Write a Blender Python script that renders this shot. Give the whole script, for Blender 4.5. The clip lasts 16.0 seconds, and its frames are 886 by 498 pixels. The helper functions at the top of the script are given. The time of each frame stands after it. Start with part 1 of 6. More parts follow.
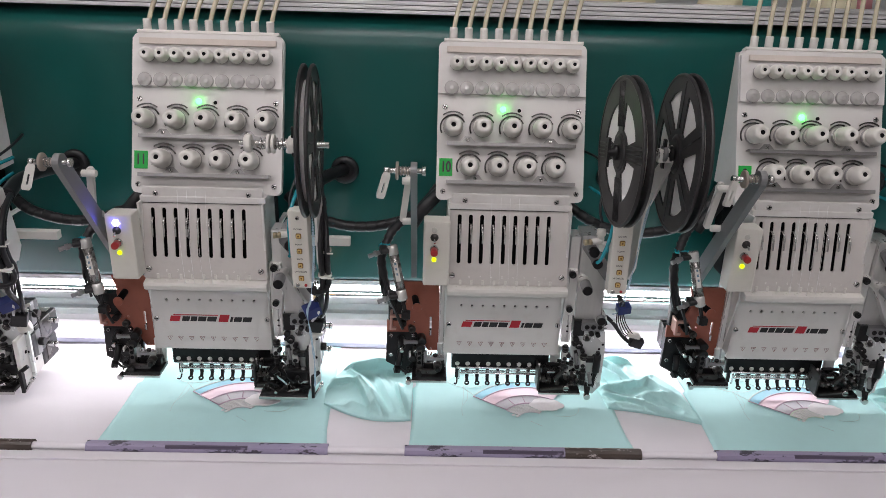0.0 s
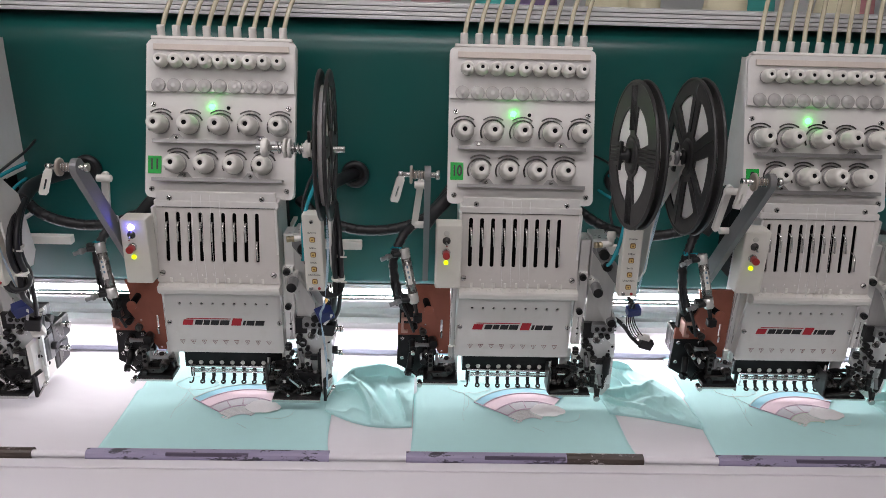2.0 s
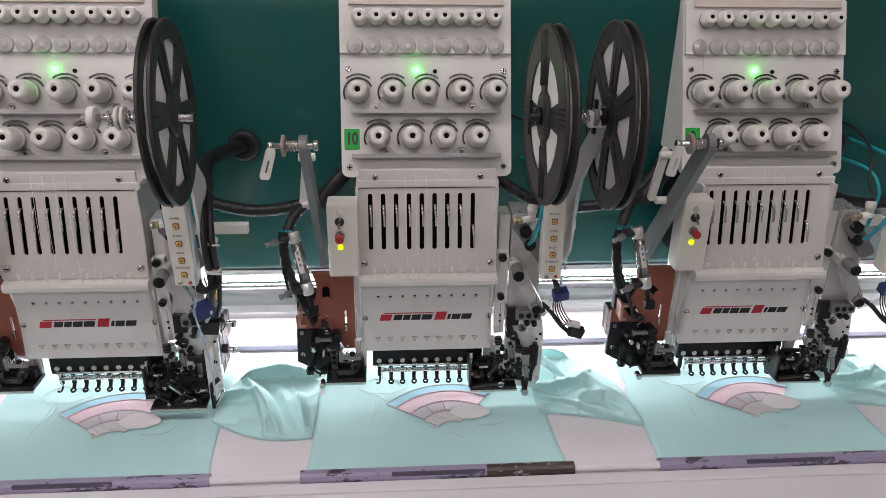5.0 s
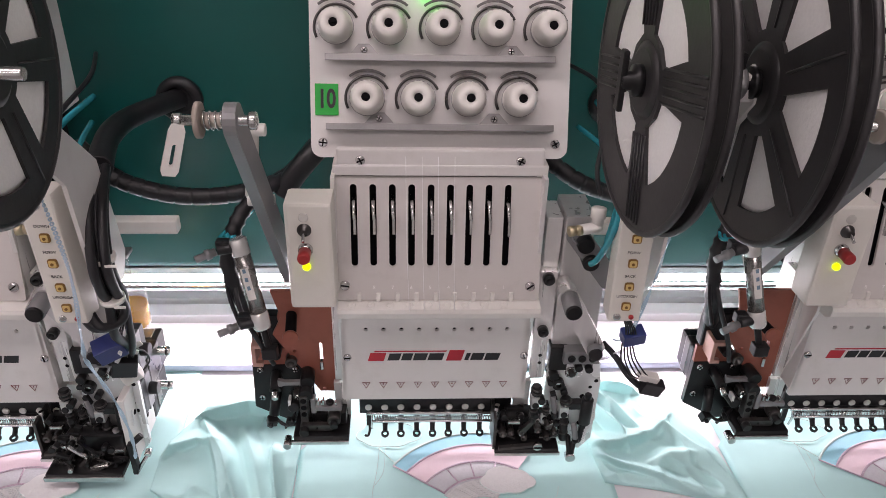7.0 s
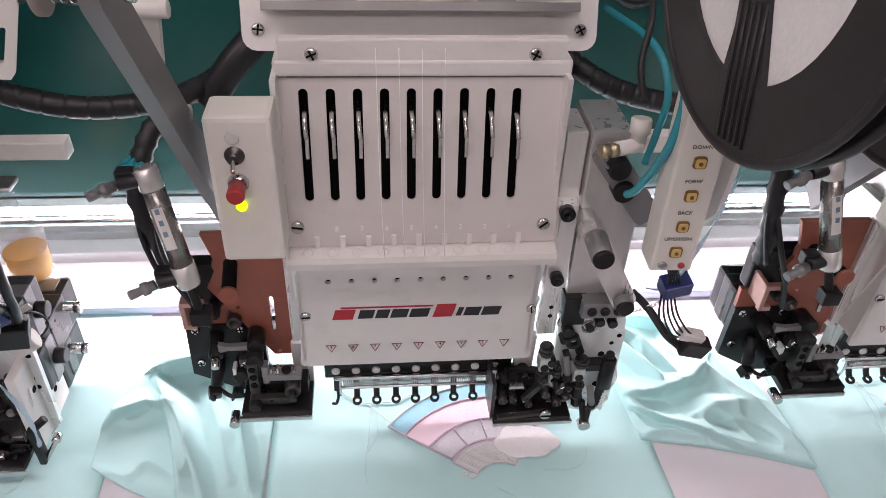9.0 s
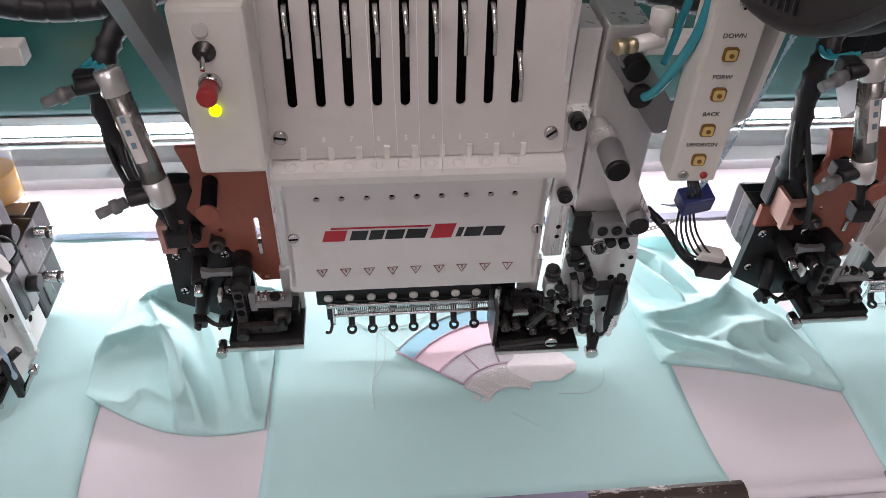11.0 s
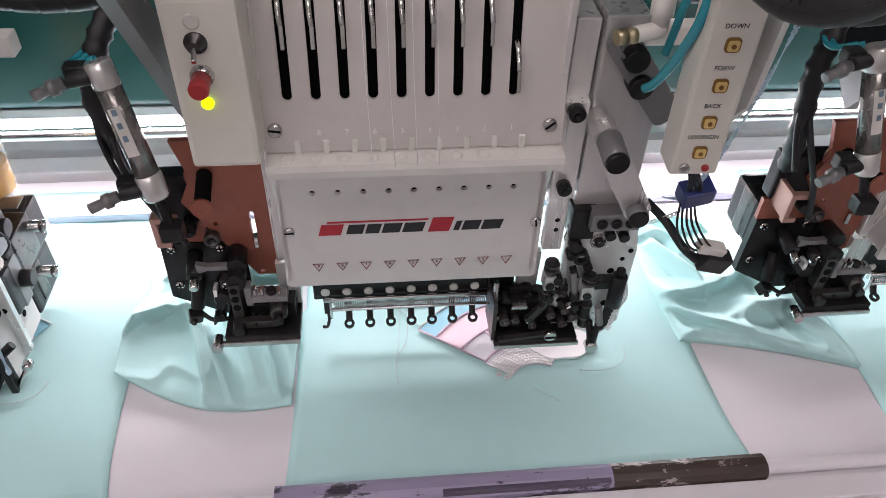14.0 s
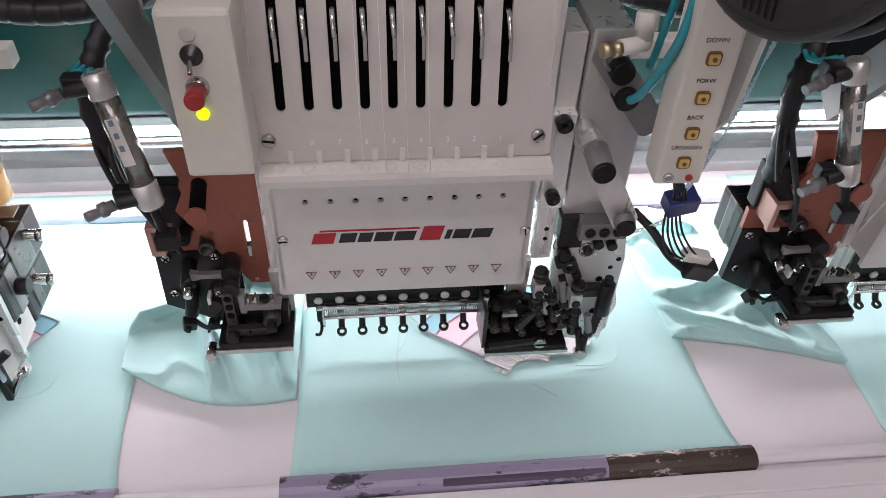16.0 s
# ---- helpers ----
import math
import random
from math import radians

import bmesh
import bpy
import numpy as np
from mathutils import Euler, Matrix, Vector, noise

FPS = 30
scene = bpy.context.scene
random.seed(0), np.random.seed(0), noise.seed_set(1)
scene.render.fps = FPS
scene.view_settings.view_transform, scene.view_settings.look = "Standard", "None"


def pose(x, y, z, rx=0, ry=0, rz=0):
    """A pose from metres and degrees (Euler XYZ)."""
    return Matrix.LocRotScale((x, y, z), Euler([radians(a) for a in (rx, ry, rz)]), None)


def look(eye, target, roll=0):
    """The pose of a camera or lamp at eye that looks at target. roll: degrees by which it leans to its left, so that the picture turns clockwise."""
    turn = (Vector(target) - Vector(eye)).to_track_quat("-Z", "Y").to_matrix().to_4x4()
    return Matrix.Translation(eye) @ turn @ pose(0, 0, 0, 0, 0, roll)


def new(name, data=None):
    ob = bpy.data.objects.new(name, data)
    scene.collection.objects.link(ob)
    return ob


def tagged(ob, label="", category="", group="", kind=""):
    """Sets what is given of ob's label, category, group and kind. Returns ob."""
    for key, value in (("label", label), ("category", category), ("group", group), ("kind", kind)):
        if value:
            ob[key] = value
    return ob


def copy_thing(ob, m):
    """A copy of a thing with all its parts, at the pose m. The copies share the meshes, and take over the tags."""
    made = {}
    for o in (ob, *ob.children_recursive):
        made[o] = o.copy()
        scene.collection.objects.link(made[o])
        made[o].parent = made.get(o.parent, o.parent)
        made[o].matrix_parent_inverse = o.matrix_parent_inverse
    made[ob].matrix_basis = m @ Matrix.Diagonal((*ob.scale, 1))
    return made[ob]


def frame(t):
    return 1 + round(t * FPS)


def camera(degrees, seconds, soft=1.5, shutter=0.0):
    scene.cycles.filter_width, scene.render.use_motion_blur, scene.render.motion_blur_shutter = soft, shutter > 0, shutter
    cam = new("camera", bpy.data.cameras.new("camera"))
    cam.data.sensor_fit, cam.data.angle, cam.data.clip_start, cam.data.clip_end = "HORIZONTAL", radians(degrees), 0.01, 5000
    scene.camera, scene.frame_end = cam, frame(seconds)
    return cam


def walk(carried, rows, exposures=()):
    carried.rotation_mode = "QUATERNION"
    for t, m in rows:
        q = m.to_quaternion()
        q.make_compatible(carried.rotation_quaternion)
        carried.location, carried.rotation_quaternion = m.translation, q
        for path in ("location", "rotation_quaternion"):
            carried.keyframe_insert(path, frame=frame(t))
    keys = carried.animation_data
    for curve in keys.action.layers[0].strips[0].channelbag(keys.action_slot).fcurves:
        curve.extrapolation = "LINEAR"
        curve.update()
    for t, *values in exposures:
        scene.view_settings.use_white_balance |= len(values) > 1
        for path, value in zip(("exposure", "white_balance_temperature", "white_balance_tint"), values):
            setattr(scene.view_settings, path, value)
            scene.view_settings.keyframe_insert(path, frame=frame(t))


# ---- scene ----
cam = camera(61.8, 16.0, soft=0.8)
PATH = [
    (0, (-0.098, -0.965, 1.486), (-0.052, 0.894, 0.749), 1.8),
    (0.5, (-0.111, -0.968, 1.482), (-0.133, 0.894, 0.751), 1.2),
    (1, (-0.124, -0.974, 1.485), (-0.17, 0.891, 0.763), 1.7),
    (1.5, (-0.126, -0.976, 1.486), (-0.103, 0.891, 0.768), 1.9),
    (2, (-0.118, -0.974, 1.486), (-0.063, 0.89, 0.763), 1.7),
    (2.5, (-0.108, -0.965, 1.485), (-0.047, 0.896, 0.754), 1.7),
    (3, (-0.098, -0.957, 1.478), (-0.018, 0.891, 0.718), 1.6),
    (3.5, (-0.076, -0.944, 1.472), (0.023, 0.897, 0.697), 1.1),
    (4, (-0.033, -0.926, 1.47), (0.037, 0.915, 0.692), 0.4),
    (4.2, (-0.016, -0.919, 1.467), (0.029, 0.923, 0.689), 0.5),
    (6.3, (-0.06, -0.654, 1.428), (0.262, 1.062, 0.453), 2.3),
    (6.5, (-0.05, -0.628, 1.42), (0.221, 1.084, 0.423), 2.5),
    (7, (-0.015, -0.556, 1.404), (0.086, 1.182, 0.419), 1.7),
    (7.5, (0.009, -0.512, 1.391), (0.042, 1.201, 0.36), 1.6),
    (8, (-0.008, -0.479, 1.37), (0.066, 1.173, 0.245), 1.9),
    (8.5, (-0.02, -0.45, 1.356), (0.12, 1.188, 0.218), 2.6),
    (9, (-0.017, -0.422, 1.343), (0.163, 1.171, 0.147), 2.5),
    (9.5, (-0.018, -0.409, 1.329), (0.149, 1.126, 0.058), 2.9),
    (9.7, (-0.018, -0.408, 1.323), (0.152, 1.118, 0.04), 2.7),
    (12, (-0.01, -0.397, 1.307), (0.165, 1.076, -0.034), 2.2),
    (12.5, (-0.01, -0.396, 1.306), (0.167, 1.073, -0.04), 2.4),
    (13, (-0.011, -0.395, 1.307), (0.171, 1.073, -0.039), 2.4),
    (13.5, (-0.011, -0.395, 1.306), (0.174, 1.068, -0.045), 2.4),
    (14, (-0.011, -0.396, 1.307), (0.162, 1.076, -0.035), 2.1),
    (14.5, (-0.009, -0.397, 1.307), (0.175, 1.072, -0.039), 2.4),
    (15, (-0.01, -0.397, 1.306), (0.178, 1.069, -0.043), 2.8),
    (15.5, (-0.009, -0.399, 1.31), (0.165, 1.084, -0.021), 2.3),
    (16, (-0.01, -0.403, 1.311), (0.181, 1.088, -0.009), 2.5),
]
walk(cam, [(t, look(eye, target, roll)) for t, eye, target, roll in PATH], [(0, 0.13, 6500, 14), (4, 0.06, 6550, 14), (7, 0.29, 6800, 24), (8.5, 0.33, 6800, 26), (9.5, 0.24, 6800, 26), (12, 0.05, 6700, 21), (16, 0.05, 6700, 21)])


# ---- world and large lights ----
world = bpy.data.worlds.new("world")
scene.world = world
world.use_nodes = True
world.node_tree.nodes["Background"].inputs[0].default_value = (0.95, 0.96, 1.0, 1)
world.node_tree.nodes["Background"].inputs[1].default_value = 0.02


def area_lamp(name, m, sx, sy, watts, colour):
    d = bpy.data.lights.new(name, "AREA")
    d.shape, d.size, d.size_y, d.energy, d.color = "RECTANGLE", sx, sy, watts, colour
    ob = new(name, d)
    ob.matrix_world = m
    return ob


# ceiling tubes over the aisle and over the machine, and the work light under the beam
area_lamp("ceiling_light_lamp", pose(-0.8, -0.75, 2.66), 3.4, 0.3, 13.5, (1.0, 0.90, 0.885))
area_lamp("ceiling_light_lamp", pose(-0.9, -2.3, 2.66), 3.4, 0.3, 13.5, (1.0, 0.90, 0.885))
area_lamp("work_light_lamp", pose(0, 0.1195, 0.9785, -40, 0, 0), 3.2, 0.009, 5.0, (1.0, 0.95, 0.97))
scene.view_settings.exposure = 0.0


# ---- materials ----
def material(name, colour, rough=0.5, metal=0.0, vary=0.12, scale=30.0, bump=0.0, bump_scale=200.0,
             dirt=None, dirt_amount=0.0, dirt_scale=8.0, coat=0.0, weave=False, spec=0.5, stretch=(1, 1, 1), chip=(0.52, 0.75), bump_d=0.001):
    m = bpy.data.materials.new(name)
    m.use_nodes = True
    n, l = m.node_tree.nodes, m.node_tree.links
    b = n["Principled BSDF"]
    b.inputs["Metallic"].default_value = metal
    b.inputs["Specular IOR Level"].default_value = spec
    b.inputs["Coat Weight"].default_value = coat
    tc = n.new("ShaderNodeTexCoord")
    mp = n.new("ShaderNodeMapping")
    mp.inputs["Scale"].default_value = stretch
    l.new(tc.outputs["Object"], mp.inputs[0])
    nz = n.new("ShaderNodeTexNoise")
    nz.inputs["Scale"].default_value, nz.inputs["Detail"].default_value = scale, 6
    l.new(mp.outputs[0], nz.inputs["Vector"])
    mix = n.new("ShaderNodeMix")
    mix.data_type = "RGBA"
    mix.inputs[6].default_value = tuple(c * (1 - vary) for c in colour) + (1,)
    mix.inputs[7].default_value = tuple(min(1, c * (1 + vary)) for c in colour) + (1,)
    l.new(nz.outputs[0], mix.inputs[0])
    out = mix.outputs[2]
    if dirt:
        n2 = n.new("ShaderNodeTexNoise")
        n2.inputs["Scale"].default_value, n2.inputs["Detail"].default_value = dirt_scale, 8
        n2.inputs["Roughness"].default_value = 0.7
        l.new(mp.outputs[0], n2.inputs["Vector"])
        cr = n.new("ShaderNodeMapRange")
        cr.inputs[1].default_value, cr.inputs[2].default_value = chip
        cr.inputs[4].default_value = dirt_amount
        l.new(n2.outputs[0], cr.inputs[0])
        mx = n.new("ShaderNodeMix")
        mx.data_type = "RGBA"
        l.new(cr.outputs[0], mx.inputs[0])
        l.new(out, mx.inputs[6])
        mx.inputs[7].default_value = tuple(dirt) + (1,)
        out = mx.outputs[2]
    l.new(out, b.inputs["Base Color"])
    rr = n.new("ShaderNodeMapRange")
    rr.inputs[3].default_value, rr.inputs[4].default_value = max(0.02, rough - 0.1), min(1, rough + 0.1)
    l.new(nz.outputs[0], rr.inputs[0])
    l.new(rr.outputs[0], b.inputs["Roughness"])
    if bump:
        bp = n.new("ShaderNodeBump")
        bp.inputs["Strength"].default_value, bp.inputs["Distance"].default_value = bump, bump_d
        if weave:
            w1 = n.new("ShaderNodeTexWave")
            w1.inputs["Scale"].default_value, w1.inputs["Distortion"].default_value = bump_scale, 1.0
            w2 = n.new("ShaderNodeTexWave")
            w2.bands_direction = "Y"
            w2.inputs["Scale"].default_value, w2.inputs["Distortion"].default_value = bump_scale, 1.0
            mm = n.new("ShaderNodeMath")
            mm.operation = "ADD"
            l.new(mp.outputs[0], w1.inputs[0]), l.new(mp.outputs[0], w2.inputs[0])
            l.new(w1.outputs[1], mm.inputs[0]), l.new(w2.outputs[1], mm.inputs[1])
            l.new(mm.outputs[0], bp.inputs["Height"])
        else:
            n3 = n.new("ShaderNodeTexNoise")
            n3.inputs["Scale"].default_value, n3.inputs["Detail"].default_value = bump_scale, 3
            l.new(mp.outputs[0], n3.inputs["Vector"])
            l.new(n3.outputs[0], bp.inputs["Height"])
        l.new(bp.outputs[0], b.inputs["Normal"])
    return m


def glowing(name, colour, strength):
    m = bpy.data.materials.new(name)
    m.use_nodes = True
    b = m.node_tree.nodes["Principled BSDF"]
    b.inputs["Base Color"].default_value = (*colour, 1)
    b.inputs["Emission Color"].default_value = (*colour, 1)
    b.inputs["Emission Strength"].default_value = strength
    return m


def clear(name, colour, rough=0.1, alpha=0.4):
    m = material(name, colour, rough, vary=0.05)
    b = m.node_tree.nodes["Principled BSDF"]
    b.inputs["Alpha"].default_value = alpha
    return m


PAINT = material("white_machine_paint", (0.70, 0.68, 0.66), 0.42, vary=0.03, scale=14, bump=0.06, bump_scale=500,
                 dirt=(0.42, 0.39, 0.34), dirt_amount=0.24, dirt_scale=34)
SATIN = material("satin_plate_paint", (0.60, 0.57, 0.545), 0.45, vary=0.04, scale=9, bump=0.05, bump_scale=700,
                 dirt=(0.36, 0.34, 0.31), dirt_amount=0.28, dirt_scale=45)
PLASTIC = material("white_plastic", (0.74, 0.72, 0.68), 0.5, vary=0.04, scale=40, dirt=(0.45, 0.42, 0.36), dirt_amount=0.15, dirt_scale=60)
CREAM = material("cream_box_plastic", (0.72, 0.70, 0.64), 0.4, vary=0.03, scale=25, dirt=(0.4, 0.37, 0.3), dirt_amount=0.18, dirt_scale=35)
CLEAR_DISC = clear("clear_plastic_disc", (0.72, 0.70, 0.68), 0.12, 0.55)
HOSE = clear("yellowed_clear_tubing", (0.62, 0.57, 0.42), 0.2, 0.8)
BLACK = material("black_oxide_steel", (0.013, 0.013, 0.014), 0.34, vary=0.4, scale=60, metal=0.2, spec=0.35, dirt=(0.05, 0.048, 0.046), dirt_amount=0.3, dirt_scale=90)
BLACK_PL = material("black_reel_plastic", (0.021, 0.020, 0.021), 0.42, vary=0.3, scale=40, bump=0.08, bump_scale=300, dirt=(0.055, 0.052, 0.054), dirt_amount=0.4, dirt_scale=25)
RUBBER = material("black_cable_rubber", (0.012, 0.012, 0.014), 0.45, vary=0.3, scale=60)
CYL_STEEL = material("grey_cylinder_steel", (0.30, 0.29, 0.275), 0.26, metal=0.75, vary=0.12, scale=80)
CAP_ALU = material("turned_aluminium", (0.80, 0.79, 0.77), 0.24, metal=0.7, vary=0.05, scale=90)
STEEL = material("bright_steel", (0.62, 0.61, 0.6), 0.22, metal=1.0, vary=0.12, scale=60, dirt=(0.2, 0.19, 0.18), dirt_amount=0.3, dirt_scale=120)
ALU = material("brushed_aluminium", (0.82, 0.81, 0.79), 0.30, metal=0.5, vary=0.12, scale=160, stretch=(1, 1, 0.06), bump=0.08, bump_scale=500, dirt=(0.42, 0.41, 0.39), dirt_amount=0.25, dirt_scale=40)
ALU_D = material("milled_aluminium", (0.66, 0.655, 0.64), 0.3, metal=0.65, vary=0.1, scale=120, stretch=(1, 1, 0.05), bump=0.08, bump_scale=400, dirt=(0.35, 0.34, 0.33), dirt_amount=0.14, dirt_scale=50)
SHEET = material("bent_sheet_steel", (0.34, 0.33, 0.325), 0.32, metal=0.55, vary=0.1, scale=60)
ALU_L = material("brushed_aluminium_rail", (0.72, 0.72, 0.73), 0.4, metal=0.3, vary=0.08, scale=90, stretch=(0.04, 1, 1))
GUN = material("gunmetal_steel", (0.075, 0.07, 0.068), 0.3, metal=0.7, vary=0.25, scale=80, dirt=(0.2, 0.19, 0.18), dirt_amount=0.35, dirt_scale=140)
PALE_COPPER = material("pale_copper_block", (0.52, 0.30, 0.25), 0.4, metal=0.3, vary=0.1, scale=70)
GREYMET = material("grey_cast_arm", (0.24, 0.24, 0.245), 0.42, metal=0.35, vary=0.1, scale=50, bump=0.08, bump_scale=400)
# near-black colour painting the shade in slots, holes and gaps; also dark parts
DARK = material("dark_cavity_shade_and_parts", (0.006, 0.006, 0.007), 0.8, vary=0.3, scale=40, spec=0.1)
COPPER = material("copper_brown_anodised_plate", (0.34, 0.11, 0.072), 0.36, metal=0.2, vary=0.1, scale=70, dirt=(0.12, 0.045, 0.03), dirt_amount=0.4, dirt_scale=60)
TEAL = material("teal_green_beam_paint", (0.0038, 0.081, 0.072), 0.30, vary=0.07, scale=3, bump=0.03, bump_scale=90, dirt=(0.003, 0.070, 0.062), dirt_amount=0.35, dirt_scale=3)
MINT = material("mint_jersey_fabric", (0.47, 0.74, 0.735), 0.85, vary=0.03, scale=60, bump=0.12, bump_scale=1500, weave=True, spec=0.15)
CLOTH = material("white_backing_cloth", (0.74, 0.715, 0.75), 0.9, vary=0.03, scale=12, bump=0.5, bump_scale=11, spec=0.1, bump_d=0.006, stretch=(0.45, 1, 1))
LAVENDER = material("worn_lavender_strip", (0.30, 0.265, 0.39), 0.35, vary=0.10, scale=30, dirt=(0.03, 0.027, 0.04), dirt_amount=0.95, dirt_scale=70, stretch=(0.35, 1, 1), chip=(0.565, 0.59), coat=0.3, bump=0.35, bump_scale=50, bump_d=0.002)
WORN = material("worn_brown_strip", (0.05, 0.035, 0.028), 0.35, vary=0.6, scale=60, dirt=(0.5, 0.44, 0.44), dirt_amount=0.9, dirt_scale=75, stretch=(0.45, 1, 1), chip=(0.575, 0.60), bump=0.7, bump_scale=70, bump_d=0.003)
CHANNEL_SHADE = material("shaded_lavender_channel", (0.085, 0.07, 0.11), 0.45, vary=0.3, scale=40, dirt=(0.3, 0.26, 0.38), dirt_amount=0.7, dirt_scale=60, stretch=(0.3, 1, 1), chip=(0.58, 0.62))
GREEN_TAG = material("green_tag_film", (0.02, 0.42, 0.07), 0.18, vary=0.08, scale=50, coat=0.5)
INK_RED = material("red_print_ink", (0.46, 0.02, 0.035), 0.4, vary=0.08)
INK_DEEP = material("dark_red_print_ink", (0.17, 0.015, 0.025), 0.4, vary=0.1)
INK_BLACK = material("black_print_ink", (0.015, 0.015, 0.017), 0.4, vary=0.2)
INK_GREY = material("faint_grey_ink", (0.82, 0.80, 0.78), 0.5, vary=0.1)
RED = material("red_button_plastic", (0.42, 0.035, 0.035), 0.35, vary=0.1)
AMBER = material("amber_button", (0.23, 0.12, 0.025), 0.35, metal=0.2, vary=0.1)
AMBER_PALE = material("pale_amber_button", (0.72, 0.52, 0.20), 0.4, vary=0.08)
BLUE_PL = material("blue_connector_plastic", (0.02, 0.035, 0.16), 0.35, vary=0.15)
TEAL_HOSE = material("teal_air_hose", (0.02, 0.30, 0.36), 0.22, vary=0.1)
PINK = material("pink_satin_applique", (0.79, 0.62, 0.69), 0.6, vary=0.05, scale=200, bump=0.2, bump_scale=900)
SKY = material("blue_satin_applique", (0.25, 0.55, 0.66), 0.6, vary=0.06, scale=200, bump=0.2, bump_scale=900)
LILAC = material("grey_lilac_applique", (0.60, 0.60, 0.64), 0.7, vary=0.12, scale=400, bump=0.4, bump_scale=700)
STITCH = material("lilac_embroidery_thread", (0.55, 0.43, 0.52), 0.6, vary=0.4, scale=700, bump=0.8, bump_scale=900)
PALE_STITCH = material("pale_embroidery_thread", (0.60, 0.72, 0.70), 0.6, vary=0.1, scale=900)
FLEECE = material("white_cloud_applique", (0.84, 0.83, 0.84), 0.85, vary=0.05, scale=300, bump=0.4, bump_scale=600)
SEQUIN = material("pearl_sequin", (0.74, 0.74, 0.74), 0.4, metal=0.0, vary=0.15, scale=900)
BLUE_SEQ = clear("pale_blue_sequin", (0.55, 0.72, 0.85), 0.15, 0.8)
OIL = clear("yellow_oil", (0.95, 0.50, 0.005), 0.1, 0.72)
BOTTLE = clear("milky_bottle_plastic", (0.8, 0.8, 0.76), 0.3, 0.2)
THREAD = material("white_thread", (0.8, 0.8, 0.8), 0.6, vary=0.05)
FLOOR = material("grey_concrete", (0.28, 0.28, 0.27), 0.7, vary=0.15, scale=4, bump=0.2)
WALL = material("white_wall_paint", (0.72, 0.73, 0.72), 0.8, vary=0.04, scale=3)
LED_GREEN = glowing("green_led", (0.025, 1.0, 0.06), 13)
LED_YELLOW = glowing("yellow_led", (0.75, 1.0, 0.0), 1.5)
LED_BLUE = glowing("blue_white_led", (0.10, 0.09, 1.0), 260)
LED_OFF = material("clear_led_off", (0.62, 0.6, 0.56), 0.2, vary=0.05)
TUBE_GLOW = glowing("work_light_glow", (0.93, 0.97, 1.0), 15)
PANEL_GLOW = glowing("ceiling_light_glow", (0.93, 0.97, 1.0), 8)


# ---- mesh tools ----
I4 = Matrix.Identity(4)


def box(bm, x0, x1, y0, y1, z0, z1, bevel=0.0, m=I4):
    r = bmesh.ops.create_cube(bm, size=1, matrix=m @ Matrix.Translation(((x0 + x1) / 2, (y0 + y1) / 2, (z0 + z1) / 2))
                              @ Matrix.Diagonal((abs(x1 - x0), abs(y1 - y0), abs(z1 - z0), 1)))
    if bevel:
        edges = list({e for v in r["verts"] for e in v.link_edges})
        bmesh.ops.bevel(bm, geom=edges, offset=bevel, segments=2, affect="EDGES", profile=0.6)


def lathe(bm, p0, p1, profile, seg=20):
    """profile: (distance along p0-p1 in metres, radius) rows."""
    p0, p1 = Vector(p0), Vector(p1)
    q = (p1 - p0).to_track_quat("Z", "Y").to_matrix().to_4x4()
    m = Matrix.Translation(p0) @ q
    rings = []
    for d, r in profile:
        rings.append([bm.verts.new(m @ Vector((r * math.cos(a), r * math.sin(a), d))) for a in
                      (2 * math.pi * i / seg for i in range(seg))])
    for a, b in zip(rings, rings[1:]):
        for i in range(seg):
            f = bm.faces.new((a[i], a[(i + 1) % seg], b[(i + 1) % seg], b[i]))
            f.smooth = True
    bm.faces.new(rings[0][::-1])
    bm.faces.new(rings[-1])


def rod(bm, p0, p1, r, seg=14, chamfer=0.12):
    ln = (Vector(p1) - Vector(p0)).length
    c = min(r * chamfer, ln * 0.2)
    lathe(bm, p0, p1, [(0, r - c), (c, r), (ln - c, r), (ln, r - c)], seg)


def curve_points(pts, n=8):
    pts = [Vector(p) for p in pts]
    out = []
    for i in range(len(pts) - 1):
        a, b = pts[max(i - 1, 0)], pts[i]
        c, d = pts[i + 1], pts[min(i + 2, len(pts) - 1)]
        for k in range(n):
            t = k / n
            out.append(0.5 * ((2 * b) + (c - a) * t + (2 * a - 5 * b + 4 * c - d) * t * t + (3 * b - a - 3 * c + d) * t ** 3))
    out.append(pts[-1])
    return out


def pipe(bm, pts, r, seg=8, n=8, radius=None):
    line = curve_points(pts, n) if n > 1 else [Vector(p) for p in pts]
    rings, up = [], Vector((0.31, 0.2, 0.93))
    for i, p in enumerate(line):
        t = (line[min(i + 1, len(line) - 1)] - line[max(i - 1, 0)]).normalized()
        side = t.cross(up)
        side = side.normalized() if side.length > 1e-4 else Vector((1, 0, 0))
        up = side.cross(t).normalized()
        rr = radius(i) if radius else r
        rings.append([bm.verts.new(p + side * rr * math.cos(a) + up * rr * math.sin(a)) for a in
                      (2 * math.pi * k / seg for k in range(seg))])
    for a, b in zip(rings, rings[1:]):
        for i in range(seg):
            f = bm.faces.new((a[i], a[(i + 1) % seg], b[(i + 1) % seg], b[i]))
            f.smooth = True
    bm.faces.new(rings[0][::-1])
    bm.faces.new(rings[-1])


def rounded(x0, x1, y0, y1, r, n=4):
    out = []
    for cx, cy, a0 in ((x1 - r, y1 - r, 0), (x0 + r, y1 - r, 90), (x0 + r, y0 + r, 180), (x1 - r, y0 + r, 270)):
        for k in range(n + 1):
            a = radians(a0 + 90 * k / n)
            out.append((cx + r * math.cos(a), cy + r * math.sin(a)))
    return out


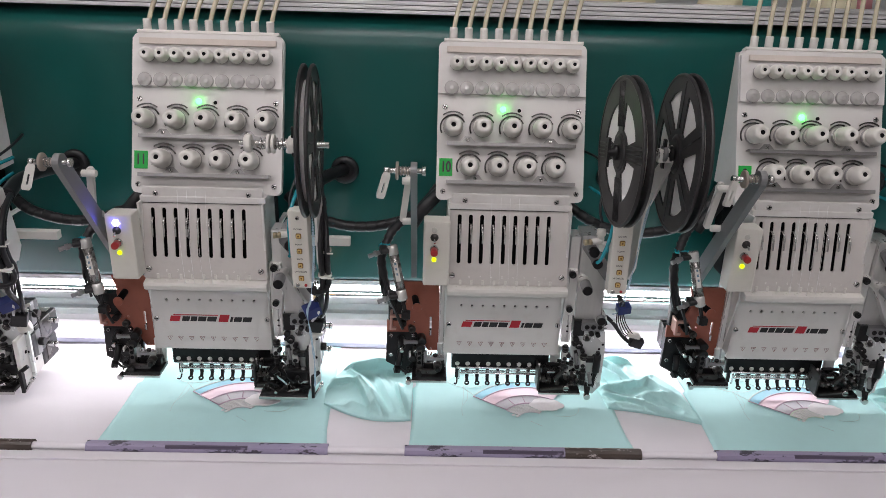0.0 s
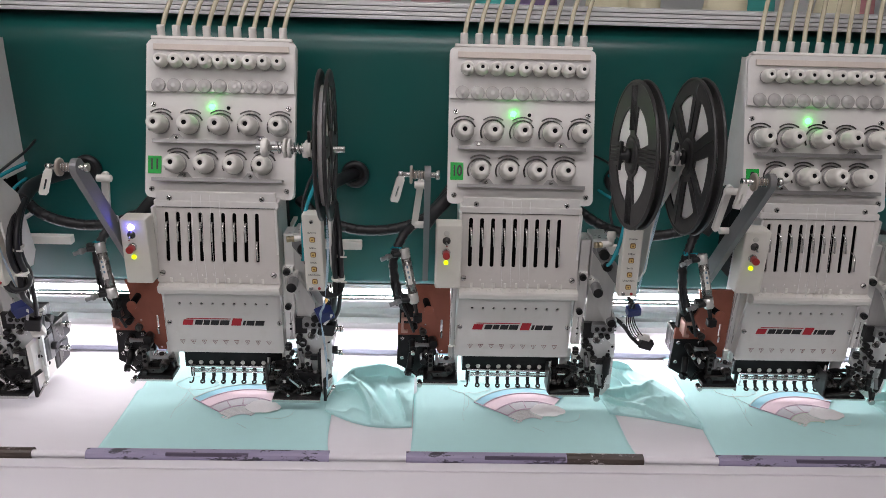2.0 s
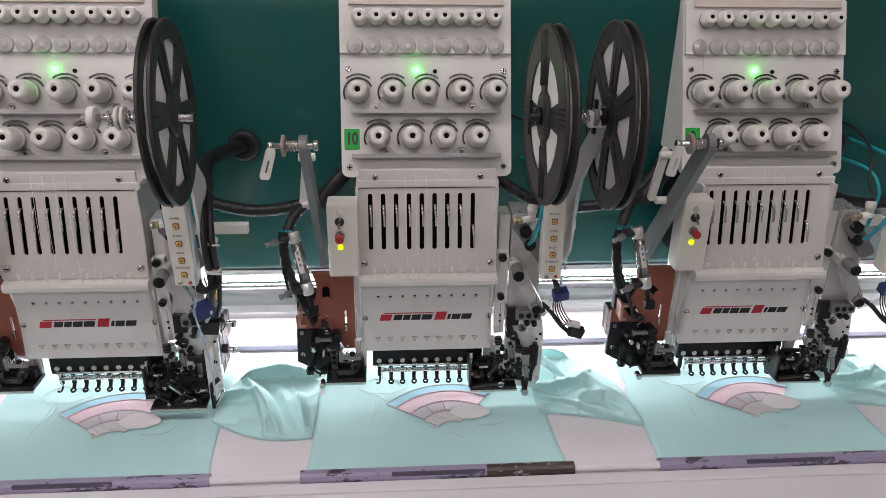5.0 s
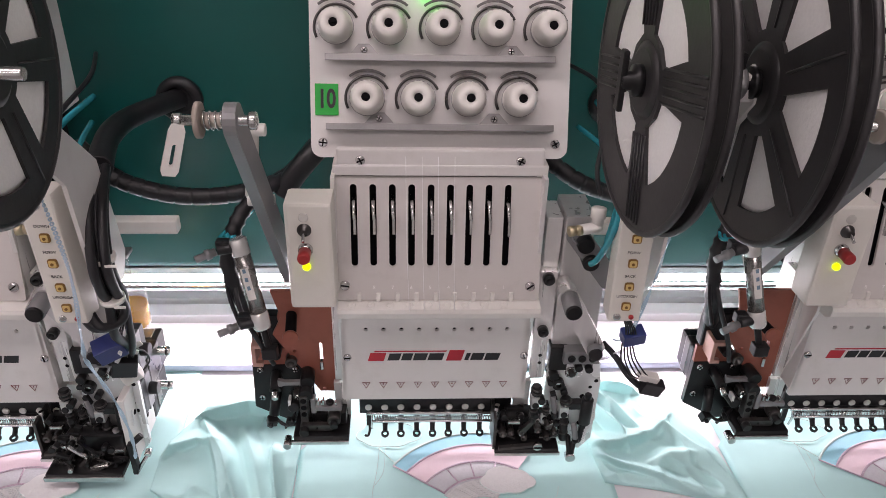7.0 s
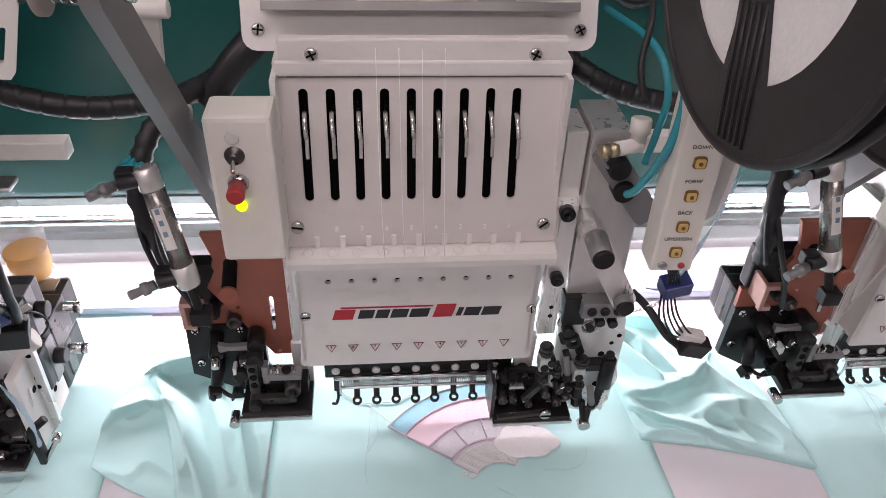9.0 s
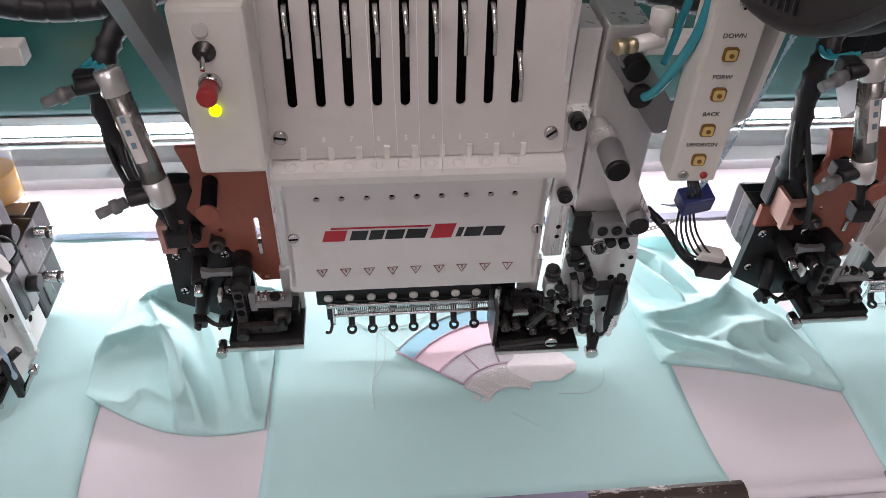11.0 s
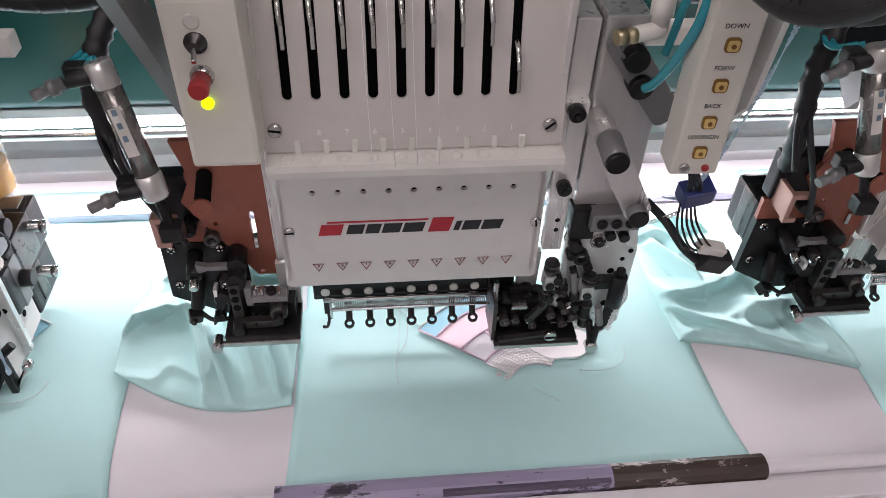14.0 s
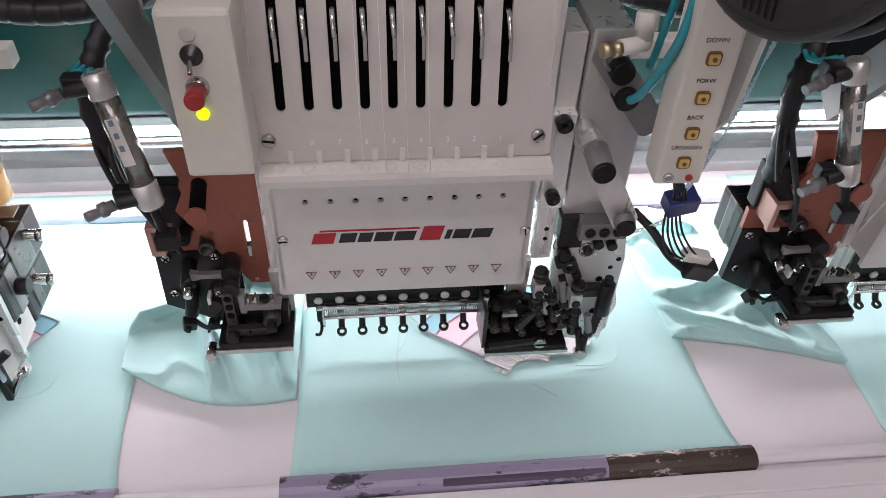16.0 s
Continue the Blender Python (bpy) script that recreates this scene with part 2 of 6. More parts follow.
def circle(cx, cy, r, n=16):
    return [(cx + r * math.cos(2 * math.pi * k / n), cy + r * math.sin(2 * math.pi * k / n)) for k in range(n)]


def plate(bm, outer, holes=(), thick=0.002, m=I4, bevel=0.0):
    """A flat plate of outline outer with holes, in m's x and y, its front at z = 0, its back at -thick."""
    edges = []
    start = set(bm.faces)
    for loop in (outer, *holes):
        vs = [bm.verts.new((x, y, 0)) for x, y in loop]
        edges += [bm.edges.new((vs[i], vs[(i + 1) % len(vs)])) for i in range(len(vs))]
    bmesh.ops.triangle_fill(bm, use_beauty=True, use_dissolve=False, edges=edges, normal=(0, 0, 1))
    faces = [f for f in bm.faces if f not in start]
    r = bmesh.ops.extrude_face_region(bm, geom=faces)
    moved = [g for g in r["geom"] if isinstance(g, bmesh.types.BMVert)]
    bmesh.ops.translate(bm, vec=(0, 0, -thick), verts=moved)
    mine = list({v for f in bm.faces if f not in start for v in f.verts})
    bmesh.ops.recalc_face_normals(bm, faces=[f for f in bm.faces if f not in start])
    bmesh.ops.transform(bm, matrix=m, verts=mine)


def basis(o, x, y):
    """A pose with origin o whose x and y axes lie along the two given directions."""
    x, y = Vector(x).normalized(), Vector(y).normalized()
    z = x.cross(y).normalized()
    return Matrix(((x.x, y.x, z.x, o[0]), (x.y, y.y, z.y, o[1]), (x.z, y.z, z.z, o[2]), (0, 0, 0, 1)))


HOME = {}


def thing(name, place, label, category, group="", kind=""):
    ob = new(name)
    ob.location = place
    HOME[ob.name] = Vector(place)
    return tagged(ob, label, category, group, kind)


def part(name, bm, mat, parent, label="", smooth=False):
    """One mesh under a thing or a part; the bmesh is written in the place's own metres."""
    top = parent
    while top.parent:
        top = top.parent
    bmesh.ops.translate(bm, vec=-HOME[top.name], verts=bm.verts)
    bmesh.ops.recalc_face_normals(bm, faces=bm.faces)
    me = bpy.data.meshes.new(name)
    bm.to_mesh(me)
    bm.free()
    me.materials.append(mat)
    if smooth:
        for p in me.polygons:
            p.use_smooth = True
    ob = new(name, me)
    ob.parent = parent
    return tagged(ob, label)


def solid(name, bm, mat, label, category, kind="", group="", smooth=False):
    """One top-level mesh."""
    me = bpy.data.meshes.new(name)
    bmesh.ops.recalc_face_normals(bm, faces=bm.faces)
    bm.to_mesh(me)
    bm.free()
    me.materials.append(mat)
    if smooth:
        for p in me.polygons:
            p.use_smooth = True
    return tagged(new(name, me), label, category, group, kind)


def lettering(name, text, size, m, mat, parent, bold=0.0):
    """Printed characters as a thin mesh, centred on m's origin, facing m's z."""
    cu = bpy.data.curves.new(name, "FONT")
    cu.body, cu.size, cu.align_x, cu.align_y, cu.extrude = text, size, "CENTER", "CENTER", 0.00012
    cu.offset = bold
    tmp = new("lettering_source", cu)
    me = bpy.data.meshes.new_from_object(tmp.evaluated_get(bpy.context.evaluated_depsgraph_get()))
    bpy.data.objects.remove(tmp)
    bm = bmesh.new()
    bm.from_mesh(me)
    bmesh.ops.transform(bm, matrix=m, verts=bm.verts)
    return part(name, bm, mat, parent)


def B():
    return bmesh.new()


TABLE = 0.893     # top of the white table cloth
SHIRT = 0.897     # top of a shirt that lies on it
HEADS = {12: -0.8, 11: -0.4, 10: 0.0, 9: 0.4, 8: 0.8}
HOME_Z = 0.9


# ---- the room ----
def room():
    bm = B(); box(bm, -3, 3, -3.6, 1.8, -0.1, 0)
    solid("floor", bm, FLOOR, "grey concrete workshop floor", "floor", "structure")
    bm = B(); box(bm, -3, 3, -3.6, 1.8, 2.72, 2.82)
    solid("ceiling", bm, WALL, "white workshop ceiling", "ceiling", "structure")
    for nm, a in (("wall_north", (-3, 3, 1.8, 1.9)), ("wall_south", (-3, 3, -3.7, -3.6)), ("wall_west", (-3.1, -3, -3.7, 1.9)), ("wall_east", (3, 3.1, -3.7, 1.9))):
        bm = B(); box(bm, *a, 0, 2.72)
        solid(nm, bm, WALL, "plain white painted workshop wall", "wall", "structure")
    for x, y in ((-0.8, -0.75), (-0.9, -2.3)):
        th = thing("ceiling_light", (x, y, 2.72), "white fluorescent ceiling batten, switched on", "ceiling light", "ceiling lights")
        bm = B(); box(bm, x - 1.75, x + 1.75, y - 0.17, y + 0.17, 2.69, 2.72, 0.004)
        part("housing", bm, PLASTIC, th)
        for k in (-0.08, 0.08):
            bm = B(); rod(bm, (x - 1.7, y + k, 2.676), (x + 1.7, y + k, 2.676), 0.013)
            part("tube", bm, PANEL_GLOW, th, "glowing fluorescent tube")


def beam():
    """The teal box beam that carries the heads, with its ribbed top rail."""
    th = thing("machine_beam", (0, 0.14, 0.999), "teal green painted steel beam of the embroidery machine", "beam", kind="structure")
    prof = [(0.145, 0.999), (0.122, 0.9995), (0.117, 1.002), (0.115, 1.008), (0.115, 1.2), (0.115, 1.345)]
    prof += [(0.165 - 0.05 * math.cos(radians(a)), 1.355 + 0.05 * math.sin(radians(a))) for a in range(0, 91, 9)] + [(0.34, 1.405), (0.34, 0.999)]
    bm = B()
    a = [bm.verts.new((-2.2, y, z)) for y, z in prof]
    b = [bm.verts.new((2.2, y, z)) for y, z in prof]
    for i in range(len(prof)):
        bm.faces.new((a[i], a[(i + 1) % len(prof)], b[(i + 1) % len(prof)], b[i]))
    bm.faces.new(a), bm.faces.new(b[::-1])
    for f in bm.faces:
        f.smooth = len(f.verts) == 4 and abs(f.calc_center_median().y - 0.34) > 0.05
    part("beam_body", bm, TEAL, th)
    for k in range(4):
        z = 1.408 + 0.006 * k
        bm = B(); box(bm, -2.2, 2.2, 0.122 + 0.004 * k, 0.17, z, z + 0.0048, 0.0009)
        part("rail_rib", bm, ALU_L, th, "ribbed aluminium strip")
    # cable openings with rubber grommets
    for xh in HEADS.values():
        x = xh - 0.222
        bm = B()
        lathe(bm, (x, 0.116, 1.183), (x, 0.104, 1.183), [(0, 0.021), (0.006, 0.021), (0.009, 0.018), (0.0095, 0.013), (0.004, 0.012)], 24)
        part("grommet", bm, RUBBER, th, "black rubber cable grommet")
    # guide strip for the colour change in front of the beam
    for xh in HEADS.values():
        bm = B(); box(bm, xh - 0.318, xh - 0.203, -0.009, 0.003, 1.1075, 1.1195, 0.0012)
        box(bm, xh - 0.318, xh - 0.312, 0.003, 0.116, 1.109, 1.113)
        part("guide_strip", bm, PLASTIC, th, "white painted guide strip")


def work_light():
    th = thing("work_light", (0, 0.13, 0.999), "white work light strip under the beam, switched on", "light strip")
    bm = B(); rod(bm, (-2.1, 0.127, 0.9835), (2.1, 0.127, 0.9835), 0.0060)
    part("tube", bm, TUBE_GLOW, th, "glowing light tube")
    bm = B(); box(bm, -2.1, 2.1, 0.119, 0.136, 0.9905, 0.9988, 0.001)
    part("holder", bm, ALU_L, th)


def table():
    bm = B(); box(bm, -2.2, 2.2, -0.284, 0.17, TABLE - 0.03, TABLE, 0.002)
    solid("work_table", bm, CLOTH, "white cloth covered machine table top", "table", "structure")
    bm = B()
    for x in (-2.0, -0.7, 0.7, 2.0):
        for y in (-0.2, 0.25):
            box(bm, x - 0.03, x + 0.03, y - 0.03, y + 0.03, 0, TABLE - 0.03)
    box(bm, -2.1, 2.1, 0.302, 0.36, 0.0, 0.998)
    solid("machine_stand", bm, TEAL, "teal steel stand under the table", "stand", "structure")
    # back of the table: guide rods and ribbed rails
    for i, (y, z, h) in enumerate(((0.175, 0.878, 0.022), (0.205, 0.884, 0.02), (0.235, 0.892, 0.022), (0.262, 0.902, 0.03))):
        bm = B(); box(bm, -2.1, 2.1, y, y + 0.024, z - 0.02, z + h, 0.002)
        solid("rear_rail", bm, ALU_L, "brushed aluminium guide rail behind the table", "rail", group="rear rails")
    bm = B(); rod(bm, (-2.1, 0.135, 0.966), (2.1, 0.135, 0.966), 0.0055, 16)
    solid("guide_rod", bm, STEEL, "polished steel guide rod under the beam", "rod")
    bm = B(); rod(bm, (-2.1, 0.165, 0.951), (2.1, 0.165, 0.951), 0.004, 12)
    solid("guide_rod", bm, STEEL, "thin polished steel guide rod under the beam", "rod")
    bm = B(); box(bm, -2.1, 2.1, 0.29, 0.30, 0.86, 0.998)
    solid("rear_cover", bm, PAINT, "white painted sheet cover behind the rails", "cover", "structure")


def oil_bottle(x):
    """Oil cup that hangs on a strap from the head's casting."""
    y = 0.036
    th = thing("oil_bottle", (x, y, 0.984), "milky plastic cup half full of yellow oil, hung behind the head", "bottle", "oil bottles")
    bm = B(); lathe(bm, (x, y, 0.984), (x, y, 1.05), [(0, 0.0125), (0.0015, 0.0150), (0.044, 0.0165), (0.048, 0.0145), (0.049, 0.006), (0.078, 0.006)], 22)
    part("bottle_body", bm, BOTTLE, th)
    bm = B(); lathe(bm, (x, y, 0.9855), (x, y, 1.05), [(0, 0.0118), (0.0015, 0.0142), (0.023, 0.0150)], 20)
    part("oil", bm, OIL, th, "yellow machine oil")
    bm = B(); box(bm, x - 0.044, x + 0.009, y - 0.008, y + 0.008, 1.062, 1.066, 0.001)
    part("strap", bm, SHEET, th, "steel strap")


def thread_stand():
    """Thread cones on the stand above the beam."""
    th = thing("thread_shelf", (0, 0.34, 1.41), "pale thread stand shelf above the beam", "shelf")
    bm = B(); box(bm, -2.2, 2.2, 0.17, 0.5, 1.405, 1.412, 0.001)
    part("shelf_board", bm, PAINT, th)
    rng = random.Random(4)
    cols = [(0.75, 0.5, 0.05), (0.72, 0.72, 0.66), (0.55, 0.25, 0.28), (0.06, 0.42, 0.40), (0.8, 0.75, 0.55), (0.72, 0.45, 0.5), (0.78, 0.78, 0.78), (0.25, 0.18, 0.35)]
    mats = [material("cone_thread", c, 0.7, vary=0.12, scale=300, bump=0.4, bump_scale=800, stretch=(0.1, 0.1, 3)) for c in cols]
    for k in range(30):
        x = -1.3 + 0.092 * k + rng.uniform(-0.01, 0.01)
        y = 0.26 + 0.12 * (k % 2)
        c = rng.randrange(len(cols))
        t = thing("thread_cone", (x, y, 1.412), ("golden yellow", "off-white", "dusty rose", "teal", "cream", "pink", "white", "dark violet")[c] + " thread cone standing on the shelf", "thread cone", "thread cones")
        bm = B(); lathe(bm, (x, y, 1.412), (x, y, 1.6), [(0, 0.032), (0.004, 0.035), (0.10, 0.026), (0.104, 0.02)], 20)
        part("thread_winding", bm, mats[c], t)
        bm = B(); lathe(bm, (x, y, 1.512), (x, y, 1.6), [(0, 0.014), (0.03, 0.010)], 14)
        part("cone_core", bm, PLASTIC, t)


# ---- one embroidery head, written round x = 0 ----
TILT_A = math.atan(0.37)
TB = basis((0, -0.025, 1.194), (1, 0, 0), (0, math.sin(TILT_A), math.cos(TILT_A)))
SB = basis((0, -0.061, 1.09), (1, 0, 0), (0, math.sin(math.atan(0.184)), math.cos(math.atan(0.184))))
CB = basis((0, -0.053, 1.0), (1, 0, 0), (0, 0, 1))


def on_t(x, z, out=0.0):
    v = (z - 1.194) / math.cos(TILT_A)
    return TB @ Vector((x, v, out))


def screw(parent, m, r=0.0035, slots=1):
    bm = B()
    lathe(bm, m @ Vector((0, 0, 0)), m @ Vector((0, 0, 0.01)), [(0, r), (0.0012, r), (0.002, r * 0.7)], 14)
    ob = part("screw", bm, STEEL, parent, "steel screw")
    bm = B()
    a = random.Random(round(m.translation.x * 9999)).uniform(0, 3)
    for k in range(slots):
        box(bm, -r * 0.8, r * 0.8, -r * 0.14, r * 0.14, 0.0016, 0.0023, 0, m @ Matrix.Rotation(a + k * math.pi / 2, 4, "Z"))
    part("screw_slot", bm, DARK, ob)


def at_t(x, z, out=0.0):
    return Matrix.Translation(on_t(x, z, out)) @ TB.to_3x3().to_4x4()


def big_knob(parent, x, z):
    p, n = on_t(x, z), TB.to_3x3() @ Vector((0, 0, 1))
    bm = B()
    lathe(bm, p, p + n, [(0, 0.0095), (0.001, 0.0098), (0.0085, 0.0098), (0.0085, 0.0126), (0.0096, 0.0130), (0.0108, 0.0126), (0.0112, 0.0118),
                         (0.0125, 0.0118), (0.0135, 0.0127), (0.0148, 0.0125)], 28)
    k = part("tension_knob", bm, PLASTIC, parent, "white ribbed plastic tension knob")
    bm = B()
    lathe(bm, p + n * 0.0148, p + n, [(0, 0.0115), (0.0008, 0.0122), (0.003, 0.0120), (0.011, 0.0109), (0.013, 0.0106), (0.0165, 0.0098), (0.0185, 0.0082), (0.0190, 0.0034), (0.0160, 0.0032)], 40)
    bm.verts.index_update()
    rng = TB.to_3x3().to_4x4()
    for v in bm.verts:
        d = v.co - p
        h = d.dot(n)
        if 0.0165 < h < 0.0275:
            v.co = p + n * h + (d - n * h) * (1.07 if v.index % 2 else 0.965)
    part("cap", bm, PLASTIC, k)
    bm = B(); lathe(bm, p + n * 0.030, p + n, [(0, 0.0031), (0.0026, 0.0031)], 14)
    box(bm, -0.0028, 0.0028, -0.0006, 0.0006, 0.0322, 0.0334, 0, Matrix.Translation(p) @ rng)
    part("bore", bm, DARK, k)
    bm = B(); lathe(bm, p + n * 0.0098, p + n, [(0, 0.0133), (0.0007, 0.0133)], 28)
    lathe(bm, p + n * 0.0045, p + n, [(0, 0.0126), (0.0009, 0.0126), (0.0009, 0.010)], 28)
    part("check_ring", bm, SHEET, k, "steel tension ring")
    # bent spring clip behind the knob
    bm = B()
    arc = [on_t(x + 0.0165 * math.cos(radians(a)), z + 0.0165 * math.sin(radians(a)) * 0.94, 0.003) for a in range(25, 216, 14)]
    pipe(bm, arc, 0.0011, 6, 2)
    o = [(0.0215 * math.cos(radians(a)), 0.0205 * math.sin(radians(a))) for a in range(50, 131, 8)]
    i2 = [(0.0200 * math.cos(radians(a)), 0.0185 * math.sin(radians(a))) for a in range(130, 49, -8)]
    plate(bm, o + i2, (), 0.0012, at_t(x, z + 0.001, 0.0045))
    part("spring_clip", bm, GUN, k, "bent steel thread spring")


def small_knob(parent, x, z):
    p, n = on_t(x, z, 0.006), TB.to_3x3() @ Vector((0, 0, 1))
    bm = B()
    lathe(bm, p, p + n, [(0, 0.0055), (0.006, 0.0058), (0.0065, 0.0090), (0.0085, 0.0093), (0.0095, 0.0084), (0.0185, 0.0076), (0.0205, 0.0064), (0.0210, 0.0026), (0.0195, 0.0024)], 20)
    k = part("thread_guide_knob", bm, PLASTIC, parent, "small white thread tension knob")
    bm = B(); lathe(bm, p + n * 0.0185, p + n, [(0, 0.0023), (0.0018, 0.0023)], 12)
    part("bore", bm, DARK, k)
    bm = B(); lathe(bm, p + n * 0.0030, p + n, [(0, 0.0088), (0.0012, 0.0090), (0.0014, 0.006)], 20)
    part("base_ring", bm, SHEET, k, "dull steel ring")


def head():
    th = thing("embroidery_head", (0, 0.0, HOME_Z), "white nine-needle embroidery head mounted on the teal beam", "embroidery head", "embroidery heads")
    # casting behind
    bm = B()
    prof = [(0.116, 1.37), (0.06, 1.375), (0.032, 1.36), (-0.016, 1.20), (-0.02, 1.18), (0.116, 1.18)]
    for x0, x1 in ((-0.062, 0.086),):
        a = [bm.verts.new((x0, y, z)) for y, z in prof]
        b = [bm.verts.new((x1, y, z)) for y, z in prof]
        for i in range(len(prof)):
            bm.faces.new((a[i], a[(i + 1) % len(prof)], b[(i + 1) % len(prof)], b[i]))
        bm.faces.new(a), bm.faces.new(b[::-1])
    part("upper_casting", bm, PAINT, th)
    # near-black cavity colour also paints the shadow in the gap under the flange
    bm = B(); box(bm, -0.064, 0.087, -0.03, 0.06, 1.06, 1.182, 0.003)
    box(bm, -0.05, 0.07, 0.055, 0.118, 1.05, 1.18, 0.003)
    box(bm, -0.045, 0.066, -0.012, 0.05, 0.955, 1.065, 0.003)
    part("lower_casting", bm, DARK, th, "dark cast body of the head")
    # side cheeks of the needle case
    for x0, x1 in ((-0.0705, -0.0675), (0.0885, 0.0915)):
        bm = B()
        plate(bm, [(0.056, 1.18), (-0.012, 1.18), (-0.012, 0.965), (0.03, 0.965), (0.056, 1.06)][::-1], (), x1 - x0, basis((x0, 0, 0), (0, -1, 0), (0, 0, 1)))
        part("side_cheek", bm, ALU, th, "bare aluminium side plate")
    # tension panel
    vtop = (1.381 - 1.194) / math.cos(TILT_A)
    bm = B()
    plate(bm, rounded(-0.0865, 0.1095, -0.0095, vtop, 0.008), (), 0.012, TB)
    panel = part("tension_panel", bm, PAINT, th)
    bm = B()
    vst = (1.316 - 1.194) / math.cos(TILT_A)
    o = [(-0.0855, vst), (0.1085, vst), (0.1085, vtop - 0.008), (0.1005, vtop - 0.001), (-0.0775, vtop - 0.001), (-0.0855, vtop - 0.008)]
    plate(bm, o, (), 0.006, TB @ Matrix.Translation((0, 0, 0.005)))
    part("upper_board", bm, PAINT, panel)
    bm = B(); box(bm, -0.076, 0.101, (1.366 - 1.194) / math.cos(TILT_A), (1.3735 - 1.194) / math.cos(TILT_A), 0.0055, 0.0085, 0.0006, TB)
    part("felt_strip", bm, material("aged_felt", (0.62, 0.555, 0.50), 0.9, vary=0.1, scale=60, bump=0.4, bump_scale=300), panel, "aged beige felt strip")
    bm = B(); box(bm, -0.080, 0.104, vtop - 0.001, vtop + 0.003, -0.008, 0.006, 0.0008, TB)
    for k in range(9):
        x = -0.068 + 0.02 * k
        p = TB @ Vector((x, vtop, -0.001))
        lathe(bm, p, p + Vector((0, 0.05, 1)), [(-0.003, 0.003), (0.0, 0.0034), (0.002, 0.0052), (0.017, 0.0052), (0.0185, 0.0046)], 14)
    part("tube_holder", bm, PLASTIC, panel, "row of white plastic tube sockets")
    for k in range(9):
        x = -0.068 + 0.02 * k
        p = TB @ Vector((x, vtop + 0.012, -0.001))
        bm = B()
        pipe(bm, [p, p + Vector((0.008, 0.02, 0.035)), p + Vector((0.035, 0.07, 0.10)), p + Vector((0.07, 0.13, 0.18)), p + Vector((0.10, 0.18, 0.30))], 0.0031, 8, 5)
        part("thread_tube", bm, HOSE, panel, "yellowed clear thread tube")
    for k in range(9):
        small_knob(panel, -0.063 + 0.019 * k, 1.354 - 0.0025)
    for k in range(9):
        x = -0.069 + 0.02 * k
        p, n = on_t(x, 1.323, 0.0052), TB.to_3x3() @ Vector((0, 0, 1))
        bm = B(); lathe(bm, p, p + n, [(0, 0.0086), (0.0025, 0.0086), (0.003, 0.0080), (0.003, 0.004), (0.0045, 0.0036), (0.0048, 0.002)], 20)
        gd = part("guide_disc", bm, CLEAR_DISC, panel, "clear plastic thread disc")
        bm = B(); lathe(bm, p, p + n, [(0, 0.0094), (0.0008, 0.0094), (0.0009, 0.0084)], 20)
        part("disc_rim", bm, SHEET, gd)
    for k in range(5):
        big_knob(panel, -0.066 + 0.039 * k, 1.2745)
    for k in range(4):
        big_knob(panel, -0.0435 + 0.0377 * k, 1.2265)
    for z, xs in ((1.2555, (-0.046, 0.064)), (1.2085, (-0.035, 0.052))):
        v = (z - 1.194) / math.cos(TILT_A)
        bm = B()
        box(bm, -0.074, 0.096, v - 0.0008, v + 0.0008, 0.0, 0.013, 0.0004, TB)
        box(bm, -0.074, 0.096, v - 0.0042, v + 0.0008, 0.0122, 0.0134, 0.0004, TB)
        for x in xs:
            plate(bm, [(x - 0.012, 0), (x + 0.012, 0), (x + 0.004, 0.009), (x - 0.004, 0.009)], (), 0.001, TB @ Matrix.Translation((0, v, 0.0016)))
        r = part("thread_rail", bm, SHEET, panel, "bent sheet steel thread rail")
        for x in xs:
            screw(r, TB @ Matrix.Translation((x, v + 0.0045, 0.0016)), 0.0026, 2)
    for x, z in ((-0.077, 1.300), (0.1005, 1.298), (-0.0775, 1.1955), (0.0998, 1.1955)):
        screw(panel, at_t(x, z), 0.0036, 2)
    p, n = on_t(0, 1.2985), TB.to_3x3() @ Vector((0, 0, 1))
    bm = B(); lathe(bm, p, p + n, [(0, 0.0042), (0.002, 0.0042), (0.0042, 0.0028), (0.005, 0.001)], 16)
    part("status_led", bm, LED_GREEN, panel, "lit green indicator lamp")
    p = on_t(0.0215, 1.2975)
    bm = B(); lathe(bm, p, p + n, [(0, 0.0024), (0.0015, 0.0024)], 12)
    part("small_hole", bm, DARK, panel)
    # number tag
    bm = B(); box(bm, -0.083, -0.0655, (1.2145 - 1.194) / math.cos(TILT_A), (1.2365 - 1.194) / math.cos(TILT_A), 0.0, 0.0012, 0.0003, TB)
    part("number_tag", bm, GREEN_TAG, panel, "green film number tag")
    # flange under the panel
    bm = B(); box(bm, -0.0695, 0.0925, -0.047, -0.018, 1.178, 1.187, 0.0015)
    box(bm, -0.066, 0.089, -0.046, -0.040, 1.184, 1.199, 0.0015)
    fl = part("flange", bm, PAINT, th)
    for x in (-0.0485, 0.071):
        screw(fl, basis((x, -0.046, 1.1905), (1, 0, 0), (0, 0, 1)), 0.0036, 2)
    # slotted plate
    def sv(z):
        return (z - 1.09) / math.cos(math.atan(0.184))
    holes = []
    for k in range(9):
        x = -0.0545 + 0.0147 * k
        holes.append(rounded(x - 0.0026, x + 0.0026, sv(1.106), sv(1.171), 0.00255, 4))
    bm = B()
    plate(bm, rounded(-0.0695, 0.0915, sv(1.078), sv(1.1768), 0.002, 2), holes, 0.0022, SB)
    sp = part("slotted_plate", bm, SATIN, th, "satin metal plate with nine slots")
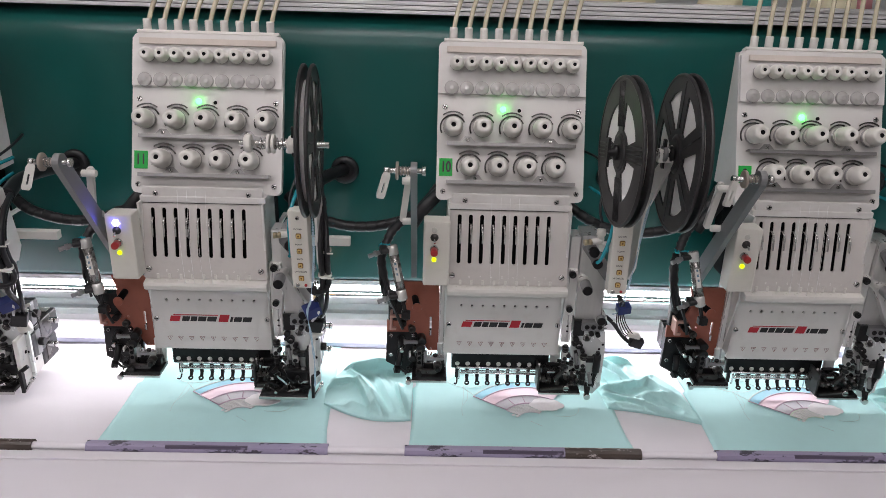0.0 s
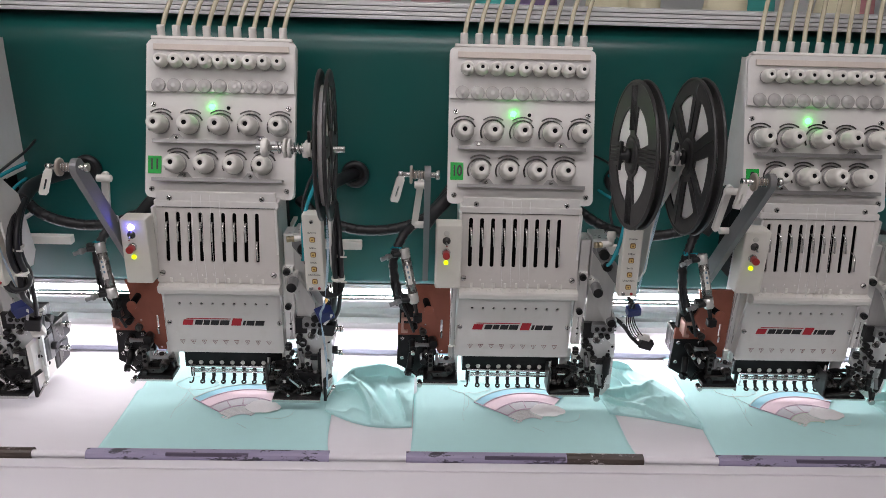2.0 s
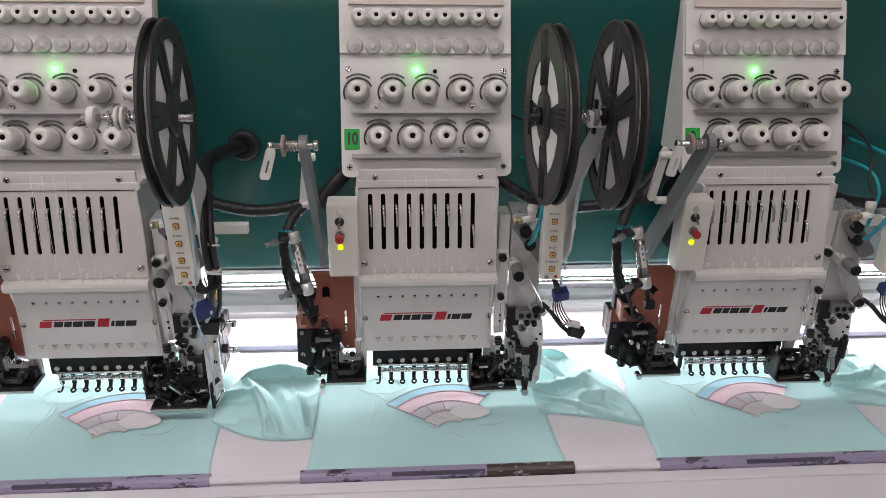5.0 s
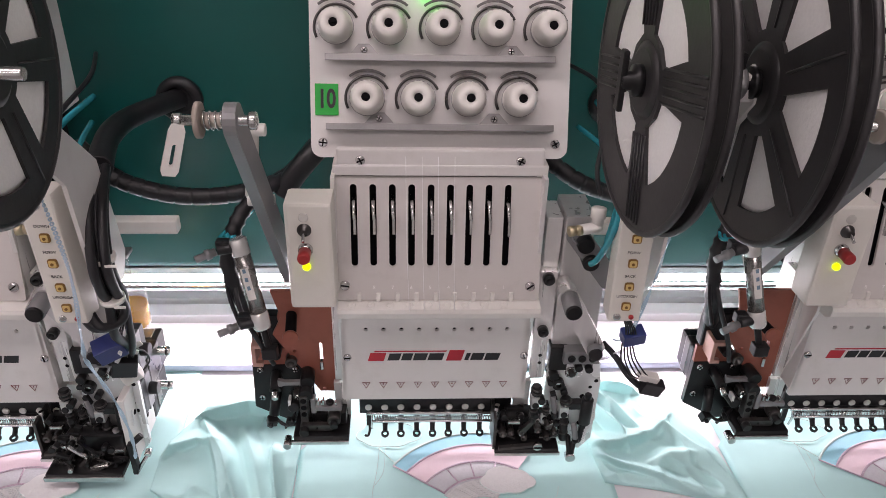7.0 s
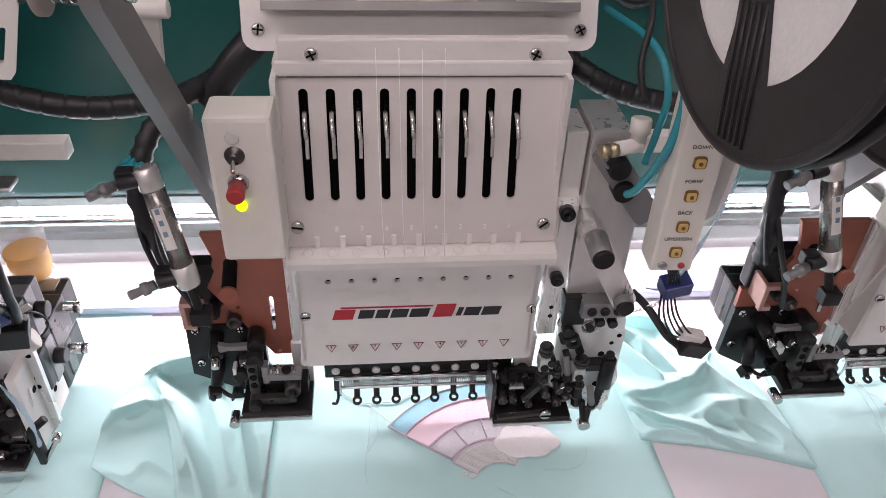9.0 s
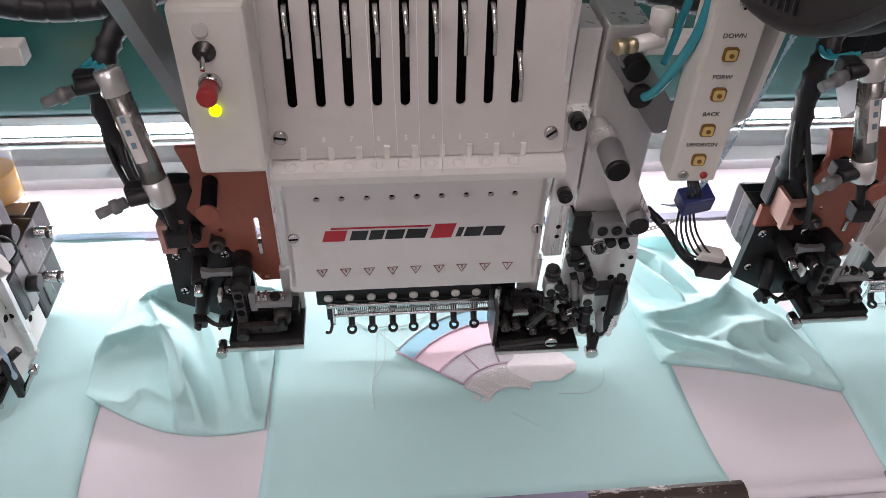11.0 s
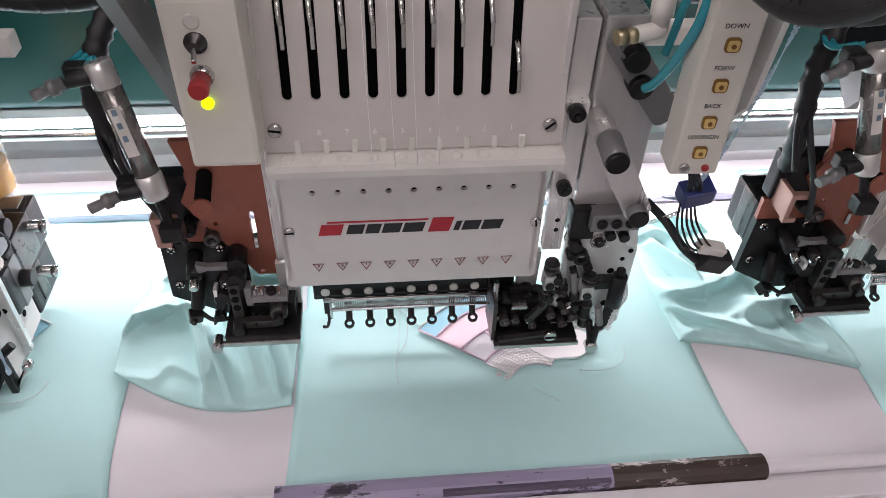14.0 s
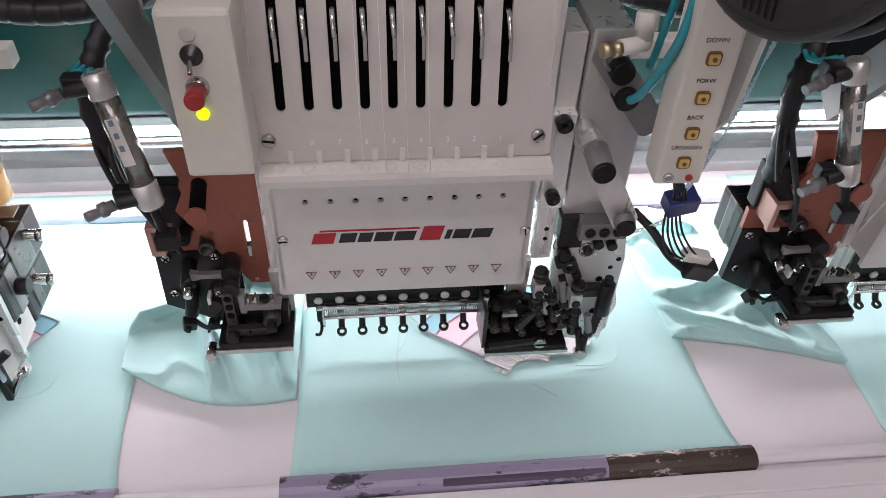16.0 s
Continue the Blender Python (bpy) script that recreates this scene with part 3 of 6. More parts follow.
    # dark sheet behind the plate paints the shade inside the slots
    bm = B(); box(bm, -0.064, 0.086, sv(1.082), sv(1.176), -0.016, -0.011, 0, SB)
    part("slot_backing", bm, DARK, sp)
    for x, z in ((-0.0625, 1.0905), (0.084, 1.0895)):
        screw(sp, SB @ Matrix.Translation((x, sv(z), 0)), 0.004, 1)
    for k in range(8):
        lettering("plate_number", str(9 - k - 1), 0.0042, SB @ Matrix.Translation((-0.0398 + 0.0147 * k, sv(1.0885), 0.0001)), INK_GREY, sp)
    for k in range(9):
        x = -0.0545 + 0.0147 * k
        top = 1.160
        bm = B()
        pts = [SB @ Vector((x, sv(top), -0.012)), SB @ Vector((x + 0.0002, sv(top - 0.003), 0.002)), SB @ Vector((x + 0.0006, sv(top - 0.010), 0.0065)),
               SB @ Vector((x + 0.001, sv(top - 0.0145), 0.0070))]
        pipe(bm, pts, 0.0013, 8, 4)
        box(bm, x + 0.0001, x + 0.0021, sv(top - 0.026), sv(top - 0.0135), 0.0058, 0.0078, 0.0005, SB)
        part("take_up_lever", bm, STEEL, th, "polished steel take-up lever")
    # lower cover
    bm = B()
    holes = [circle(-0.048 + 0.01475 * k, 0.042, 0.0019, 12) for k in range(9)]
    plate(bm, [(-0.0655, 0.068), (0.0895, 0.068), (0.0905, -0.031), (0.0880, -0.033), (-0.0685, -0.033), (-0.0705, -0.031)], holes, 0.003, CB)
    box(bm, -0.0685, -0.066, -0.053, -0.02, 0.972, 1.06)
    box(bm, 0.086, 0.0885, -0.053, -0.02, 0.972, 1.06)
    cov = part("needle_cover", bm, PAINT, th)
    # added dark sheet paints the shade seen through the cover's nine holes
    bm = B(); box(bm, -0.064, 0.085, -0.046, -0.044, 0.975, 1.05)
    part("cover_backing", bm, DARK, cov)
    bm = B()
    led = [(-0.0515, 1.060), (-0.066, 1.062), (-0.0715, 1.066), (-0.0725, 1.071), (-0.0715, 1.0745), (-0.050, 1.080)]
    a = [bm.verts.new((-0.0685, y, z)) for y, z in led]
    b = [bm.verts.new((0.0925, y, z)) for y, z in led]
    for i in range(len(led)):
        bm.faces.new((a[i], a[(i + 1) % len(led)], b[(i + 1) % len(led)], b[i]))
    bm.faces.new(a), bm.faces.new(b[::-1])
    part("thread_ledge", bm, PLASTIC, cov, "white plastic ledge with thread pegs")
    for k in range(9):
        x = -0.0515 + 0.0151 * k
        bm = B(); box(bm, x - 0.0017, x + 0.0017, -0.0635, -0.0605, 1.072, 1.0845, 0.0006)
        part("thread_peg", bm, PLASTIC, cov)
        bm = B(); lathe(bm, (x - 0.0062, -0.0665, 1.0735), (x - 0.0062, -0.0678, 1.0775), [(0, 0.0038), (0.0022, 0.0038), (0.0027, 0.0032), (0.0026, 0.0020), (0.0002, 0.0019)], 16)
        ey = part("thread_eyelet", bm, PLASTIC, cov, "white ceramic thread eyelet")
        bm = B(); lathe(bm, (x - 0.0062, -0.0668, 1.0745), (x - 0.0062, -0.0681, 1.0785), [(0, 0.0016), (0.0004, 0.0015)], 12)
        part("eyelet_hole", bm, DARK, ey)
    for x, z in ((-0.064, 1.0135), (0.0862, 1.0145)):
        screw(cov, CB @ Matrix.Translation((x, z - 1.0, 0)), 0.0034, 1)
    # maker's mark as plain slanted bars, red and black
    def slant(x0, x1, z0, z1, k=0.28, t=0.0004):
        return [(x0 + (z0 - 0.0095) * k, z0), (x1 + (z0 - 0.0095) * k, z0), (x1 + (z1 - 0.0095) * k, z1), (x0 + (z1 - 0.0095) * k, z1)]
    bm = B()
    for x0, x1, z0, z1 in ((-0.0470, -0.0335, 0.0095, 0.0178), (-0.0440, 0.0170, 0.0189, 0.0201), (0.0195, 0.0325, 0.0095, 0.0205)):
        plate(bm, slant(x0, x1, z0, z1), (), 0.0003, CB @ Matrix.Translation((0, 0, 0.0004)))
    part("red_mark", bm, INK_RED, cov, "red slanted bars of the printed mark")
    bm = B()
    for x0, x1 in ((-0.0305, -0.0205), (-0.0190, -0.0105), (-0.0090, 0.0020), (0.0035, 0.0160), (0.0350, 0.0385), (0.0400, 0.0505), (0.0520, 0.0640)):
        plate(bm, slant(x0, x1, 0.0100, 0.0172), (), 0.0003, CB @ Matrix.Translation((0, 0, 0.0004)))
    part("black_mark", bm, INK_BLACK, cov, "black slanted bars of the printed mark")
    for k in range(9):
        x, z = -0.049 + 0.0149 * k, -0.0165
        o = [(x - 0.0036, z + 0.0028), (x + 0.0036, z + 0.0028), (x, z - 0.0040)]
        i2 = [(x - 0.0030, z + 0.00245), (x + 0.0030, z + 0.00245), (x, z - 0.0032)]
        bm = B(); plate(bm, o, [i2], 0.0003, CB @ Matrix.Translation((0, 0, 0.0004)))
        part("needle_mark", bm, INK_DEEP, cov, "dark red printed triangle")
        lettering("needle_number", str(9 - k), 0.0030, CB @ Matrix.Translation((x, z + 0.0007, 0.0003)), INK_DEEP, cov)
    # needle bar block, springs and presser feet
    bm = B(); box(bm, -0.0575, 0.0835, -0.030, 0.002, 0.930, 0.950, 0.0012)
    blk = part("needle_block", bm, BLACK, th, "black needle bar block")
    bm = B(); box(bm, -0.057, 0.083, -0.031, -0.028, 0.934, 0.975, 0.001)
    part("block_plate", bm, BLACK, blk)
    for k in range(9):
        x = -0.049 + 0.0149 * k
        bm = B(); lathe(bm, (x, -0.0308, 0.9385), (x, -0.036, 0.9385), [(0, 0.0032), (0.0012, 0.0032), (0.0018, 0.0024)], 14)
        part("rivet", bm, PLASTIC, blk, "pale nylon stop button")
    bm = B()
    rod(bm, (-0.050, -0.0345, 0.934), (0.078, -0.0345, 0.934), 0.0018, 8)
    rod(bm, (-0.046, -0.036, 0.9255), (0.074, -0.036, 0.9255), 0.0013, 8)
    for xx in (-0.046, 0.074):
        pipe(bm, [(xx, -0.030, 0.933), (xx, -0.034, 0.929), (xx, -0.035, 0.922), (xx, -0.033, 0.914)], 0.001, 6, 3)
    part("clamp_bar", bm, STEEL, blk, "chromed thread clamp bar")
    bm = B()
    helix = [(-0.044 + 0.116 * i / 460, -0.0335 + 0.0024 * math.cos(i * 1.05), 0.927 + 0.0024 * math.sin(i * 1.05)) for i in range(461)]
    pipe(bm, helix, 0.0004, 4, 1)
    part("long_spring", bm, STEEL, blk, "fine coil spring")
    for k in range(9):
        x = -0.049 + 0.0149 * k
        zb = 0.9065
        bm = B()
        box(bm, x - 0.0025, x + 0.0025, -0.0275, -0.0245, zb + 0.006, 0.932, 0.0006)
        if k == 0:
            pipe(bm, [(x, -0.026, zb + 0.009), (x + 0.0005, -0.029, zb + 0.002), (x - 0.001, -0.033, zb - 0.001), (x - 0.0035, -0.035, zb + 0.001)], 0.0012, 6, 4)
        else:
            pipe(bm, [(x, -0.026, zb + 0.009), (x, -0.0285, zb + 0.0045), (x, -0.031, zb + 0.0022)], 0.0024, 8, 4)
            plate(bm, circle(0, 0, 0.0037, 18), [circle(0, 0, 0.0018, 12)], 0.0018, basis((x, -0.0335, zb + 0.002), (1, 0, 0), (0, 1, 0.35)))
        part("presser_foot", bm, BLACK, blk, "dark steel presser foot")
        bm = B()
        rod(bm, (x, -0.018, 0.90 + 0.013), (x, -0.018, 0.94), 0.0009, 8)
        rod(bm, (x, -0.018, 0.9235), (x, -0.018, 0.94), 0.0018, 10)
        part("needle_bar", bm, STEEL, blk, "steel needle bar with needle")
    # ears at both ends of the case
    for x, s in ((-0.0715, -1), (0.091, 1)):
        bm = B()
        plate(bm, [(x - 0.0075, 0.972), (x + 0.0075, 0.972), (x + 0.0065, 0.934), (x + 0.004, 0.929), (x - 0.005, 0.929), (x - 0.0065, 0.934)], (), 0.006, basis((0, -0.036, 0), (1, 0, 0), (0, 0, 1)))
        e = part("case_ear", bm, ALU, th, "bare metal end bracket")
        bm = B(); lathe(bm, (x - 0.0005, -0.036, 0.940), (x - 0.0005, -0.05, 0.940), [(0, 0.0046), (0.004, 0.0046), (0.0042, 0.0028), (0.002, 0.0024)], 16)
        part("bolt", bm, BLACK, e, "black socket bolt")
    # loose sewing threads over the cover
    for k in range(4):
        x = -0.012 + 0.0118 * k
        bm = B()
        pipe(bm, [(x, -0.075, 1.075), (x - 0.002, -0.0735, 1.13), (x - 0.003, -0.062, 1.20)], 0.00022, 4, 3)
        part("sewing_thread", bm, THREAD, th, "fine white sewing thread")
    return th


# ---- things beside each head, written round the head's x = 0 ----
def control_box():
    th = thing("control_box", (-0.085, -0.06, 1.085), "cream plastic control box with toggle switch and red button", "control box", "control boxes")
    bm = B(); box(bm, -0.1015, -0.0675, -0.085, -0.058, 1.085, 1.1735, 0.0028)
    part("case", bm, CREAM, th, smooth=False)
    def knob(name, z, prof, mat, label, x=-0.0875):
        bm = B(); lathe(bm, (x, -0.0848, z), (x, -0.12, z), prof, 18)
        return part(name, bm, mat, th, label)
    knob("indicator_lamp", 1.1625, [(0, 0.0036), (0.0008, 0.0036), (0.0012, 0.003)], LED_OFF, "small round indicator lamp")
    k = knob("toggle_switch", 1.1525, [(0, 0.0052), (0.001, 0.0052), (0.0012, 0.0042), (0.003, 0.0042), (0.0032, 0.003), (0.006, 0.0028)], GUN, "steel toggle switch")
    bm = B(); pipe(bm, [(-0.0875, -0.090, 1.1525), (-0.0874, -0.093, 1.1510), (-0.0872, -0.0962, 1.1488)], 0.0012, 8, 3)
    part("toggle_lever", bm, STEEL, k)
    k = knob("push_button", 1.1365, [(0, 0.0055), (0.0015, 0.0055), (0.002, 0.0048), (0.0045, 0.0048)], STEEL, "steel button collar")
    bm = B(); lathe(bm, (-0.0875, -0.089, 1.1365), (-0.0875, -0.12, 1.1345), [(0, 0.0044), (0.009, 0.0047), (0.0105, 0.0040)], 18)
    part("button_cap", bm, RED, k, "faded red push button")
    knob("signal_led", 1.1225, [(0, 0.0029), (0.0022, 0.0029), (0.0036, 0.002), (0.004, 0.0008)], LED_YELLOW, "lit yellow-green signal lamp")
    return th


def spool_holder():
    """Grey arm with an empty spring shaft on the left of a head."""
    th = thing("spool_holder", (-0.118, -0.03, 1.09), "grey metal spool holder with an empty spring shaft", "spool holder", "spool holders")
    top, foot = Vector((0, -0.147, 1.2565)), Vector((0, -0.01, 1.075))
    d = (top - foot).normalized()
    s = Vector((0, d.z, -d.y))
    r = 0.0105
    ln = (top - foot).length
    out = [(0.012 * math.cos(radians(a)), ln + 0.0105 * math.sin(radians(a))) for a in range(0, 181, 20)]
    out = [(x * r / 0.012, y) for x, y in out] + [(-0.0125, 0), (0.0125, 0)]
    bm = B()
    plate(bm, out, (), 0.0075, basis((-0.110, foot.y, foot.z), (0, s.y, s.z), (0, d.y, d.z)))
    part("arm_bar", bm, GREYMET, th)
    bm = B(); rod(bm, (-0.1045, top.y, top.z), (-0.100, top.y, top.z), 0.0055)
    rod(bm, (-0.146, top.y, top.z), (-0.100, top.y, top.z), 0.0032)
    rod(bm, (-0.1475, top.y, top.z), (-0.1425, top.y, top.z), 0.0042)
    sh = part("shaft", bm, STEEL, th, "polished reel shaft")
    bm = B(); lathe(bm, (-0.1345, top.y, top.z), (-0.10, top.y, top.z), [(0, 0.009), (0.0004, 0.0105), (0.003, 0.0105), (0.0034, 0.009)], 24)
    part("friction_washer", bm, material("fibre_washer", (0.36, 0.31, 0.27), 0.6), sh, "brown fibre washer")
    bm = B(); pipe(bm, [(-0.1305 + 0.0165 * i / 70, top.y + 0.0054 * math.cos(i * 0.45), top.z + 0.0054 * math.sin(i * 0.45)) for i in range(71)], 0.0006, 6, 1)
    part("coil_spring", bm, STEEL, sh, "steel coil spring")
    bm = B(); rod(bm, (-0.131, top.y, top.z), (-0.114, top.y, top.z), 0.0046)
    part("spring_core", bm, material("dull_bronze_core", (0.42, 0.37, 0.33), 0.35, metal=0.6), sh)
    # hinged white catch that hangs from the shaft's end
    bm = B()
    o = [(-0.0036, -0.027), (0.0036, -0.027), (0.0050, -0.024), (0.0046, 0.0), (0.0030, 0.004), (-0.0030, 0.004), (-0.0046, 0.0), (-0.0050, -0.024)]
    plate(bm, o, [rounded(-0.0011, 0.0011, -0.021, -0.008, 0.001, 2)], 0.004, basis((-0.1445, top.y - 0.005, top.z - 0.005), (0.92, 0.3, -0.2), (0.26, 0.2, 0.94)))
    part("catch", bm, PLASTIC, sh, "white plastic reel catch")
    bm = B()
    plate(bm, rounded(-0.0042, 0.0042, -0.033, 0.033, 0.0040, 4), (), 0.006, basis((-0.1255, -0.058, 1.194), (0.97, 0, -0.12), (0.12, -0.1, 0.95)))
    rod(bm, (-0.130, -0.064, 1.220), (-0.112, -0.064, 1.220), 0.0046, 14)
    rod(bm, (-0.129, -0.066, 1.167), (-0.110, -0.066, 1.167), 0.0046, 14)
    part("guide_finger", bm, PLASTIC, th, "white plastic thread finger")
    return th


def reel(cx, cy, cz, r, windows, turn, label, clip_side, lean=5):
    """A sequin reel: two flanges, a hub and the wound strip; its axis runs along x, turned a little."""
    th = thing("sequin_reel", (cx, cy, cz), label, "sequin reel", "sequin reels")
    yaw = radians(lean)
    ax = Vector((math.cos(yaw), math.sin(yaw), 0))
    side = Vector((-math.sin(yaw), math.cos(yaw), 0))
    c = Vector((cx, cy, cz))
    for s in (-1, 1):
        holes = []
        for k in range(windows):
            a0 = turn + 360 * k / windows
            half = 360 / windows / 2 - (11 if windows > 4 else 14.5)
            ri, ro = r * (0.32 if windows > 4 else 0.30), r * (0.79 if windows > 4 else 0.67)
            h = [(ro * math.cos(radians(a0 + half * q / 4)), ro * math.sin(radians(a0 + half * q / 4))) for q in range(-4, 5)]
            hi = half * (0.45 if windows > 4 else 0.9)
            h += [(ri * math.cos(radians(a0 + hi * q)), ri * math.sin(radians(a0 + hi * q))) for q in (1, 0, -1)]
            holes.append(h)
        o = c + ax * (s * 0.0048)
        bm = B()
        plate(bm, circle(0, 0, r, 56), holes, 0.002, basis(o + ax * 0.001, side, (0, 0, 1)))
        # raised rim
        n = 56
        rim = [o + (side * math.cos(2 * math.pi * k / n) + Vector((0, 0, 1)) * math.sin(2 * math.pi * k / n)) * (r - 0.0015) for k in range(n + 1)]
        pipe(bm, rim, 0.0021, 8, 1)
        # ribs stiffen the spokes
        ribs = []
        for k in range(windows):
            a = radians(turn + 360 * (k + 0.5) / windows)
            u = side * math.cos(a) + Vector((0, 0, 1)) * math.sin(a)
            v = side * -math.sin(a) + Vector((0, 0, 1)) * math.cos(a)
            for j in (-2, -1, 0, 1, 2) if windows == 4 else (0,):
                q = o + ax * (s * 0.0012) + v * (0.0042 * j)
                ribs.append((q + u * r * 0.34, q + u * r * 0.93))
        fl = part("flange", bm, BLACK_PL, th)
        for a, b in ribs:
            bm = B(); pipe(bm, [a, b], 0.0008, 5, 1)
            part("rib", bm, BLACK_PL, fl)
    bm = B(); lathe(bm, c - ax * 0.0037, c + ax * 0.009, [(0, r * 0.76), (0.0004, r * 0.80), (0.0070, r * 0.80), (0.0074, r * 0.76)], 48)
    part("sequin_roll", bm, material("white_sequin_strip", (0.93, 0.92, 0.90), 0.5, vary=0.06, scale=500, bump=0.3, bump_scale=500), th, "wound white sequin strip")
    bm = B()
    lathe(bm, c - ax * 0.008, c + ax * 0.02, [(0, r * 0.2), (0.002, r * 0.25), (0.014, r * 0.25), (0.016, r * 0.2)], 32)
    part("hub", bm, BLACK_PL, th)
    e = c + ax * (clip_side * 0.008)
    bm = B()
    lathe(bm, e, e + ax * clip_side * 0.03, [(0, 0.0085), (0.004, 0.0085), (0.005, 0.005), (0.010, 0.0048), (0.011, 0.004)], 20)
    box(bm, -0.0016, 0.0016, -0.0035, 0.0035, -0.016, 0.016, 0.001, Matrix.Translation(e + ax * clip_side * 0.010) @ Matrix.Rotation(yaw, 4, "Z"))
    part("hub_clip", bm, BLACK, th, "steel hub clip")
    return th


def button_panel():
    th = thing("button_panel", (0.147, -0.09, 1.08), "white plastic panel with four square amber push buttons", "button panel", "button panels")
    u, v = Vector((0.995, -0.06, 0.02)), Vector((-0.02, -0.03, 0.99))
    m = basis((0.1458, -0.1115, 1.1345), u, v)
    bm = B()
    box(bm, -0.0122, 0.0118, -0.0452, 0.059, -0.020, 0.0, 0.002, m)
    part("case", bm, CREAM, th)
    bm = B()
    lathe(bm, m @ Vector((-0.0055, -0.0405, 0.0)), m @ Vector((-0.0055, -0.0405, 0.01)), [(0, 0.0027), (0.0012, 0.0027), (0.0013, 0.0014)], 14)
    part("socket", bm, STEEL, th)
    bm = B()
    lathe(bm, m @ Vector((0.0050, -0.0405, 0.0)), m @ Vector((0.0050, -0.0405, 0.01)), [(0, 0.0019), (0.0012, 0.0019), (0.0018, 0.001)], 14)
    part("small_lamp", bm, RED, th, "small red lamp")
    screw(th, m @ Matrix.Translation((0.0, 0.050, 0)), 0.0026, 2)
    for k, (w, y) in enumerate((("DOWN", 0.0264), ("FORW", 0.0062), ("BACK", -0.0135), ("UP/ORIGIN", -0.0309))):
        bm = B(); plate(bm, rounded(-0.0034, 0.0034, y - 0.0034, y + 0.0034, 0.0016, 3), (), 0.0012, m @ Matrix.Translation((0, 0, 0.0012)))
        b = part("push_button", bm, AMBER, th, "amber square push button")
        bm = B(); plate(bm, rounded(-0.0025, 0.0025, y - 0.0025, y + 0.0025, 0.001, 3), (), 0.001, m @ Matrix.Translation((0, 0, 0.0019)))
        bf = part("button_face", bm, AMBER_PALE, b, "pale yellow button face")
        bm = B(); rod(bm, m @ Vector((0, y, 0.0015)), m @ Vector((0, y, 0.0026)), 0.0011, 12)
        part("button_dot", bm, AMBER, b)
        lettering("button_word", w, 0.0031, m @ Matrix.Translation((-0.0004, y + 0.0086, 0.0001)), INK_BLACK, th)
    return th


def side_sheet():
    """White sheet bracket behind the button panel; it carries the reel axle."""
    th = thing("reel_bracket", (0.168, -0.05, 1.02), "white painted sheet metal reel bracket", "bracket", "reel brackets")
    bm = B()
    o = [(0.180, 1.302), (0.192, 1.297), (0.191, 1.284), (0.115, 1.20), (0.106, 1.125), (0.085, 1.10), (0.06, 1.098), (0.048, 1.115), (0.064, 1.197), (0.105, 1.236)]
    plate(bm, o[::-1], (), 0.003, basis((0.1655, 0, 0), (0, -1, 0), (0, 0, 1)))
    part("sheet", bm, PAINT, th)
    return th


def reel_axle(empty_left):
    th = thing("reel_axle", (0.135, -0.2, 1.31), "steel reel axle with coil spring and washers", "axle", "reel axles")
    yaw = radians(0)
    ax = Vector((math.cos(yaw), math.sin(yaw), 0))
    c = Vector((0.140, -0.185, 1.2935))
    bm = B(); rod(bm, c - ax * (0.040 if empty_left else 0.034), c + ax * 0.056, 0.0035)
    part("shaft", bm, STEEL, th)
    bm = B(); pipe(bm, [c + ax * (-0.018 + 0.036 * i / 60) + Vector((0, 0.006 * math.cos(i * 0.85), 0.006 * math.sin(i * 0.85))) for i in range(61)], 0.0007, 6, 1)
    part("coil_spring", bm, STEEL, th)
    for k in ((-0.034, -0.027, 0.010), (-0.010, -0.007, 0.0105), (-0.005, -0.002, 0.0105), (0.013, 0.020, 0.0095)) if empty_left else ((-0.022, -0.017, 0.009), (0.015, 0.020, 0.009)):
        bm = B(); rod(bm, c + ax * k[0], c + ax * k[1], k[2], 20)
        part("collar", bm, PLASTIC if empty_left else GREYMET, th, "white plastic collar" if empty_left else "grey metal collar")
    bm = B(); box(bm, 0.150, 0.1655, -0.190, -0.180, 1.284, 1.299, 0.002)
    part("axle_block", bm, PAINT, th)
    return th


def sequin_chain(x, way=None):
    th = thing("sequin_chain", (x, -0.2, 1.08), "hanging strip of pale blue linked sequins", "sequin strip", "sequin strips")
    path = curve_points(way or [(x - 0.0055, -0.140, 1.235), (x - 0.0075, -0.130, 1.20), (x - 0.009, -0.112, 1.125), (x - 0.010, -0.086, 1.06), (x - 0.014, -0.066, 1.04)], 27)
    bm = B()
    for i in range(0, len(path) - 1):
        p = path[i]
        t = (path[i + 1] - path[i]).normalized()
        a = 0.5 + 1.1 * math.sin(i * 0.16)
        plate(bm, circle(0, 0, 0.0017, 10), [circle(0, 0, 0.0006, 6)], 0.0004, basis(p, Vector((math.cos(a), math.sin(a), 0)), t))
    tagged(part("sequins", bm, BLUE_SEQ, th), kind="stuff")
    return th


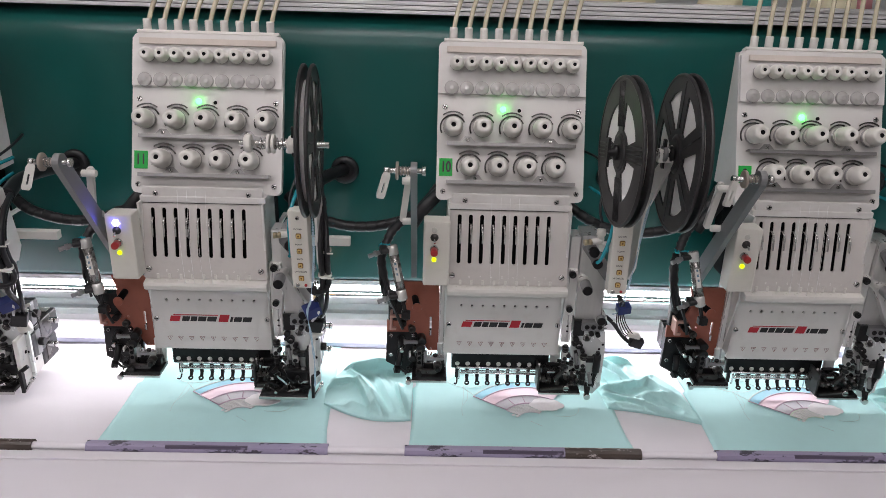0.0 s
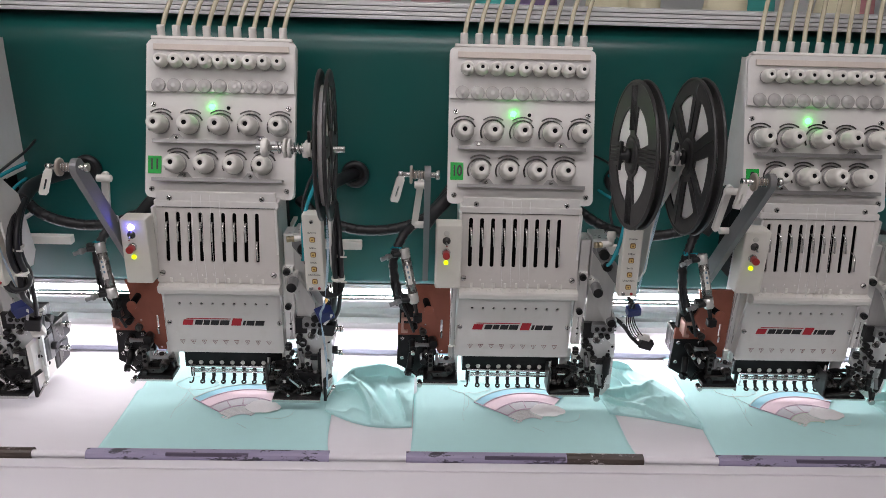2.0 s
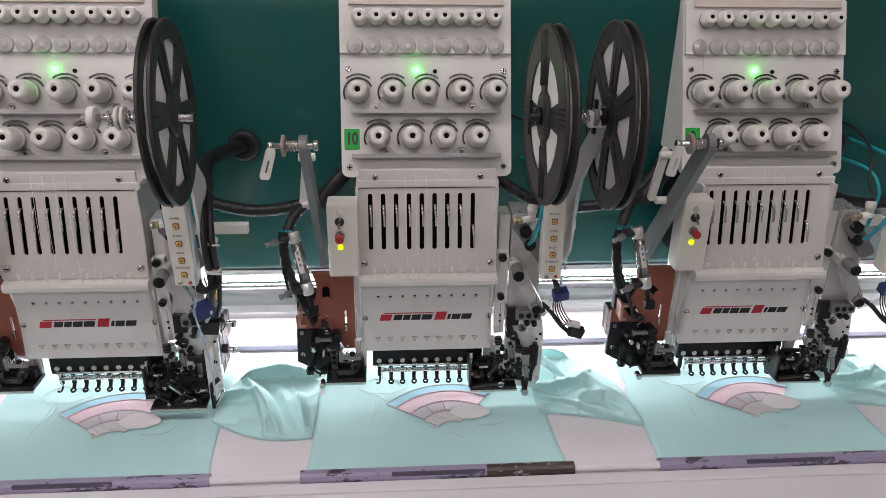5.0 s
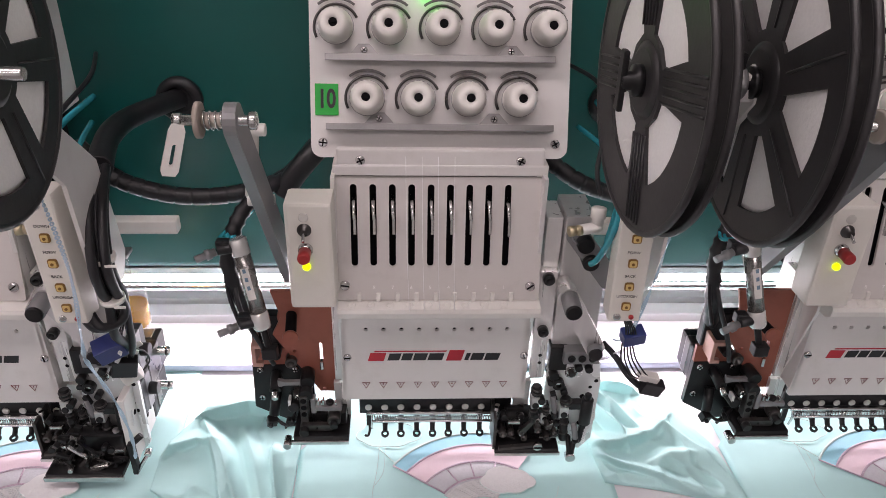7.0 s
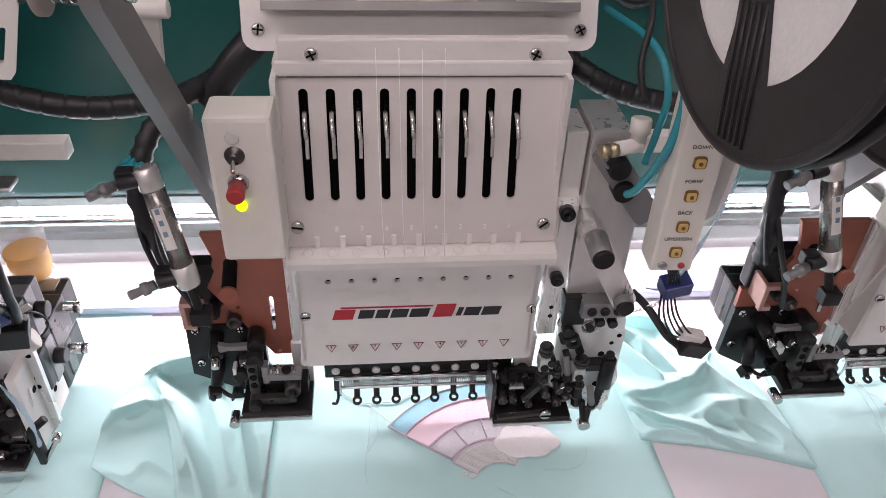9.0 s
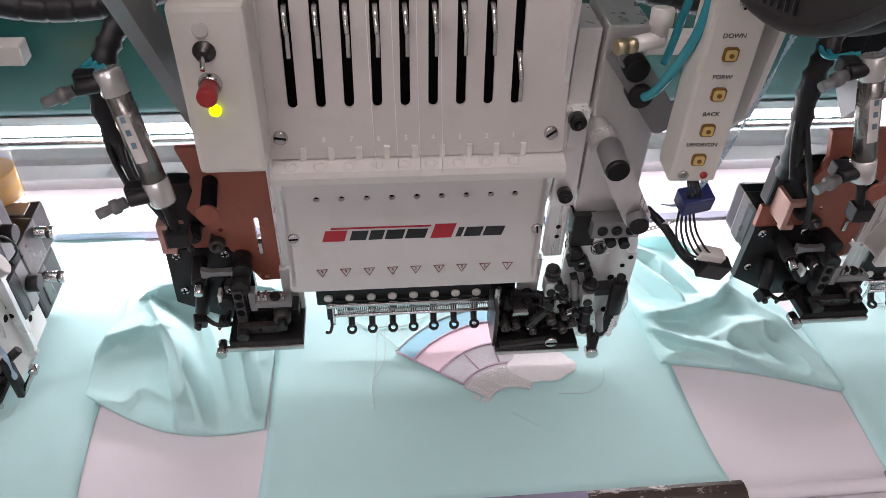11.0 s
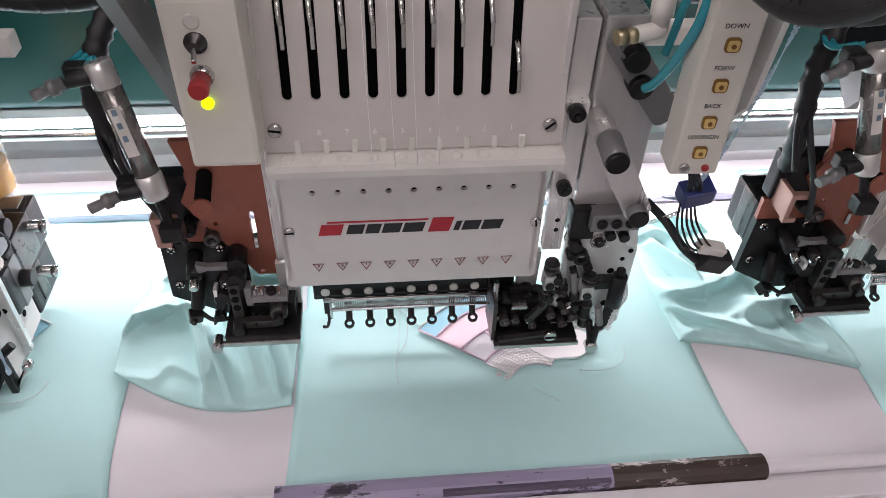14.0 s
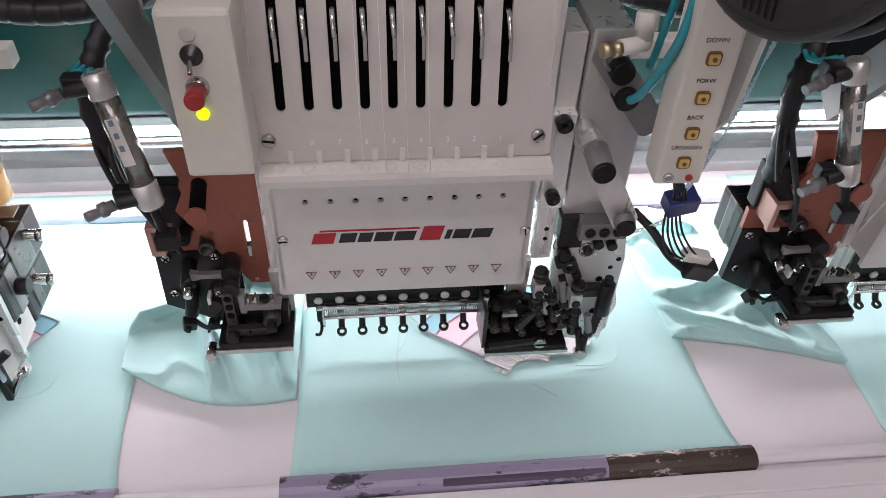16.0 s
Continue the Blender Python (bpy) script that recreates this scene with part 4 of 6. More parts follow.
def cluster(bm, rng, x0, x1, y0, y1, z0, z1, n, axis_y=True):
    """Small pins, blocks and levers packed in a mechanism."""
    for _ in range(n):
        x, y, z = rng.uniform(x0, x1), rng.uniform(y0, y1), rng.uniform(z0, z1)
        k = rng.random()
        if k < 0.45:
            r = rng.uniform(0.0012, 0.0034)
            rod(bm, (x, y, z), (x, y - rng.uniform(0.004, 0.009), z), r, 10)
        elif k < 0.8:
            a, b, c = rng.uniform(0.0012, 0.0042), rng.uniform(0.0012, 0.0034), rng.uniform(0.0012, 0.0046)
            box(bm, -a, a, -b, b, -c, c, 0.0006, Matrix.Translation((x, y, z)) @ Euler((rng.uniform(-0.5, 0.5), rng.uniform(-0.8, 0.8), rng.uniform(-0.3, 0.3))).to_matrix().to_4x4())
        else:
            ln = rng.uniform(0.012, 0.024)
            plate(bm, rounded(-ln / 2, ln / 2, -0.0024, 0.0024, 0.0023, 3), [circle(ln / 2 - 0.0024, 0, 0.001, 8)], 0.0022,
                  basis((x, y - 0.003, z), (math.cos(rng.uniform(-1, 1)), 0, rng.uniform(-0.9, 0.9)), (0, -0.2, 1)))


def left_device():
    """Cording device on the left of a head: copper plate, air cylinder, black mechanism and foot."""
    th = thing("left_sequin_device", (-0.11, -0.03, 0.92), "black and copper sequin device with air cylinder, raised over the shirt", "sequin device", "left sequin devices")
    yb = basis((0, -0.0315, 0), (1, 0, 0), (0, 0, 1))
    bm = B()
    plate(bm, [(-0.128, 1.066), (-0.078, 1.066), (-0.0775, 1.03), (-0.0775, 0.959), (-0.0915, 0.959), (-0.1295, 1.022), (-0.121, 1.040)],
          [rounded(-0.0905, -0.0875, 0.985, 1.013, 0.0014, 3), circle(-0.112, 1.004, 0.0016, 10), circle(-0.098, 0.976, 0.0016, 10), circle(-0.088, 0.962, 0.0016, 10)], 0.004, yb)
    cp = part("copper_plate", bm, COPPER, th, "copper-brown anodised plate")
    bm = B(); box(bm, -0.0905, -0.0875, -0.0335, -0.028, 0.984, 0.993, 0.0006); 
    part("slot_pin", bm, STEEL, cp)
    bm = B()
    lathe(bm, (-0.113, -0.0285, 1.0395), (-0.113, -0.06, 1.0395), [(0, 0.0115), (0.002, 0.0115), (0.0025, 0.0105)], 24)
    part("boss", bm, COPPER, cp)
    bm = B(); rod(bm, (-0.112, -0.030, 1.042), (-0.108, -0.064, 1.044), 0.0046, 20)
    part("plunger", bm, DARK, cp, "dark plunger pin")
    bm = B(); lathe(bm, (-0.108, -0.064, 1.0435), (-0.1075, -0.08, 1.0437), [(0, 0.0062), (0.0012, 0.0066), (0.0024, 0.0062)], 20)
    part("plunger_head", bm, COPPER, cp)
    # base plate and clevis at the plate's left edge
    bm = B()
    plate(bm, [(-0.151, 1.003), (-0.120, 1.003), (-0.106, 0.9855), (-0.151, 0.9855)], (), 0.004, basis((0, -0.0265, 0), (1, 0, 0), (0, 0, 1)))
    part("base_plate", bm, COPPER, cp, "copper-brown base plate")
    # black block added only to keep the space above the base plate dark
    bm = B(); box(bm, -0.149, -0.112, -0.0270, -0.0150, 1.0035, 1.038, 0.002)
    part("cast_block", bm, BLACK, cp, "black filler block added above the base plate")
    bm = B()
    box(bm, -0.146, -0.130, -0.046, -0.041, 1.017, 1.021, 0.0008); box(bm, -0.146, -0.1425, -0.046, -0.026, 1.000, 1.021, 0.0008); box(bm, -0.146, -0.137, -0.046, -0.041, 0.998, 1.002, 0.0008)
    part("clevis", bm, PALE_COPPER, cp, "pale copper clevis block")
    bm = B(); rod(bm, (-0.128, -0.027, 1.003), (-0.1275, -0.039, 1.004), 0.0046, 18)
    box(bm, -0.0042, 0.0042, -0.0004, 0.0004, -0.0007, 0.0007, 0, Matrix.Translation((-0.1275, -0.0391, 1.004)) @ Euler((0, 0.5, 0)).to_matrix().to_4x4())
    part("slotted_bolt", bm, BLACK, cp, "black slotted bolt")
    bm = B(); lathe(bm, (-0.1155, -0.027, 0.994), (-0.114, -0.060, 0.996), [(0, 0.0052), (0.010, 0.0052), (0.0108, 0.0044), (0.0108, 0.0028), (0.004, 0.0026)], 20)
    part("socket_bolt", bm, GUN, cp, "black socket bolt")
    # mechanism plate
    bm = B()
    plate(bm, [(-0.151, 0.9852), (-0.104, 0.9852), (-0.098, 0.973), (-0.098, 0.919), (-0.119, 0.919), (-0.1525, 0.938)], (), 0.006, basis((0, -0.0275, 0), (1, 0, 0), (0, 0, 1)))
    mp = part("mechanism_plate", bm, BLACK, th, "black mechanism plate")
    for x, z in ((-0.1445, 0.9805), (-0.1135, 0.9810), (-0.145, 0.9490)):
        screw(mp, basis((x, -0.0275, z), (1, 0, 0), (0, 0, 1)), 0.0031, 2)
    bm = B(); rod(bm, (-0.1305, -0.027, 0.976), (-0.129, -0.046, 0.972), 0.0050, 18)
    pin = part("pivot_pin", bm, BLACK, mp)
    bm = B(); rod(bm, (-0.129, -0.046, 0.9715), (-0.1285, -0.054, 0.9690), 0.0028, 16)
    part("pin_tip", bm, STEEL, pin, "bright steel pin end")
    for a, b, r in (((-0.102, -0.030, 0.981), (-0.1005, -0.048, 0.981), 0.0062), ((-0.1035, -0.032, 0.972), (-0.102, -0.054, 0.972), 0.0062), ((-0.115, -0.030, 0.954), (-0.114, -0.050, 0.955), 0.0052)):
        bm = B(); rod(bm, a, b, r, 20)
        part("pivot_pin", bm, BLACK, mp)
    bm = B()
    plate(bm, [(-0.1265, 0.9825), (-0.120, 0.9805), (-0.108, 0.9808), (-0.100, 0.9835), (-0.100, 0.9755), (-0.108, 0.9770), (-0.120, 0.9770), (-0.1265, 0.9750)], (), 0.004, basis((0, -0.0455, 0), (1, 0, 0), (0, 0, 1)))
    part("link_bar", bm, GREYMET, mp, "grey steel link")
    bm = B(); box(bm, -0.1135, -0.1055, -0.048, -0.040, 0.9630, 0.9705, 0.0008)
    sq = part("square_block", bm, GUN, mp, "dark square block")
    screw(sq, basis((-0.1095, -0.048, 0.9668), (1, 0, 0), (0, 0, 1)), 0.0026, 2)
    bm = B(); box(bm, -0.1185, -0.1160, -0.050, -0.042, 0.9555, 0.9640, 0.0006)
    part("stop_tab", bm, ALU, mp, "bright stop tab")
    bm = B(); box(bm, -0.1075, -0.1005, -0.0555, -0.046, 0.9430, 0.9720, 0.0009)
    col = part("feed_column", bm, GUN, mp, "dark steel feed column")
    for z in (0.9675, 0.9600, 0.9525):
        bm = B(); lathe(bm, (-0.104, -0.0553, z), (-0.104, -0.07, z), [(0, 0.0026), (0.0006, 0.0026), (0.0008, 0.0019)], 14)
        part("column_hole", bm, DARK, col)
    bm = B(); box(bm, -0.0945, -0.0710, -0.0555, -0.046, 0.9560, 0.9605, 0.0008); box(bm, -0.0980, -0.0935, -0.054, -0.046, 0.9520, 0.9680, 0.0008)
    rl = part("feed_rail", bm, GREYMET, mp, "grey milled feed rail")
    for x, h in ((-0.0915, 0.006), (-0.0885, 0.004), (-0.0870, 0.0065), (-0.0760, 0.004)):
        bm = B(); box(bm, x - 0.0007, x + 0.0007, -0.054, -0.049, 0.9600, 0.9600 + h, 0.0003)
        part("rail_fin", bm, STEEL, rl)
    bm = B(); lathe(bm, (-0.0815, -0.0505, 0.9600), (-0.0815, -0.0515, 0.9700), [(0, 0.0034), (0.0035, 0.0034), (0.0038, 0.0026), (0.0030, 0.0018)], 16)
    part("rail_nut", bm, BLACK, rl)
    bm = B(); rod(bm, (-0.0785, -0.046, 0.9475), (-0.0780, -0.0585, 0.9465), 0.0058, 20)
    fr = part("feed_roller", bm, GUN, mp, "dark feed roller")
    bm = B(); rod(bm, (-0.0780, -0.0580, 0.9460), (-0.0778, -0.0640, 0.9450), 0.0034, 16)
    part("roller_stud", bm, BLACK, fr)
    bm = B()
    plate(bm, rounded(-0.1085, -0.0790, 0.9360, 0.9425, 0.0030, 4), [circle(-0.0930, 0.9395, 0.0012, 10)], 0.005, basis((0, -0.0590, 0), (1, 0, 0), (0, 0, 1)))
    part("cross_link", bm, GUN, mp, "dark steel cross link")
    bm = B(); rod(bm, (-0.1045, -0.050, 0.9385), (-0.1042, -0.0640, 0.9375), 0.0042, 18)
    part("link_stud", bm, BLACK, mp)
    # foot slab with chromed front strip
    bm = B(); box(bm, -0.114, -0.065, -0.064, -0.030, 0.9285, 0.9345, 0.001)
    box(bm, -0.098, -0.068, -0.048, -0.030, 0.931, 0.947, 0.001)
    ft = part("foot_slab", bm, BLACK, th, "black foot slab")
    bm = B(); box(bm, -0.116, -0.065, -0.0665, -0.0635, 0.9265, 0.9305, 0.0008)
    part("front_strip", bm, STEEL, ft, "bright front strip")
    bm = B(); rod(bm, (-0.119, -0.070, 0.9280), (-0.119, -0.058, 0.9280), 0.0036, 16)
    part("end_roller", bm, STEEL, ft)
    # lower arm with block
    bm = B(); rod(bm, (-0.131, -0.030, 0.958), (-0.134, -0.040, 0.938), 0.0046, 14)
    box(bm, -0.0045, 0.0045, -0.004, 0.004, -0.004, 0.004, 0.001, Matrix.Translation((-0.1355, -0.043, 0.934)) @ Euler((0.3, 0.2, 0.3)).to_matrix().to_4x4())
    rod(bm, (-0.1355, -0.045, 0.934), (-0.136, -0.050, 0.933), 0.002, 8)
    pipe(bm, [(-0.132, -0.042, 0.936), (-0.124, -0.045, 0.931), (-0.112, -0.045, 0.932)], 0.0016, 6, 4)
    part("trailing_arm", bm, BLACK, th)
    rng = random.Random(11)
    bm = B(); cluster(bm, rng, -0.122, -0.084, -0.046, -0.036, 0.934, 0.952, 12)
    tagged(part("small_linkage", bm, BLACK, th, "small black linkage parts"), kind="stuff")
    bm = B(); box(bm, -0.0775, -0.0705, -0.036, -0.006, 0.975, 1.08, 0.001)
    part("spacer_plate", bm, ALU, th)
    # air cylinder
    t, b = Vector((-0.143, -0.056, 1.130)), Vector((-0.1275, -0.072, 1.058))
    d = (b - t).normalized()
    ln = (b - t).length
    bm = B(); lathe(bm, t + d * 0.012, b, [(0, 0.0065), (ln - 0.026, 0.0065)], 24)
    cy = part("cylinder_barrel", bm, CYL_STEEL, th, "steel air cylinder barrel")
    bm = B(); lathe(bm, t, b, [(0, 0.0060), (0.0012, 0.0071), (0.013, 0.0071), (0.0135, 0.0066)], 20)
    part("cylinder_cap", bm, CAP_ALU, cy, "bright aluminium cylinder cap")
    bm = B(); lathe(bm, b - d * 0.014, b, [(0, 0.0066), (0.0005, 0.0071), (0.013, 0.0071), (0.015, 0.0058)], 20)
    part("cylinder_cap", bm, CAP_ALU, cy, "bright aluminium cylinder cap")
    q = t + d * 0.036
    lx = Vector((1, 0, 0)) - d * d.x
    lx.normalize()
    nn = lx.cross(d).normalized()
    if nn.y > 0:
        nn = -nn
    mlab = basis(q + nn * 0.00655, lx, -d)
    bm = B()
    vs = [[bm.verts.new(q + d * e + (nn * math.cos(a) + lx * math.sin(a)) * 0.00665) for a in (k * 0.16 for k in range(-3, 4))] for e in (-0.013, 0.013)]
    for i in range(6):
        bm.faces.new((vs[0][i], vs[0][i + 1], vs[1][i + 1], vs[1][i]))
    part("label_sticker", bm, PLASTIC, cy, "white maker's sticker")
    bm = B()
    for i, e in enumerate((-0.011, -0.004, 0.003)):
        box(bm, -0.0012, 0.0012, -0.0016, 0.0016, 0, 0.0004, 0, mlab @ Matrix.Translation((0, -e, 0.0002)))
    part("sticker_bars", bm, material("grey_blue_ink", (0.16, 0.25, 0.32), 0.5), cy)
    # elbow fittings
    for e, sgn in ((t + d * 0.007, 1), (b - d * 0.006, 1)):
        bm = B()
        rod(bm, e, e + Vector((-0.016, -0.004, -0.001)), 0.0042, 14)
        box(bm, -0.006, 0.004, -0.004, 0.004, -0.004, 0.005, 0.0012, Matrix.Translation(e + Vector((-0.012, 0.002, 0.0))))
        f = part("elbow_fitting", bm, RUBBER, cy, "black air fitting")
        bm = B()
        p = e + Vector((-0.017, -0.005, -0.0015))
        lathe(bm, p, p + Vector((-0.016, -0.005, -0.005)), [(0, 0.0032), (0.004, 0.0032), (0.0042, 0.0042), (0.008, 0.0042), (0.0082, 0.0026), (0.013, 0.003), (0.016, 0.003)], 12)
        part("throttle_screw", bm, GREYMET, f, "knurled throttle screw")
    bm = B(); rod(bm, b, b + d * 0.028, 0.0028, 12)
    box(bm, -0.006, 0.006, -0.005, 0.005, -0.004, 0.006, 0.001, Matrix.Translation(b + d * 0.022))
    part("piston_rod", bm, BLACK, cy)
    # stepper motor behind
    bm = B(); box(bm, -0.149, -0.116, -0.020, 0.016, 0.956, 0.994, 0.004)
    mo = part("motor", bm, BLACK, th, "black stepper motor")
    bm = B(); box(bm, -0.1495, -0.1155, -0.011, 0.004, 0.9555, 0.9945, 0.003)
    part("motor_band", bm, GUN, mo, "dark motor core")
    # cable sheath
    bm = B(); pipe(bm, [(-0.108, 0.025, 1.142), (-0.122, 0.012, 1.146), (-0.142, -0.016, 1.138), (-0.152, -0.030, 1.122), (-0.158, -0.036, 1.10), (-0.152, -0.035, 1.06), (-0.140, -0.02, 1.02)], 0.0062, 10, 8,
                    lambda i: 0.0058 + 0.0012 * (i % 3 == 0))
    part("cable_sheath", bm, RUBBER, th, "black spiral cable sheath")
    bm = B()
    pipe(bm, [(-0.155, -0.035, 1.085), (-0.150, -0.048, 1.06), (-0.138, -0.05, 1.03), (-0.128, -0.045, 1.00)], 0.0022, 6, 6)
    pipe(bm, [(-0.150, -0.03, 1.12), (-0.160, -0.04, 1.08), (-0.152, -0.045, 1.04)], 0.0018, 6, 6)
    part("thin_cable", bm, RUBBER, th)
    bm = B()
    for k in (0, 0.004):
        pipe(bm, [(-0.150 + k, -0.050, 1.128), (-0.160 + k, -0.044, 1.123), (-0.156 + k, -0.028, 1.123), (-0.143 + k, -0.008, 1.131), (-0.122, 0.02, 1.142), (-0.10, 0.05, 1.15)], 0.0015, 8, 6)
    part("air_hose", bm, TEAL_HOSE, th, "teal air hose")
    return th


def wired_side(th):
    """White block, motors, guide pins and tied wires on the outer side of a device."""
    bm = B(); box(bm, 0.1445, 0.151, -0.073, -0.018, 0.914, 0.984, 0.0012)
    bl = part("side_block", bm, PAINT, th, "white painted side block with holes")
    for y, z in ((-0.050, 0.964), (-0.057, 0.959), (-0.034, 0.935)):
        bm = B(); rod(bm, (0.1505, y, z), (0.1513, y, z), 0.0026, 14)
        part("hole", bm, DARK, bl)
    dark = material("dark_motor_case", (0.022, 0.022, 0.024), 0.5, vary=0.2, scale=40)
    for z0, y0, y1, x1 in ((0.950, -0.028, 0.034, 0.1535), (0.912, -0.014, 0.030, 0.150)):
        bm = B(); box(bm, 0.112, x1, y0, y1, z0, z0 + 0.034, 0.003)
        mo = part("motor", bm, dark, th, "dark stepper motor")
        bm = B(); box(bm, 0.111, x1 + 0.001, y0 + 0.010, y1 - 0.022, z0 + 0.004, z0 + 0.0352, 0.0012)
        part("motor_band", bm, GUN, mo, "dark grey motor band")
        bm = B(); box(bm, 0.120, x1 - 0.006, y1 - 0.018, y1 - 0.004, z0 + 0.0335, z0 + 0.0348, 0.0006)
        part("motor_label", bm, SHEET, mo)
    for y, z, x1 in ((0.010, 0.975, 0.166), (0.003, 0.940, 0.165)):
        bm = B(); rod(bm, (0.118, y, z), (x1, y - 0.002, z), 0.0042, 14); rod(bm, (x1 - 0.004, y - 0.002, z), (x1 + 0.001, y - 0.002, z), 0.0046, 14)
        part("guide_pin", bm, STEEL, th, "bright steel guide pin")
    bm = B(); box(bm, -0.011, 0.011, -0.008, 0.008, -0.008, 0.008, 0.001, Matrix.Translation((0.152, -0.076, 1.042)) @ Euler((0.3, -0.3, 0.4)).to_matrix().to_4x4())
    part("blue_plug", bm, BLUE_PL, th, "dark blue cable plug")
    bm = B(); box(bm, -0.010, 0.010, -0.008, 0.008, -0.011, 0.008, 0.0015, Matrix.Translation((0.152, -0.056, 1.012)) @ Euler((0.2, 0.2, 0.3)).to_matrix().to_4x4())
    part("black_plug", bm, RUBBER, th, "black cable plug")
    bm = B()
    for dx, dz, ry in ((0.0, 0.0, 0.5), (0.004, 0.003, -0.4), (-0.003, -0.002, 1.2)):
        box(bm, -0.008, 0.008, -0.001, 0.001, -0.0022, 0.0022, 0.0006, Matrix.Translation((0.158 + dx, -0.058, 1.026 + dz)) @ Euler((0.2, ry, 0.3)).to_matrix().to_4x4())
    part("tape_wrap", bm, PLASTIC, th, "white tape round the wires")
    for k in range(5):
        bm = B()
        pipe(bm, [(0.158 + 0.003 * k, -0.080 + 0.003 * k, 1.085), (0.160 + 0.002 * k, -0.078, 1.066), (0.153 + 0.002 * k, -0.070, 1.048), (0.155 + 0.002 * k, -0.060, 1.026), (0.150, -0.055, 1.005)], 0.0009, 5, 5)
        part("wire", bm, RUBBER, th)
    bm = B(); pipe(bm, [(0.153, -0.050, 1.020), (0.162, -0.040, 1.012), (0.163, -0.034, 0.996), (0.154, -0.040, 0.986)], 0.0008, 6, 6)
    part("loose_wire", bm, RUBBER, th)
    bm = B(); rod(bm, (0.1445, -0.050, 0.990), (0.158, -0.045, 0.996), 0.008, 16)
    part("cable_clamp", bm, PLASTIC, th, "white cable clamp")
    # forward part of the feeder
    rng = random.Random(21)
    bm = B(); box(bm, 0.078, 0.143, -0.088, -0.056, 0.912, 0.917, 0.001); box(bm, 0.100, 0.142, -0.070, -0.056, 0.917, 0.944, 0.002)
    ff = part("feeder_foot", bm, BLACK, th, "black feeder foot")
    bm = B(); box(bm, 0.077, 0.144, -0.0905, -0.0875, 0.9105, 0.9150, 0.0006); box(bm, 0.128, 0.142, -0.074, -0.069, 0.925, 0.931, 0.0006)
    part("foot_edge", bm, STEEL, ff, "bright steel foot edge")
    bm = B(); cluster(bm, rng, 0.084, 0.142, -0.080, -0.064, 0.918, 0.948, 40)
    tagged(part("front_linkage", bm, BLACK, th, "small black linkage parts"), kind="stuff")
    bm = B(); cluster(bm, rng, 0.090, 0.140, -0.084, -0.070, 0.918, 0.944, 10)
    tagged(part("bright_front_linkage", bm, STEEL, th, "small bright linkage parts"), kind="stuff")
    # arm at the outer end of the foot
    bm = B(); box(bm, 0.147, 0.1515, -0.078, -0.070, 0.905, 0.940, 0.001); rod(bm, (0.150, -0.074, 0.938), (0.158, -0.070, 0.944), 0.003, 10)
    part("outer_arm", bm, BLACK, th)
    bm = B(); rod(bm, (0.150, -0.074, 0.906), (0.160, -0.070, 0.922), 0.0018, 10); rod(bm, (0.160, -0.072, 0.922), (0.160, -0.066, 0.923), 0.003, 12)
    part("outer_lever", bm, STEEL, th, "bright steel lever")


